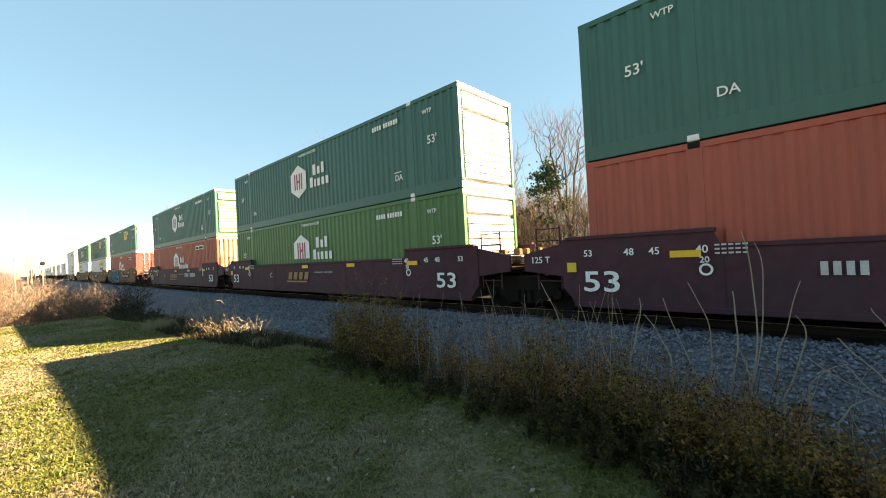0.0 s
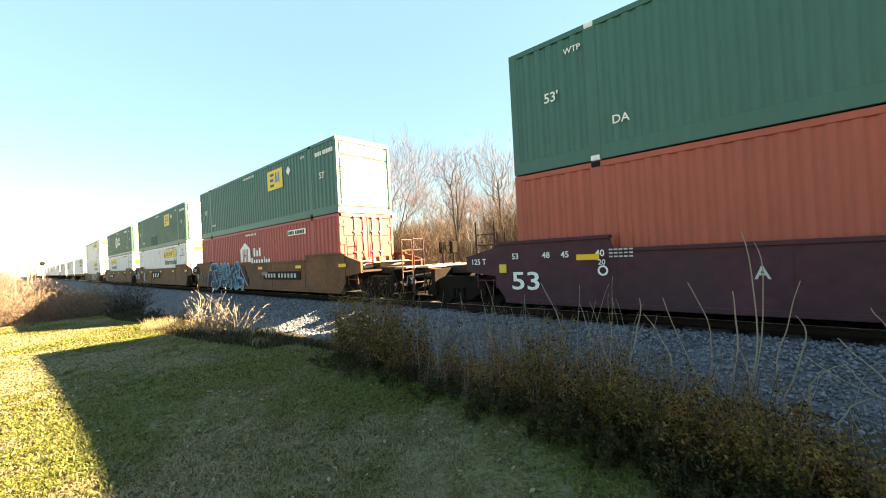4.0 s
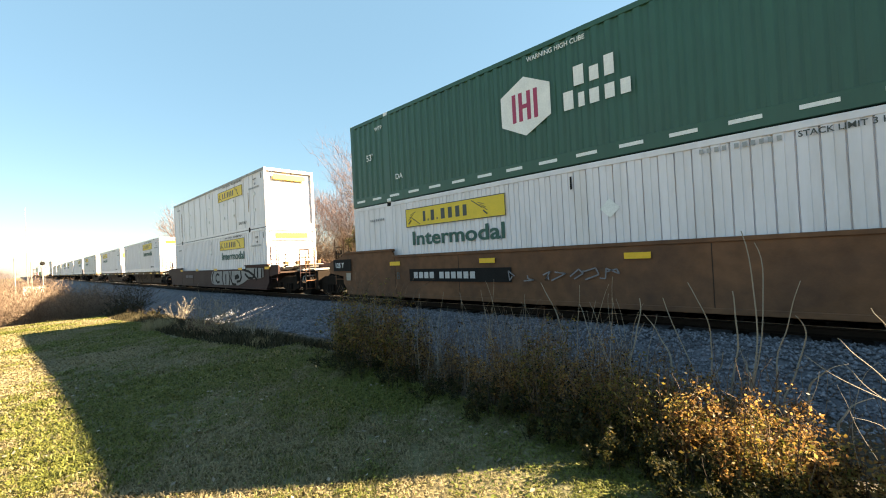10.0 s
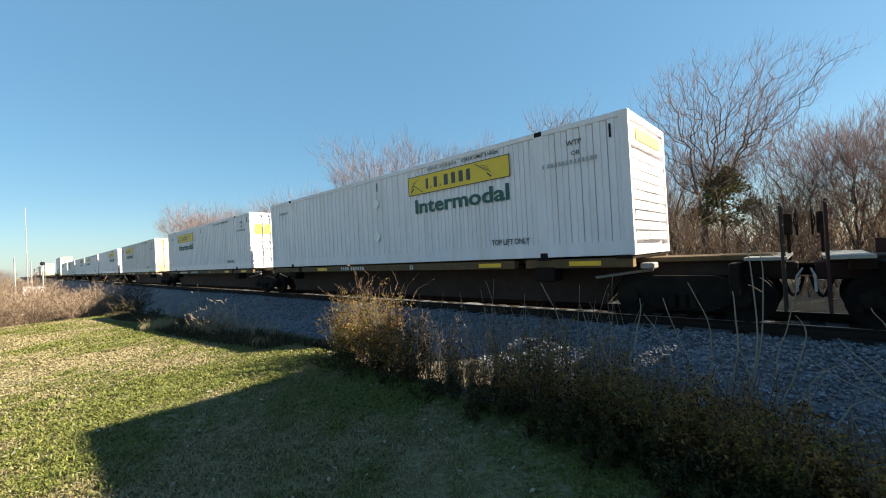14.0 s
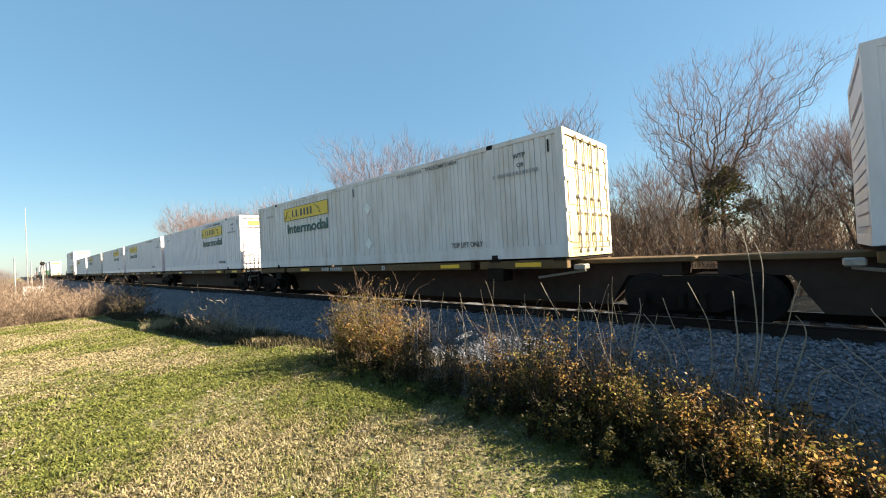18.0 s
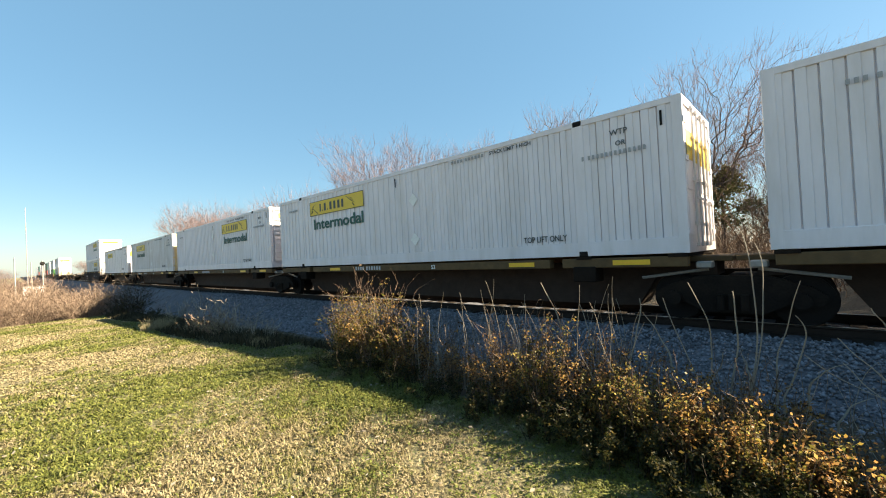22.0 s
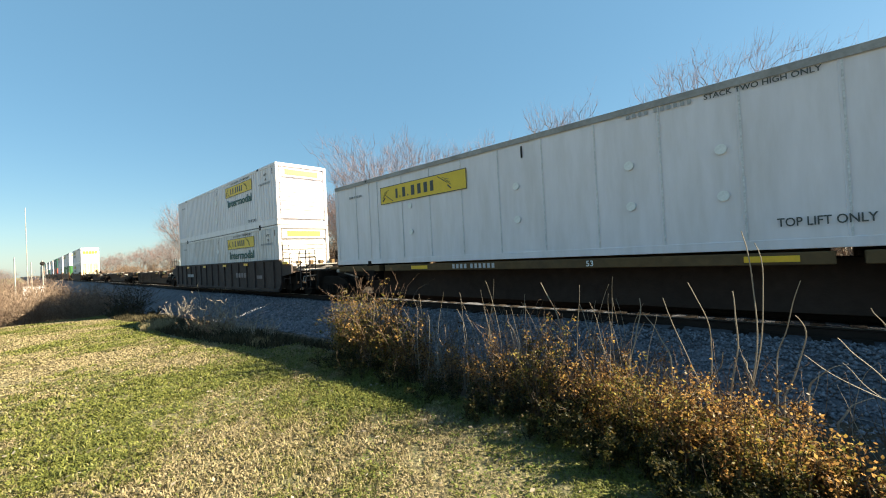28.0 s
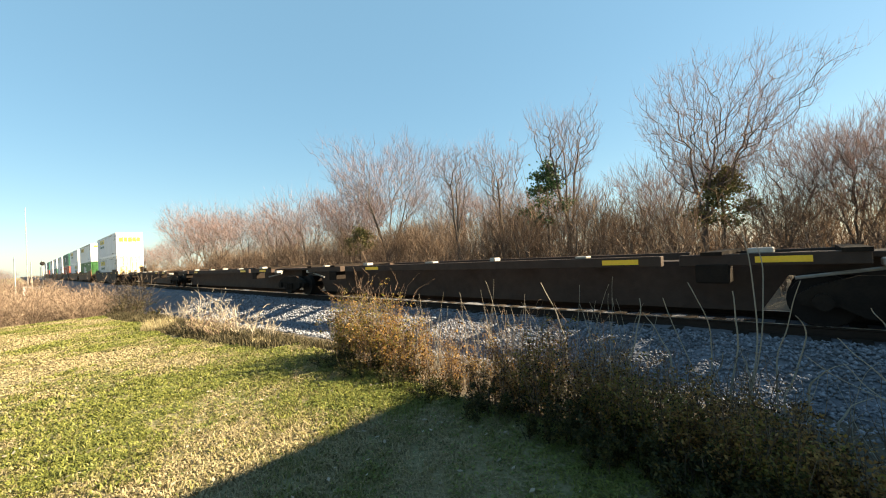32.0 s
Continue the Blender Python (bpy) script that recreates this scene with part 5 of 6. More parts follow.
M_DITCH = leaf_material("dark_ditch_weeds", [(0.02, 0.018, 0.01), (0.045, 0.038, 0.02), (0.09, 0.07, 0.04)], 0.9)
M_OLIVE = leaf_material("olive_needles", [(0.05, 0.055, 0.018), (0.09, 0.085, 0.03), (0.16, 0.13, 0.05)])
M_STALK = leaf_material("dry_stalks", [(0.17, 0.14, 0.11), (0.27, 0.228, 0.18), (0.37, 0.325, 0.265)], 0.8)
M_BARK = leaf_material("grey_brown_bark", [(0.06, 0.048, 0.042), (0.09, 0.074, 0.065), (0.16, 0.135, 0.115)], 0.9)
M_TWIG = leaf_material("mauve_brown_twigs", [(0.09, 0.058, 0.056), (0.15, 0.1, 0.096), (0.23, 0.16, 0.15)], 0.9)
M_BRUSH = leaf_material("brown_brush_twigs", [(0.075, 0.048, 0.035), (0.135, 0.09, 0.065), (0.225, 0.16, 0.115)], 0.9)
M_TAN = leaf_material("tan_brush_twigs", [(0.09, 0.06, 0.045), (0.165, 0.115, 0.085), (0.27, 0.195, 0.145)], 0.9)
rg = np.random.default_rng(7)


def lawn_zs(x, y):
    z = np.where(x > -3.0, -0.262, -0.262 - 0.0016 * (x + 3.0) ** 2)
    z = np.where(x < -14.0, -0.4556 + (x + 14.0) * 0.026, z)
    return np.where(x < -26.5, np.maximum(-2.2, -0.7806 + (x + 26.5) * 0.13), z) + berm(x, y)


def field(x, y, s):
    """Smooth pseudo-random patches, about -1 to 1."""
    return (np.sin(x * 1.7 * s + 1.3 * np.sin(y * 1.1 * s)) + np.sin(y * 2.3 * s + 1.7 * np.sin(x * 0.9 * s + 2)) + np.sin((x + y) * 1.3 * s + 4)) / 3


def blades(name, x, y, z, h, w, lean, material, label):
    n = len(x)
    a = rg.uniform(0, 2 * np.pi, n)
    b = a + rg.uniform(-1.2, 1.2, n)
    dx, dy = np.cos(a) * w, np.sin(a) * w
    px, py = -np.sin(b) * lean * h, np.cos(b) * lean * h
    v = np.empty((n, 5, 3))
    v[:, 0] = np.stack([x - dx, y - dy, z - 0.01], 1)
    v[:, 1] = np.stack([x + dx, y + dy, z - 0.01], 1)
    v[:, 2] = np.stack([x + dx * 0.7 + px * 0.35, y + dy * 0.7 + py * 0.35, z + h * 0.6], 1)
    v[:, 3] = np.stack([x - dx * 0.7 + px * 0.35, y - dy * 0.7 + py * 0.35, z + h * 0.6], 1)
    v[:, 4] = np.stack([x + px, y + py, z + h * (1 - 0.3 * lean)], 1)
    i = np.arange(n)[:, None] * 5
    f = np.concatenate([i + np.array([[0, 1, 2]]), i + np.array([[0, 2, 3]]), i + np.array([[3, 2, 4]])], 1).reshape(-1, 3)
    return tagged(new(name, array_mesh(name, v.reshape(-1, 3), f, material)), label, "grass", kind="stuff")


def lawn_grass():
    """Tufts of short blades: each tuft takes its kind from broad and narrow patches of the lawn, with dark thatch left between."""
    xs, ys, per_tuft, spread = [], [], [], []
    for x0, x1, y0, y1, per, k, r in ((-3.2, 1.2, -9.2, -4.5, 800, 7, 0.024), (-7.0, -3.2, -9.4, -4.3, 570, 7, 0.03), (-14.0, -7.0, -9.6, -4.3, 260, 7, 0.04), (-27.5, -14.0, -10.5, -4.0, 110, 7, 0.06)):
        n = int((x1 - x0) * (y1 - y0) * per)
        cx, cy = rg.uniform(x0, x1, n), rg.uniform(y0, y1, n)
        thin_spot = field(cx * 2.3 + 3, cy * 2.1, 3.1) + rg.normal(0, 0.35, n) < -0.62
        cx, cy = cx[~thin_spot], cy[~thin_spot]
        xs.append(np.repeat(cx, k))
        ys.append(np.repeat(cy, k))
        spread.append(np.full(len(cx) * k, r))
    tx, ty, spread = np.concatenate(xs), np.concatenate(ys), np.concatenate(spread)
    t = np.repeat(rg.normal(0, 1, len(tx) // 7), 7)
    x, y = tx + rg.normal(0, 1, len(tx)) * spread, ty + rg.normal(0, 1, len(tx)) * spread
    keep = (y < np.where(x < -8.0, -5.2, -4.55) + 0.25 * np.sin(x * 0.6)) & ~((np.hypot(x, y + 8.27) < 1.0))
    x, y, tx, ty, t = x[keep], y[keep], tx[keep], ty[keep], t[keep]
    far = np.clip((-x - 3) / 12, 0, 1)
    z = lawn_zs(x, y)
    patch = field(tx, ty, 0.5) * 1.0 + field(tx + 5, ty, 1.4) * 0.8 + field(tx * 1.2, ty + 9, 4.2) * 0.55 + t * 0.3 + 0.22 * (ty + 6.2) + rg.normal(0, 0.22, len(x)) + 0.36
    h = (0.02 + 0.016 * np.clip(patch, 0, 1.6) + rg.uniform(0, 0.024, len(x))) * (1 + 0.45 * far)
    w = (0.0036 + rg.uniform(0, 0.004, len(x))) * (1 + 2.2 * far)
    lean = rg.uniform(0.5, 1.9, len(x))
    for name, pick, material, label in (("green_grass", patch > 0.5, M_GRASS, "short green blades of mown lawn grass"), ("olive_grass", (patch > -0.05) & (patch <= 0.5), M_OLIVEGRASS, "short yellow-green blades of fading lawn grass"),
                                        ("dry_grass", patch <= -0.05, M_STRAW, "short straw-coloured dry blades in the lawn")):
        blades(name, x[pick], y[pick], z[pick], h[pick], w[pick], lean[pick], material, label)


lawn_grass()


def lawn_weeds():
    """Low broad-leaved weeds between the grass, thickest towards the shrubs."""
    n = 30000
    x, y = rg.uniform(-9.5, 0.6, n), rg.uniform(-8.8, -4.75, n)
    keep = field(x, y, 1.3) * 0.8 + field(x + 2, y, 3.7) * 0.7 + 0.33 * (y + 6.4) + rg.normal(0, 0.25, n) > 0.12
    x, y = x[keep], y[keep]
    z = lawn_zs(x, y) + rg.uniform(0.01, 0.055, len(x))
    leaf_cloud("lawn_weeds", np.stack([x, y, z], 1), 0.0135, M_CLOVER, None, "low green broad-leaved weeds in the lawn", flat=True)


def fallen_leaves():
    n = 420
    x, y = rg.uniform(-9, 0.3, n), rg.uniform(-8.6, -4.6, n)
    z = lawn_zs(x, y) + rg.uniform(0.02, 0.05, n)
    leaf_cloud("fallen_leaves", np.stack([x, y, z], 1), 0.022, M_STALK, None, "pale fallen leaves scattered on the lawn", flat=True)


def leaf_cloud(name, pts, size, material, parent, label, flat=False):
    """Many small pointed leaves, one quad each, bent along the middle."""
    n = len(pts)
    a = rg.normal(size=(n, 3))
    a[:, 2] *= 0.25 if flat else 0.8
    a /= np.linalg.norm(a, axis=1)[:, None]
    b = np.cross(a, rg.normal(size=(n, 3)) * (0.2 if flat else 1.0) + (np.array([0, 0, 1.0]) if flat else 0))
    b /= np.linalg.norm(b, axis=1)[:, None] + 1e-9
    s = size * rg.uniform(0.6, 1.4, n)[:, None]
    v = np.stack([pts - a * s, pts + b * s * 0.58, pts + a * s, pts - b * s * 0.58], 1).reshape(-1, 3)
    f = np.arange(n * 4).reshape(-1, 4)
    me = array_mesh(name, v, f, material)
    if parent is None:
        return tagged(new(name, me), label, "leaves", kind="stuff")
    ob = part(name, me, None, parent, label)
    return tagged(ob, kind="stuff")


fallen_leaves()
lawn_weeds()


def tubes_mesh(name, seg, material, k=3):
    """Tapered twigs from rows of x0 y0 z0 x1 y1 z1 r0 r1."""
    seg = np.asarray(seg, dtype=float)
    p0, p1, r0, r1 = seg[:, :3], seg[:, 3:6], seg[:, 6], seg[:, 7]
    d = p1 - p0
    d /= np.linalg.norm(d, axis=1)[:, None] + 1e-9
    ref = np.where(np.abs(d[:, 2:3]) > 0.9, np.array([[1.0, 0, 0]]), np.array([[0, 0, 1.0]]))
    u = np.cross(d, ref)
    u /= np.linalg.norm(u, axis=1)[:, None] + 1e-9
    w = np.cross(d, u)
    rings = []
    for p, r in ((p0, r0), (p1, r1)):
        for i in range(k):
            a = 2 * math.pi * i / k
            rings.append(p + (u * math.cos(a) + w * math.sin(a)) * r[:, None])
    v = np.stack(rings, 1)
    n = len(seg)
    base = np.arange(n)[:, None] * 2 * k
    f = np.concatenate([base + np.array([[i, (i + 1) % k, k + (i + 1) % k, k + i]]) for i in range(k)], 1).reshape(-1, 4)
    return array_mesh(name, v.reshape(-1, 3), f, material)


def ribbons_mesh(name, seg, material):
    """The finest twigs: one narrow tapered strip each."""
    seg = np.asarray(seg, dtype=float)
    p0, p1 = seg[:, :3], seg[:, 3:6]
    d = p1 - p0
    u = np.cross(d, rg.normal(size=d.shape))
    u /= np.linalg.norm(u, axis=1)[:, None] + 1e-9
    a, b = u * seg[:, 6:7] * 1.3, u * seg[:, 7:8] * 0.9
    v = np.stack([p0 - a, p0 + a, p1 + b, p1 - b], 1).reshape(-1, 3)
    return array_mesh(name, v, np.arange(len(v)).reshape(-1, 4), material)


def chain_shape(shape, chain, k=7):
    """One unbroken tapering stem through points (x, y, z, r)."""
    rows = []
    for i, (x, y, z, r) in enumerate(chain):
        rows.append([(x + r * math.cos(2 * math.pi * j / k), y + r * math.sin(2 * math.pi * j / k), z) for j in range(k)])
    shape.loft(rows)


def grow(rnd, p, d, length, radius, level, out, opts):
    """Adds a branch and its offshoots to out[level]."""
    steps = max(2, int(length / opts["step"]))
    p, d = Vector(p), Vector(d).normalized()
    chain = [(*p, radius)]
    for i in range(steps):
        a, b = i / steps, (i + 1) / steps
        wob = Vector((rnd.gauss(0, 1), rnd.gauss(0, 1), rnd.gauss(0, 0.6))) * opts["wander"]
        d = (d + wob + Vector((0, 0, opts["up"]))).normalized()
        q = p + d * (length / steps)
        r0, r1 = radius * (1 - 0.75 * a), radius * (1 - 0.75 * b)
        chain.append((*q, max(r1, opts["thin"])))
        out[min(level, 2)].append((*p, *q, max(r0, opts["thin"]), max(r1, opts["thin"] * 0.8)))
        if level < opts["levels"] and b > opts["bare"][min(level, len(opts["bare"]) - 1)]:
            for _ in range(opts["kids"][min(level, len(opts["kids"]) - 1)]):
                if rnd.random() < 0.85:
                    side = d.orthogonal().normalized()
                    side.rotate(Matrix.Rotation(rnd.uniform(0, 6.283), 3, d))
                    ang = radians(rnd.uniform(*opts["angle"]))
                    nd = d * math.cos(ang) + side * math.sin(ang)
                    grow(rnd, q, nd, length * rnd.uniform(*opts["shrink"]) * (1 - 0.35 * b), r1 * 0.62, level + 1, out, opts)
        p = q
    if level == 0 and len(out) > 3:
        out[3].append(chain)


STYLES = {
    "upright": dict(step=0.13, wander=0.07, up=0.03, levels=2, bare=(0.15, 0.3), kids=(1, 1), angle=(20, 55), shrink=(0.14, 0.32), thin=0.003),
    "brush": dict(step=0.3, wander=0.12, up=0.02, levels=2, bare=(0.2, 0.2), kids=(1, 1), angle=(20, 60), shrink=(0.35, 0.6), thin=0.004),
}


CROWNS = {
    # fork height, half angle of the fan, inner hollow, points, twig length, twigs per tip, straightness, stem reach
    "dome": dict(fork=0.1, fan=42, inner=0.3, points=850, twig=0.085, tips=5, straight=0.5, reach=0.5, stems=6),
    "round": dict(fork=0.12, fan=36, inner=0.3, points=1400, twig=0.075, tips=5, straight=0.5, reach=0.5, stems=4),
    "fan": dict(fork=0.24, fan=36, inner=0.2, points=1700, twig=0.055, tips=4, straight=0.4, reach=0.45, stems=4),
    "slim": dict(fork=0.25, fan=19, inner=0.2, points=620, twig=0.06, tips=4, straight=0.45, reach=0.6, stems=3),
    "sapling": dict(fork=0.06, fan=24, inner=0.2, points=130, twig=0.13, tips=3, straight=0.5, reach=0.6, stems=3),
}


def tree(height, style, seed, label, name="tree", radius=None, group="bare trees beyond the track", twig=None, thin=0.0085, skew=(0, 0), points=None, flat=0.0):
    """A bare tree: stems fan out from a short trunk, every crown point hangs on the branch that gives it the shortest way down."""
    o = CROWNS[style]
    g = np.random.default_rng(seed)
    z0, reach = height * o["fork"], height * (1 - o["fork"]) * 0.93
    half = math.radians(o["fan"])
    n = points or o["points"]
    # points of the crown, in lobes of uneven reach
    ct = 1 - (1 - math.cos(half)) * g.uniform(0, 1, n) ** 0.85
    st, ph = np.sqrt(1 - ct ** 2), g.uniform(0, 2 * np.pi, n)
    lobes = g.uniform(0, 6.283, 4)
    size = 1 + 0.09 * np.sin(3 * ph + lobes[0] + 5 * ct) + 0.08 * np.sin(5 * ph + lobes[1]) * st / math.sin(half) + 0.05 * np.sin(9 * ph + lobes[2]) - flat * (1 - ct) / (1 - math.cos(half))
    r = reach * size * (o["inner"] + (1 - o["inner"]) * g.uniform(0, 1, n) ** 0.62)
    pts = np.stack([r * (st * np.cos(ph) + skew[0] * ct), r * (st * np.sin(ph) + skew[1] * ct), z0 + r * ct], 1)
    # trunk and main stems
    nodes, parent_of, way = [np.array([0, 0, -0.15]), np.array([g.normal(0, 0.05), g.normal(0, 0.05), z0])], [-1, 0], [0.0, z0]
    stems = []
    for s in range(o["stems"]):
        ang, tilt = 2 * math.pi * (s + g.uniform(0, 0.6)) / o["stems"], half * g.uniform(0.25, 0.85)
        d = np.array([math.sin(tilt) * math.cos(ang) + skew[0], math.sin(tilt) * math.sin(ang) + skew[1], math.cos(tilt)])
        last, chain, p = 1, [1], nodes[1]
        for k in range(5):
            p = p + d * reach * o["reach"] / 5 + g.normal(0, 0.012, 3) * height * 0.5
            d = d + np.array([0, 0, 0.03])
            nodes.append(p)
            parent_of.append(last)
            way.append(way[last] + reach * o["reach"] / 5)
            last = len(nodes) - 1
            chain.append(last)
        stems.append(chain)
    m = len(nodes)
    best, host = np.full(n, 1e9), np.zeros(n, int)
    for j in range(1, m):
        c = np.linalg.norm(pts - nodes[j], axis=1) + o["straight"] * way[j] + 2.0 * np.maximum(0, nodes[j][2] - pts[:, 2])
        w = c < best
        best[w], host[w] = c[w], j
    left = np.ones(n, bool)
    for _ in range(n):
        i = int(np.argmin(np.where(left, best, 1e9)))
        left[i] = False
        nodes.append(pts[i])
        parent_of.append(int(host[i]))
        way.append(way[host[i]] + float(np.linalg.norm(pts[i] - nodes[host[i]])))
        c = np.linalg.norm(pts - pts[i], axis=1) + o["straight"] * way[-1] + 1.2 * np.maximum(0, pts[i][2] - pts[:, 2])
        w = left & (c < best)
        best[w], host[w] = c[w], len(nodes) - 1
    nodes = np.array(nodes)
    load = np.ones(len(nodes))
    for i in range(len(nodes) - 1, 0, -1):
        load[parent_of[i]] += load[i]
    thick = np.maximum(thin, (radius or height * 0.0125) * (load / load[1]) ** 0.5)
    k = height / (nodes[:, 2].max() + reach * o["twig"] * 0.95)
    nodes *= k
    root = thing(name, label, "tree", group)
    sides = 7 if height > 6 else 4
    for s, chain in enumerate(stems):
        sh = Shape()
        ids = ([0] + chain) if s == 0 else chain
        chain_shape(sh, [(*nodes[i], thick[i] * (1.25 if i == 0 else 1.0)) for i in ids], sides)
        part("trunk", sh, M_BARK, root)
    limbs, fine = [], []
    for i in range(m, len(nodes)):
        j = parent_of[i]
        a, b = nodes[j], nodes[i]
        mid = (a + b) / 2 + g.normal(0, 0.03, 3) * np.linalg.norm(b - a)
        rows = [(*a, *mid, min(thick[j], thick[i] * 1.4), thick[i] * 1.15), (*mid, *b, thick[i] * 1.15, thick[i])]
        (limbs if thick[i] > thin * 1.7 else fine).extend(rows)
    tip = np.repeat(nodes[m:], o["tips"], 0)
    out = tip - np.array([0, 0, z0 * k])
    out /= np.linalg.norm(out, axis=1)[:, None] + 1e-9
    d = out * 0.7 + np.array([0, 0, 0.3]) + g.normal(0, 0.5, out.shape)
    ends = tip + d * (reach * o["twig"] * g.uniform(0.5, 1.3, len(tip)))[:, None]
    start = tip - out * g.uniform(0, 0.25, len(tip))[:, None]
    w = np.full((len(tip), 1), thin * 0.75)
    fine = np.concatenate([np.array(fine).reshape(-1, 8), np.concatenate([start, ends, w, w * 0.6], 1)])
    if limbs:
        tagged(part("branchwork", tubes_mesh("branchwork", limbs, M_BARK, 4 if height > 6 else 3), None, root, "grey-brown limbs"), kind="stuff")
    tagged(part("crown", ribbons_mesh("crown", fine, twig or M_TWIG), None, root, "fine bare twigs"), kind="stuff")
    return root


def tree_line():
    L1 = "bare winter tree with fine mauve-brown twigs"
    special = [(-3.9, 15.0, 11.2, "fan", 23, (0.16, 0.05), "tall spreading bare tree with a wide fan of branches", 0.0062), (-10.4, 14.0, 10.5, "slim", 12, (0, 0), L1, 0.0062), (-16.0, 15.0, 9.9, "slim", 13, (0, 0), L1, 0.007), (-19.9, 15.0, 10.4, "slim", 14, (0, 0), L1, 0.0075),
               (-28.3, 15.0, 13.0, "round", 15, (0, 0), L1, 0.0095), (-35.0, 16.0, 10.0, "round", 16, (0, 0), L1, 0.0095), (-43.5, 15.0, 11.0, "dome", 17, (0, 0), L1, 0.011), (-51.0, 15.0, 10.2, "dome", 18, (0, 0), L1, 0.011)]
    made = []
    for x, y, h, st, seed, skew, lab, thin in special:
        t = tree(h, st, seed, lab, skew=skew, thin=thin * 0.64)
        t.matrix_basis = pose(x, y, ground_z(x, y))
        made.append(t)
    # the same kinds further along the line, and unseen beside the camera to shade the track
    more = [(-60, 15, 7, 0.98), (-69, 14, 6, 1.08), (-77, 14, 7, 1.3), (-86, 15.0, 6, 1.2), (-97, 15, 7, 0.85), (-112, 16, 6, 0.75), (-128, 16, 7, 0.8), (-150, 18, 6, 0.8), (-175, 17, 7, 0.85), (-205, 18, 6, 0.8), (-245, 20, 7, 0.9), (-300, 20, 6, 0.9), (-360, 22, 7, 1.0),
            (-0.9, 16.5, 4, 0.56), (1.4, 16.0, 5, 0.74), (3.6, 15.5, 4, 0.55), (-6.0, 17.5, 5, 0.72), (-12.6, 17.5, 5, 0.66), (-18.0, 18.5, 5, 0.72), (-23.5, 18, 4, 0.66), (-39.0, 18, 6, 0.9), (-56, 18, 6, 0.8),
            (10.0, 15.0, 5, 0.9), (12.0, 15.5, 4, 1.0), (12.5, 13.5, 5, 1.25), (15.5, 14.5, 4, 1.0), (18.5, 13.5, 5, 1.3), (22, 14, 4, 1.05), (25.5, 14, 5, 1.3), (29, 14.5, 4, 1.05), (33, 14, 5, 1.3), (38, 15, 4, 1.1), (-150, -13, 6, 0.62), (-165, -16, 7, 0.7), (-158, -20, 6, 0.6), (-175, -11, 7, 0.6), (-92, -8.3, 6, 0.26), (-99, -6.2, 7, 0.3), (-108, -7.6, 6, 0.3), (-126, -5.3, 7, 0.34), (-138, -3.4, 6, 0.32), (-118, -9.4, 7, 0.34)]
    for i, (x, y, j, s) in enumerate(more):
        c = copy_thing(made[j], pose(x, y, ground_z(x, y), 0, 0, (i * 67) % 360))
        c.scale = (s, s, s)
        tagged(c, L1)
    # saplings and thicket under the trees
    rnd = random.Random(5)
    kinds = [tree(4.4, "sapling", 31 + i, "thin brown sapling in a dense thicket", name="sapling", radius=0.035, group="thicket beyond the track", twig=M_BRUSH, thin=0.008) for i in range(5)]
    spots = [(rnd.uniform(-34, -8), rnd.uniform(10.5, 17.5), rnd.uniform(0.75, 1.2)) for _ in range(58)] + [(rnd.uniform(-8, 9), rnd.uniform(11.5, 17.5), rnd.uniform(0.7, 1.05)) for _ in range(16)] + [(rnd.uniform(-75, -34), rnd.uniform(9.5, 17.5), rnd.uniform(0.6, 1.0)) for _ in range(45)] + [(rnd.uniform(-160, -75), rnd.uniform(9, 18), rnd.uniform(0.6, 1.0)) for _ in range(24)]
    # tall saplings out of view on the right, added to deepen the track's shade
    spots += [(rnd.uniform(10, 38), rnd.uniform(12, 15), rnd.uniform(1.8, 2.5)) for _ in range(30)]
    for i, (x, y, s) in enumerate(spots):
        m = pose(x, y, ground_z(x, y), 0, 0, rnd.uniform(0, 360))
        o = kinds[i] if i < 5 else copy_thing(kinds[i % 5], m)
        o.matrix_basis = m
        o.scale = (s, s, s)


tree_line()


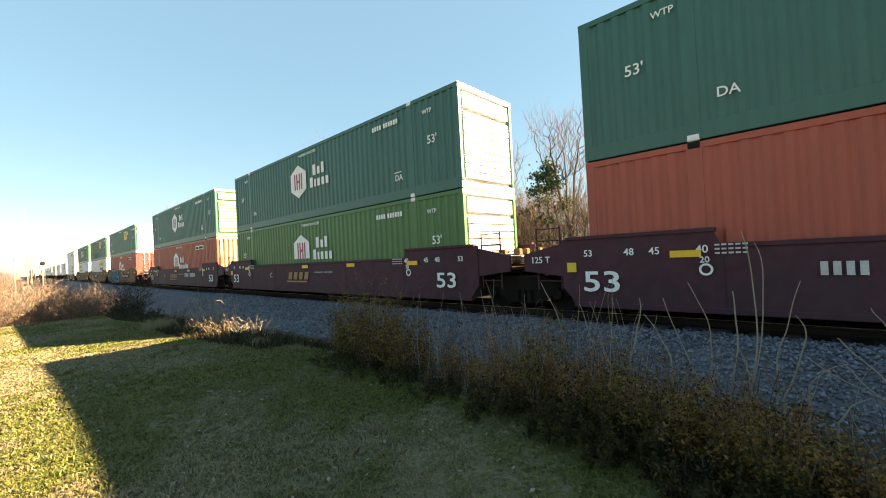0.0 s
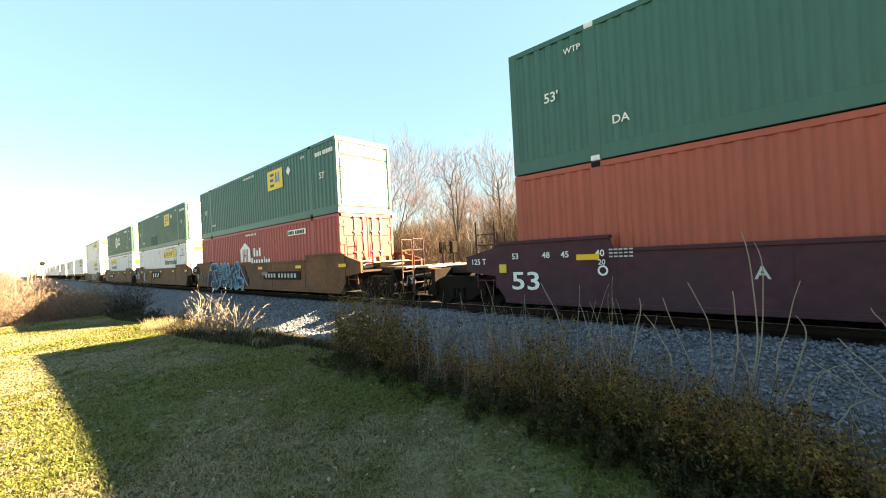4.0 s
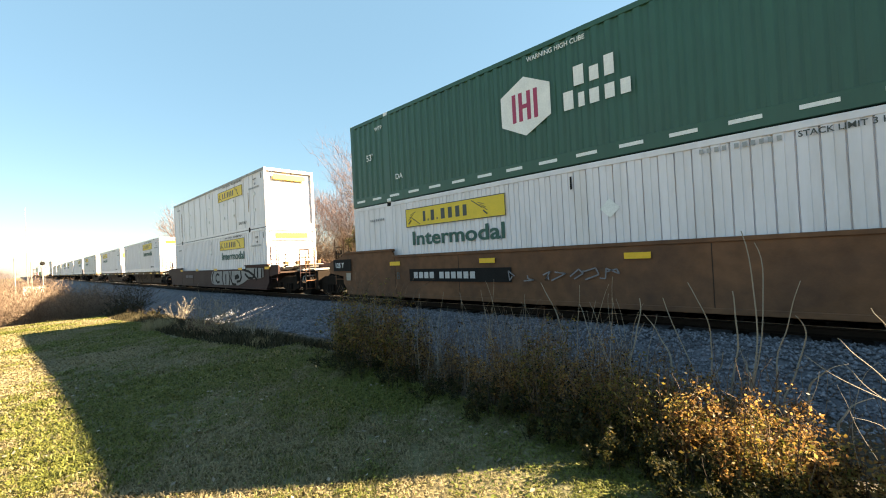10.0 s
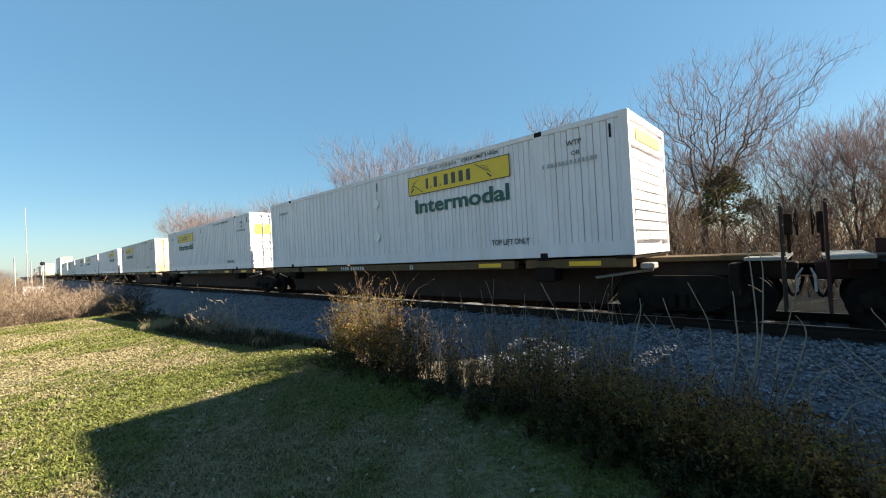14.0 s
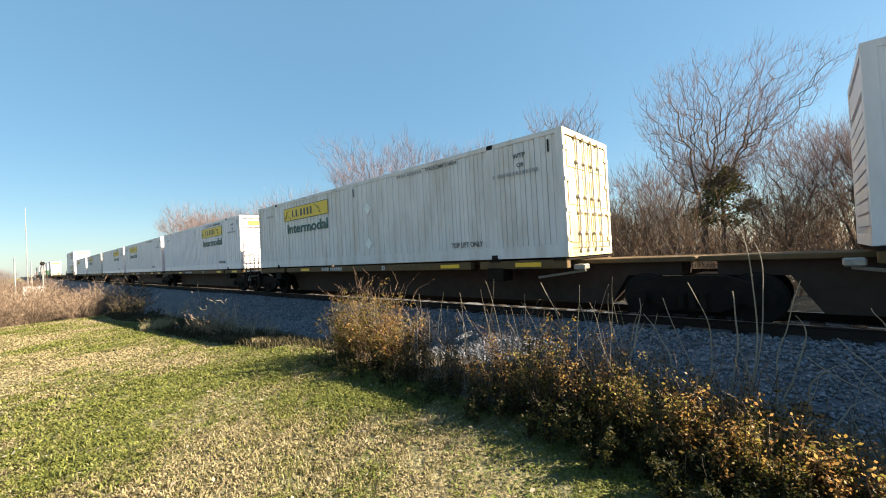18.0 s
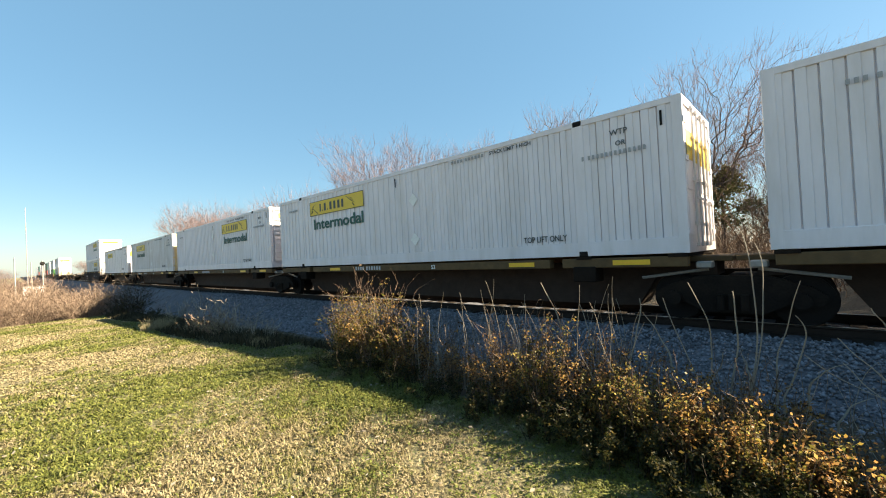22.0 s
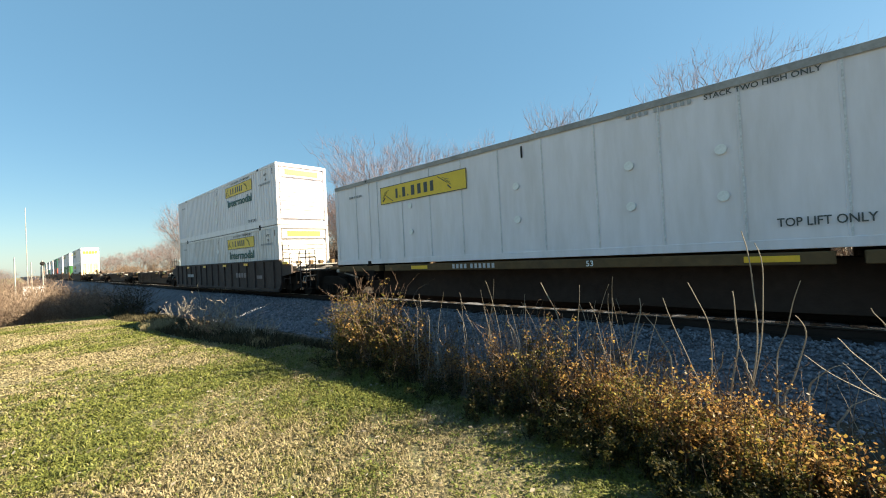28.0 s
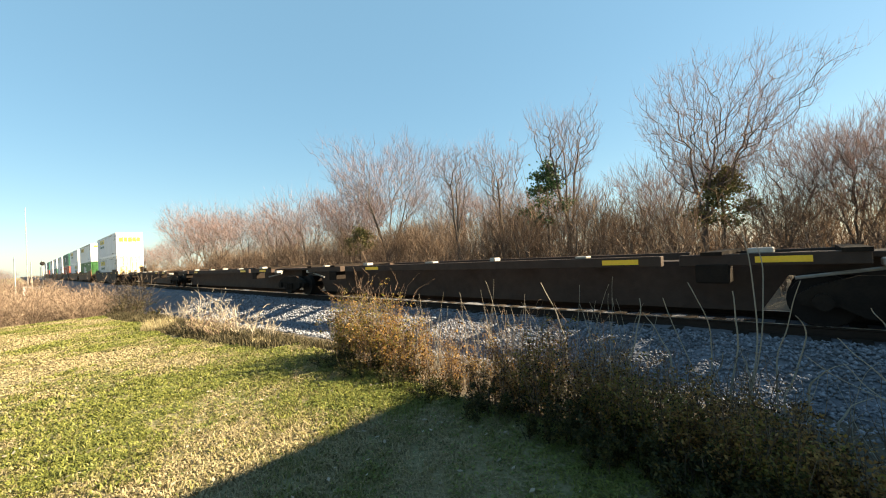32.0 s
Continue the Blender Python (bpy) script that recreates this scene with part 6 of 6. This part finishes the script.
def thicket():
    """Dense brown undergrowth and slim trunks that close the view under and behind the trees, one mesh of countless twigs."""
    n = 11500
    x = np.concatenate([rg.uniform(-75, 14, int(n * 0.72)), rg.uniform(-230, -75, n - int(n * 0.72))])
    y = 6.2 + 16.0 * rg.uniform(0, 1, n) ** 1.2
    lump = 0.75 + 0.35 * np.sin(x * 0.9 + 2 * np.sin(y)) * np.sin(y * 0.7 + x * 0.21)
    tall = rg.uniform(0, 1, n) ** 2
    h = (1.9 + 2.3 * tall) * lump * np.clip(0.3 + (y - 6.2) * 0.16, 0.3, 1.15) * np.where(x < -34, 0.85, 1.0)
    z = np.full(n, -0.2)
    seg = []
    p = np.stack([x, y, z], 1)
    d = np.stack([rg.normal(0, 0.16, n), rg.normal(0, 0.16, n), np.ones(n)], 1)
    for k in range(4):
        q = p + d * (h / 4)[:, None]
        r = (0.016 + 0.014 * tall) * (1 - 0.2 * k)
        seg.append(np.concatenate([p, q, r[:, None], (r * 0.8)[:, None]], 1))
        for _ in range(3 if k else 1):
            t = rg.uniform(0.1, 1.0, n)[:, None]
            b = p * (1 - t) + q * t
            side = np.stack([rg.normal(0, 0.5, n), rg.normal(0, 0.5, n), rg.uniform(0.25, 0.9, n)], 1)
            e = b + side * (h * rg.uniform(0.1, 0.24, n))[:, None]
            w = np.full((n, 1), 0.011)
            seg.append(np.concatenate([b, e, w, w * 0.5], 1))
        d = d + np.stack([rg.normal(0, 0.22, n), rg.normal(0, 0.22, n), np.zeros(n)], 1)
        p = q
    # slim young trunks of the wood behind, with their side twigs
    n = 4000
    x, y = rg.uniform(-85, 22, n), rg.uniform(16.5, 27.0, n)
    h = rg.uniform(3.6, 6.4, n) * (0.85 + 0.2 * np.sin(x * 0.45 + 1.5 * np.sin(x * 0.13))) * np.where(x > -9, 0.8, 1.0)
    p, d = np.stack([x, y, np.full(n, -0.2)], 1), np.stack([rg.normal(0, 0.09, n), rg.normal(0, 0.09, n), np.ones(n)], 1)
    for k in range(5):
        q = p + d * (h / 5)[:, None]
        r = np.full(n, 0.022 - 0.0035 * k)
        seg.append(np.concatenate([p, q, r[:, None], (r * 0.85)[:, None]], 1))
        for _ in range(4):
            t = rg.uniform(0, 1, n)[:, None]
            b = p * (1 - t) + q * t
            e = b + np.stack([rg.normal(0, 0.45, n), rg.normal(0, 0.45, n), rg.uniform(0.3, 1.0, n)], 1) * (h * rg.uniform(0.08, 0.17, n))[:, None]
            w = np.full((n, 1), 0.009)
            seg.append(np.concatenate([b, e, w, w * 0.5], 1))
        d = d + np.stack([rg.normal(0, 0.1, n), rg.normal(0, 0.1, n), np.zeros(n)], 1)
        p = q
    me = ribbons_mesh("thicket", np.concatenate(seg), M_BRUSH)
    tagged(new("thicket", me), "dense brown leafless undergrowth beyond the track", "undergrowth", kind="stuff")


thicket()


def pine(x, y, h, needles, label):
    rnd = random.Random(3)
    root = thing("pine_tree", label, "tree")
    z0 = ground_z(x, y)
    part("trunk", tubes_mesh("trunk", [(0, 0, -0.2, 0.05, 0, h * 0.6, 0.1, 0.06), (0.05, 0, h * 0.6, 0, 0, h, 0.06, 0.02)], M_BARK, 7), None, root)
    seg, pts = [], []
    for i in range(26):
        z = h * rnd.uniform(0.42, 0.98)
        a, r = rnd.uniform(0, 6.283), (1.15 - z / h) * 2.2 * rnd.uniform(0.5, 1.1)
        e = (r * math.cos(a), r * math.sin(a), z + 0.3 * r)
        seg.append((0, 0, z, *e, 0.03, 0.012))
        c = np.array(e) + rg.normal(size=(110, 3)) * np.array([0.26, 0.26, 0.16])
        pts.append(c)
    tagged(part("branchwork", tubes_mesh("branchwork", seg, M_BARK, 4), None, root), kind="stuff")
    leaf_cloud("foliage", np.concatenate(pts), 0.085, needles, root, "tufts of needles")
    root.matrix_basis = pose(x, y, z0)


pine(-11.6, 13.6, 6.7, M_PINE, "small dark green pine among bare trees")
pine(-3.2, 15.5, 5.0, M_OLIVE, "dull olive evergreen behind a bare tree")
pine(-30.0, 13.0, 4.2, M_OLIVE, "dull olive evergreen in the thicket")


def shrub(x, y, z0, r, h, leaves, material, seed, label, leaf=0.017, twiggy=1.0, name="shrub", low=0.0, stem=None, fine=False, upright=False):
    """A leafy winter shrub: many wiry stems with small leaves in bunches along them."""
    rnd = random.Random(seed)
    out = ([], [], [])
    opts = dict(STYLES["upright" if upright else "brush"])
    opts["thin"] = 0.006 if fine else 0.0024
    for i in range(int(22 * twiggy)):
        a, q = rnd.uniform(0, 6.283), r * math.sqrt(rnd.random())
        tilt = rnd.uniform(0.1, 0.6) if fine else rnd.uniform(0.03, 0.36)
        grow(rnd, (q * 0.7 * math.cos(a), q * 0.7 * math.sin(a), -0.05), (math.cos(a) * tilt, math.sin(a) * tilt, 1), h * rnd.uniform(0.5, 1.05), 0.007, 0, out, opts)
    seg = np.concatenate([np.array(o) for o in out if o])
    root = thing(name, label, "shrub", "shrubs beside the track bed")
    tagged(part("branchwork", ribbons_mesh("branchwork", seg, stem or M_STEM) if fine else tubes_mesh("branchwork", seg, stem or M_STEM, 3), None, root, "wiry stems"), kind="stuff")
    # bunches of leaves near the stems, thinning towards the tips
    bunch = 9 if upright else 1
    pick = np.repeat(rg.integers(0, len(seg), leaves // bunch), bunch)
    t = np.repeat(rg.uniform(0, 1, leaves // bunch), bunch)[:, None]
    pts = seg[pick, :3] * (1 - t) + seg[pick, 3:6] * t + rg.normal(size=(len(pick), 3)) * (0.03 if upright else 0.022)
    top = np.repeat(rg.uniform(0.42, 0.95, leaves // bunch), bunch)
    pts = pts[(pts[:, 2] > low) & (pts[:, 2] < h * top)]
    leaf_cloud("foliage", pts, leaf, material, root, "")
    root.matrix_basis = pose(x, y, z0)
    return root


def shrub_row():
    lab = "wild shrub with small yellow-brown autumn leaves"
    rust = "wild shrub with sparse rust-brown autumn leaves"
    rows = [(-6.15, -4.35, 0.26, 0.8, 1600, M_LEAF), (-5.75, -4.4, 0.32, 1.12, 4200, M_LEAF), (-5.3, -4.45, 0.32, 1.32, 5200, M_LEAF), (-4.92, -4.5, 0.28, 1.1, 3600, M_LEAF_RUST), (-4.5, -4.5, 0.26, 0.92, 2800, M_LEAF), (-4.1, -4.5, 0.22, 0.88, 1700, M_LEAF_RUST), (-3.5, -4.5, 0.16, 0.7, 500, M_LEAF_RUST),
            (-2.8, -4.6, 0.22, 0.72, 1800, M_LEAF_RUST), (-2.38, -4.62, 0.24, 0.92, 3400, M_LEAF_RUST), (-2.08, -4.66, 0.2, 1.0, 3400, M_LEAF), (-1.55, -4.7, 0.22, 0.84, 3600, M_LEAF_RUST), (-1.25, -4.78, 0.24, 0.74, 4200, M_LEAF), (-0.93, -4.88, 0.26, 0.66, 4800, M_LEAF),
            (-0.58, -4.95, 0.28, 0.62, 5200, M_LEAF_RUST), (-0.22, -4.98, 0.28, 0.56, 5600, M_LEAF), (0.13, -5.02, 0.28, 0.5, 5600, M_LEAF_RUST), (0.5, -5.08, 0.3, 0.45, 4800, M_LEAF), (0.95, -5.15, 0.36, 0.42, 4000, M_LEAF)]
    back = [(-3.7, -4.1, 0.28, 0.7, 1200), (-2.6, -4.1, 0.3, 0.8, 2400), (-2.05, -4.12, 0.3, 0.92, 3000), (-1.6, -4.2, 0.3, 0.86, 3000), (-1.15, -4.2, 0.32, 0.8, 3200), (-0.7, -4.25, 0.32, 0.74, 3200), (-0.3, -4.4, 0.3, 0.64, 3000)]
    for i, (x, y, r, h, n, m) in enumerate(rows):
        near = x > -3.2
        shrub(x, y, ground_z(x, y) - 0.02, r, h * 1.12, int(n * 1.1), m, 50 + i, rust if m == M_LEAF_RUST else lab, leaf=0.0125 if near else 0.0165, twiggy=1.3, stem=M_BRUSH, upright=True)
    for i, (x, y, r, h, n) in enumerate(back):
        shrub(x, y, ground_z(x, y) - 0.02, r, h * 1.12, n, M_LEAF_RUST, 150 + i, rust, leaf=0.013, twiggy=1.1, stem=M_BRUSH, upright=True)
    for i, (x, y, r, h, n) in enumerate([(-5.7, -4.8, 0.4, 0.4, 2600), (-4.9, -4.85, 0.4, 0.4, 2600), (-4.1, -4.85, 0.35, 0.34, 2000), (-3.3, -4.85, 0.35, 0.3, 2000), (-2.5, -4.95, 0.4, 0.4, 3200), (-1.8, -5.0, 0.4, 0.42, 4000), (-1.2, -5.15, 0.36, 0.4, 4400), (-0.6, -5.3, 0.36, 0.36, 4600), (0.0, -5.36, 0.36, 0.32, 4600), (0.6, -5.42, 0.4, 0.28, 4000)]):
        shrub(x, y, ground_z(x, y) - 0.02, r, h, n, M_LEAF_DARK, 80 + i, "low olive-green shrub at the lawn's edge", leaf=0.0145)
    # leafless twigs standing behind and between the leafy ones
    for i, (x, y, h) in enumerate(((-1.5, -3.45, 0.95), (-0.8, -3.4, 0.9), (-0.1, -3.5, 0.85), (0.6, -3.4, 0.85), (1.3, -3.45, 0.8), (-4.5, -3.75, 1.2), (-3.9, -3.7, 1.05), (-3.3, -3.7, 1.15), (-2.7, -3.7, 1.3), (-2.1, -3.65, 1.15), (-5.2, -3.7, 1.15), (-6.1, -3.65, 1.25))):
        shrub(x, y, ground_z(x, y), 0.4, h, 260, M_STALK, 90 + i, "thin leafless shrub of grey twigs", leaf=0.01, twiggy=0.8, stem=M_TAN, upright=True)
    # dry weeds in the ditch further along
    for i, (x, y, h) in enumerate([(-12.2, -4.1, 1.0), (-14.8, -4.0, 1.25), (-10.9, -4.2, 0.6), (-19, -3.9, 0.8), (-9.8, -4.3, 0.45)]):
        shrub(x, y, ground_z(x, y), 0.4, h, 260, M_STALK, 110 + i, "pale dead weed clump in the ditch", twiggy=1.3, stem=M_STALK, fine=True)
    for i, (x, y, h) in enumerate([(-11.4, -4.7, 0.5), (-12.4, -4.7, 0.6), (-13.3, -4.7, 0.5)]):
        shrub(x, y, ground_z(x, y), 0.35, h, 500, M_STRAW, 140 + i, "straw-coloured dead weed tuft beside the ditch", leaf=0.02, twiggy=1.8, fine=True, stem=M_TAN)
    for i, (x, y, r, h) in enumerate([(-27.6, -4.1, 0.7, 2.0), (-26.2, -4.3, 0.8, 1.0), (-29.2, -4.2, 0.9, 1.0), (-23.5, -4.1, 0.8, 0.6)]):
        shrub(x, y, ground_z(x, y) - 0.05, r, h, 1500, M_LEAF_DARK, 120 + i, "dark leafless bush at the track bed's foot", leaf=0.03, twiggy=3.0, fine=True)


shrub_row()


def stalk(base, bend, tip, y=-3.7, r=0.007, seed=0):
    """One long dead stalk through base, bend and tip, each (x, z), set into the ground."""
    n, seg = 12, []
    b1 = (2 * bend[0] - (base[0] + tip[0]) / 2, 2 * bend[1] - (base[1] + tip[1]) / 2)
    for i in range(n + 1):
        a = i / n
        k0, k1, k2 = (1 - a) ** 2, 2 * a * (1 - a), a * a
        seg.append((k0 * base[0] + k1 * b1[0] + k2 * tip[0] + 0.006 * math.sin(11 * a + seed), y + 0.05 * (math.sin(2.5 * a + seed) - math.sin(seed)), k0 * base[1] + k1 * b1[1] + k2 * tip[1], r * (1 - 0.5 * a)))
    zg = ground_z(base[0], y) - 0.03
    if base[1] > zg + 0.03:
        dx = (base[0] - bend[0]) * 0.25
        seg = [(base[0] + dx, seg[0][1], zg, r * 1.1), ((base[0] + dx * 0.4), seg[0][1], (zg + base[1]) / 2, r * 1.05)] + seg
    s = Shape()
    chain_shape(s, seg, 5)
    return tagged(new("dry_stalk", s.mesh("dry_stalk", M_STALK)), "tall bent dry weed stalk, pale grey-brown", "stalk", "dry stalks among the shrubs")


def stalks():
    rows = [(-1.08, 0.34, -1.18, 0.53, -1.31, 0.75),
            (-0.77, 0.07, -0.91, 0.3, -1.1, 0.93),
            (-0.75, 0.28, -0.74, 0.69, -0.88, 1.09),
            (-0.61, 0.08, -0.53, 0.58, -0.55, 1.01),
            (-0.49, -0.02, -0.39, 0.79, -0.47, 1.54),
            (-0.48, 0.01, -0.34, 0.89, -0.38, 1.43),
            (-0.46, 0.23, -0.48, 0.31, -0.51, 0.42),
            (-0.24, 0.13, -0.09, 0.58, -0.13, 0.82),
            (-0.28, 0.41, -0.21, 0.66, -0.09, 1.11),
            (0.43, 0.21, 0.19, 0.3, -0.1, 0.51),
            (0.43, 0.27, 0.24, 0.49, 0.1, 0.65),
            (0.42, 0.13, 0.26, 0.28, 0.13, 0.44),
            (0.08, -0.02, 0.17, 0.12, 0.29, 0.2),
            (-0.79, 0.17, -0.7, 0.26, -0.64, 0.45),
            (0.45, 0.6, 0.36, 0.77, 0.29, 0.91),
            (-2.18, 0.4, -2.27, 0.76, -2.42, 1.07),
            (-3.88, -0.68, -3.92, -0.28, -3.8, -0.1),
            (-1.8, 0.19, -1.88, 0.44, -2.02, 0.81),
            (-1.5, 0.18, -1.39, 0.58, -1.36, 0.9),
            (-3.18, -0.01, -3.27, 0.25, -3.37, 0.49),
            (0.41, -0.1, 0.31, 0.02, 0.16, 0.07),
            (-0.09, 0.17, -0.01, 0.36, 0.15, 0.48)]
    for i, (a, b, c, d, e, f) in enumerate(rows):
        stalk((a, b), (c, d), (e, f), -3.9, 0.0095 - 0.0012 * (i % 3), i)
    rnd = random.Random(77)
    for i in range(130):
        x = rnd.choice((rnd.uniform(-3.2, -1.3), rnd.uniform(-5.9, -4.9), rnd.uniform(-4.3, -3.7), rnd.uniform(-3.0, -1.2), rnd.uniform(-5.6, 0.6)))
        y = rnd.uniform(-4.7, -3.7)
        z = ground_z(x, y)
        h, d, bow = rnd.uniform(0.6, 1.25) * (1.0 if x < -3.5 or x > -1.2 else 1.15), rnd.uniform(-0.25, 0.25), rnd.uniform(-0.1, 0.1)
        stalk((x, z), (x + d * 0.4 + bow, z + h * 0.6), (x + d, z + h), y, 0.0034, 100 + i)


stalks()


def tussock(x, y, h, r, n, label, material=None):
    a, q = rg.uniform(0, 2 * np.pi, n), r * np.sqrt(rg.uniform(0, 1, n))
    px, py = x + q * np.cos(a), y + q * np.sin(a)
    z = np.array([ground_z(u, v) for u, v in zip(px, py)])
    blades("grass_tussock", px, py, z, h * rg.uniform(0.5, 1.1, n), np.full(n, 0.006), rg.uniform(0.1, 0.7, n), material or M_STRAW, label)


tussock(-15.6, -5.2, 0.3, 0.45, 420, "straw-coloured grass tussock at the lawn's edge")
tussock(-16.4, -5.0, 0.4, 0.5, 380, "straw-coloured grass tussock at the lawn's edge")
tussock(-8.7, -4.75, 0.22, 0.2, 160, "small tuft of straw grass")


def ditch_weeds():
    n = 20000
    x, y = rg.uniform(-27, -7.2, n), rg.uniform(-5.35, -2.6, n)
    keep = y > np.where(x < -8.0, -5.3, -4.65) + 0.25 * np.sin(x * 0.6)
    x, y = x[keep], y[keep]
    n = len(x)
    z = np.array([ground_z(a, b) if b < -2.75 else ballast_z(a, b) for a, b in zip(x, y)])
    h = rg.uniform(0.1, 0.3, n) * np.clip(1.3 - np.abs(y + 4.4) * 0.7, 0.15, 1) * (1 + 0.5 * field(x, y, 1.1))
    blades("ditch_weeds", x, y, z, h, np.full(n, 0.011), rg.uniform(0.2, 1.2, n), M_DITCH, "low dark withered weeds in the ditch")


ditch_weeds()


def brush_field():
    rnd = random.Random(12)
    base = [shrub(0, 0, 0, 1.1, 2.3, 700, M_STALK, 130 + i, "tangled tan winter brush beyond the lawn", leaf=0.02, twiggy=5.5, name="brush_clump", stem=M_TAN, fine=True) for i in range(3)]
    spots = [(-30.5, -5.4, 0.8), (-28.5, -6.0, 0.75), (-29.5, -8.0, 0.8), (-28.5, -9.6, 0.8), (-31, -7.0, 0.9), (-31.5, -9.5, 0.9), (-33, -5.6, 0.95), (-34, -8.5, 1.0), (-36, -6.4, 1.05), (-37, -10.5, 1.0), (-40, -7.5, 1.1), (-41, -5.0, 0.95), (-44, -9.0, 1.1), (-47, -6.0, 1.0), (-50, -10, 1.15), (-53, -7, 1.1), (-58, -9, 1.15), (-62, -6, 1.1), (-68, -11, 1.2), (-30, -11.5, 0.8), (-33.5, -12.5, 0.9), (-75, -8, 1.2), (-84, -6.5, 1.2), (-95, -10, 1.3)]
    for i, (x, y, s) in enumerate(spots):
        m = pose(x, y, ground_z(x, y) - 0.03, 0, 0, rnd.uniform(0, 360))
        o = base[i] if i < 3 else copy_thing(base[i % 3], m)
        o.matrix_basis = m
        o.scale = (s * rnd.uniform(0.85, 1.2), s * 1.1, s * rnd.uniform(0.65, 1.25))


brush_field()


# ---- ballast stones ----
def stones():
    n1, n2 = 15000, 9000
    x = np.concatenate([rg.uniform(-9, 1.6, n1), rg.uniform(-26, -9, n2)])
    y = np.concatenate([rg.uniform(-2.6, 0.1, n1), rg.uniform(-2.6, 0.1, n2)])
    z = np.array([ballast_z(a, b) for a, b in zip(x, y)]) + rg.uniform(-0.012, 0.028, len(x))
    size = rg.uniform(0.02, 0.042, len(x)) * np.where(x < -9, 1.35, 1.0)
    octa = np.array([(1, 0, 0), (0, 1, 0), (-1, 0, 0), (0, -1, 0), (0, 0, 1), (0, 0, -1)], dtype=float)
    tri = np.array([(0, 1, 4), (1, 2, 4), (2, 3, 4), (3, 0, 4), (1, 0, 5), (2, 1, 5), (3, 2, 5), (0, 3, 5)])
    jit = octa[None] * rg.uniform(0.6, 1.3, (len(x), 6, 1)) + rg.normal(0, 0.16, (len(x), 6, 3))
    a = rg.uniform(0, 6.283, len(x))
    ca, sa = np.cos(a)[:, None], np.sin(a)[:, None]
    v = np.stack([jit[..., 0] * ca - jit[..., 1] * sa, jit[..., 0] * sa + jit[..., 1] * ca, jit[..., 2] * 0.75], -1) * size[:, None, None] + np.stack([x, y, z], 1)[:, None]
    f = (np.arange(len(x))[:, None, None] * 6 + tri[None]).reshape(-1, 3)
    tagged(new("ballast_stones", array_mesh("ballast_stones", v.reshape(-1, 3), f, M_STONE)), "loose angular grey ballast stones", "stones", kind="stuff")


stones()


# ---- lineside things in the distance ----
def signal_mast(x, y):
    root = thing("railway_signal", "black round railway signal on a grey mast", "signal")
    z = ground_z(x, y)
    part("mast", Shape().tube((0, 0, 0), (0, 0, 5.6), 0.07, k=8), M_TRIM, root)
    s = Shape()
    k = 20
    s.prism_x([(0.26 * math.cos(2 * math.pi * i / k), 5.2 + 0.26 * math.sin(2 * math.pi * i / k)) for i in range(k)], 0.1, 0.15)
    part("target_disc", s, M_DARK, root, "black round target")
    part("lamp_hood", Shape().tube((0.15, 0, 5.2), (0.5, 0, 5.18), 0.13, k=10), M_DARK, root)
    s = Shape()
    for yy in (-0.2, 0.2):
        s.tube((-0.15, yy, 0.2), (-0.15, yy, 4.8), 0.02)
    for i in range(14):
        s.tube((-0.15, -0.2, 0.4 + i * 0.32), (-0.15, 0.2, 0.4 + i * 0.32), 0.015, k=4)
    part("ladder", s, M_TRIM, root)
    part("base_block", Shape().box(-0.3, 0.3, -0.3, 0.3, -0.2, 0.15, 0.02), M_BALLAST, root)
    root.matrix_basis = pose(x, y, z)


def pole(x, y, h, r, label):
    ob = tubes_mesh("pole", [(x, y, ground_z(x, y) - 0.3, x, y, h * 0.5, r, r * 0.85), (x, y, h * 0.5, x, y, h, r * 0.85, r * 0.6)], M_TRIM, 8)
    tagged(new("utility_pole", ob), label, "pole")


def cabinet(x, y):
    root = thing("relay_cabinet", "pale metal lineside equipment cabinet", "cabinet")
    part("body", Shape().box(-0.7, 0.7, -0.9, 0.9, 0.2, 2.3, 0.03), PAINT["white"], root)
    part("roof", Shape().box(-0.78, 0.78, -0.98, 0.98, 2.3, 2.38, 0.02), M_TRIM, root)
    part("door", Shape().box(0.7, 0.73, -0.6, 0.6, 0.35, 2.15), PAINT["white_old"], root)
    part("plinth", Shape().box(-0.75, 0.75, -0.95, 0.95, -0.3, 0.2), M_BALLAST, root)
    root.matrix_basis = pose(x, y, ground_z(x, y))


signal_mast(-75.0, -5.9)
pole(-75.0, -7.3, 10.4, 0.05, "slender grey metal pole beyond the brush")
pole(-60.0, -8.4, 3.4, 0.08, "short grey post beyond the brush")
pole(-66.0, -7.1, 3.0, 0.08, "short grey post beyond the brush")
cabinet(-70.0, -6.9)


def motions():
    for ob, x, z in MOVERS:
        walk(ob, [(t, pose(x + run_of(t), TRACK_Y, z)) for t in (0.0, 4.0, 8.0, 12.0, 16.0, 20.0, 24.0, 28.0, 32.0)])


motions()
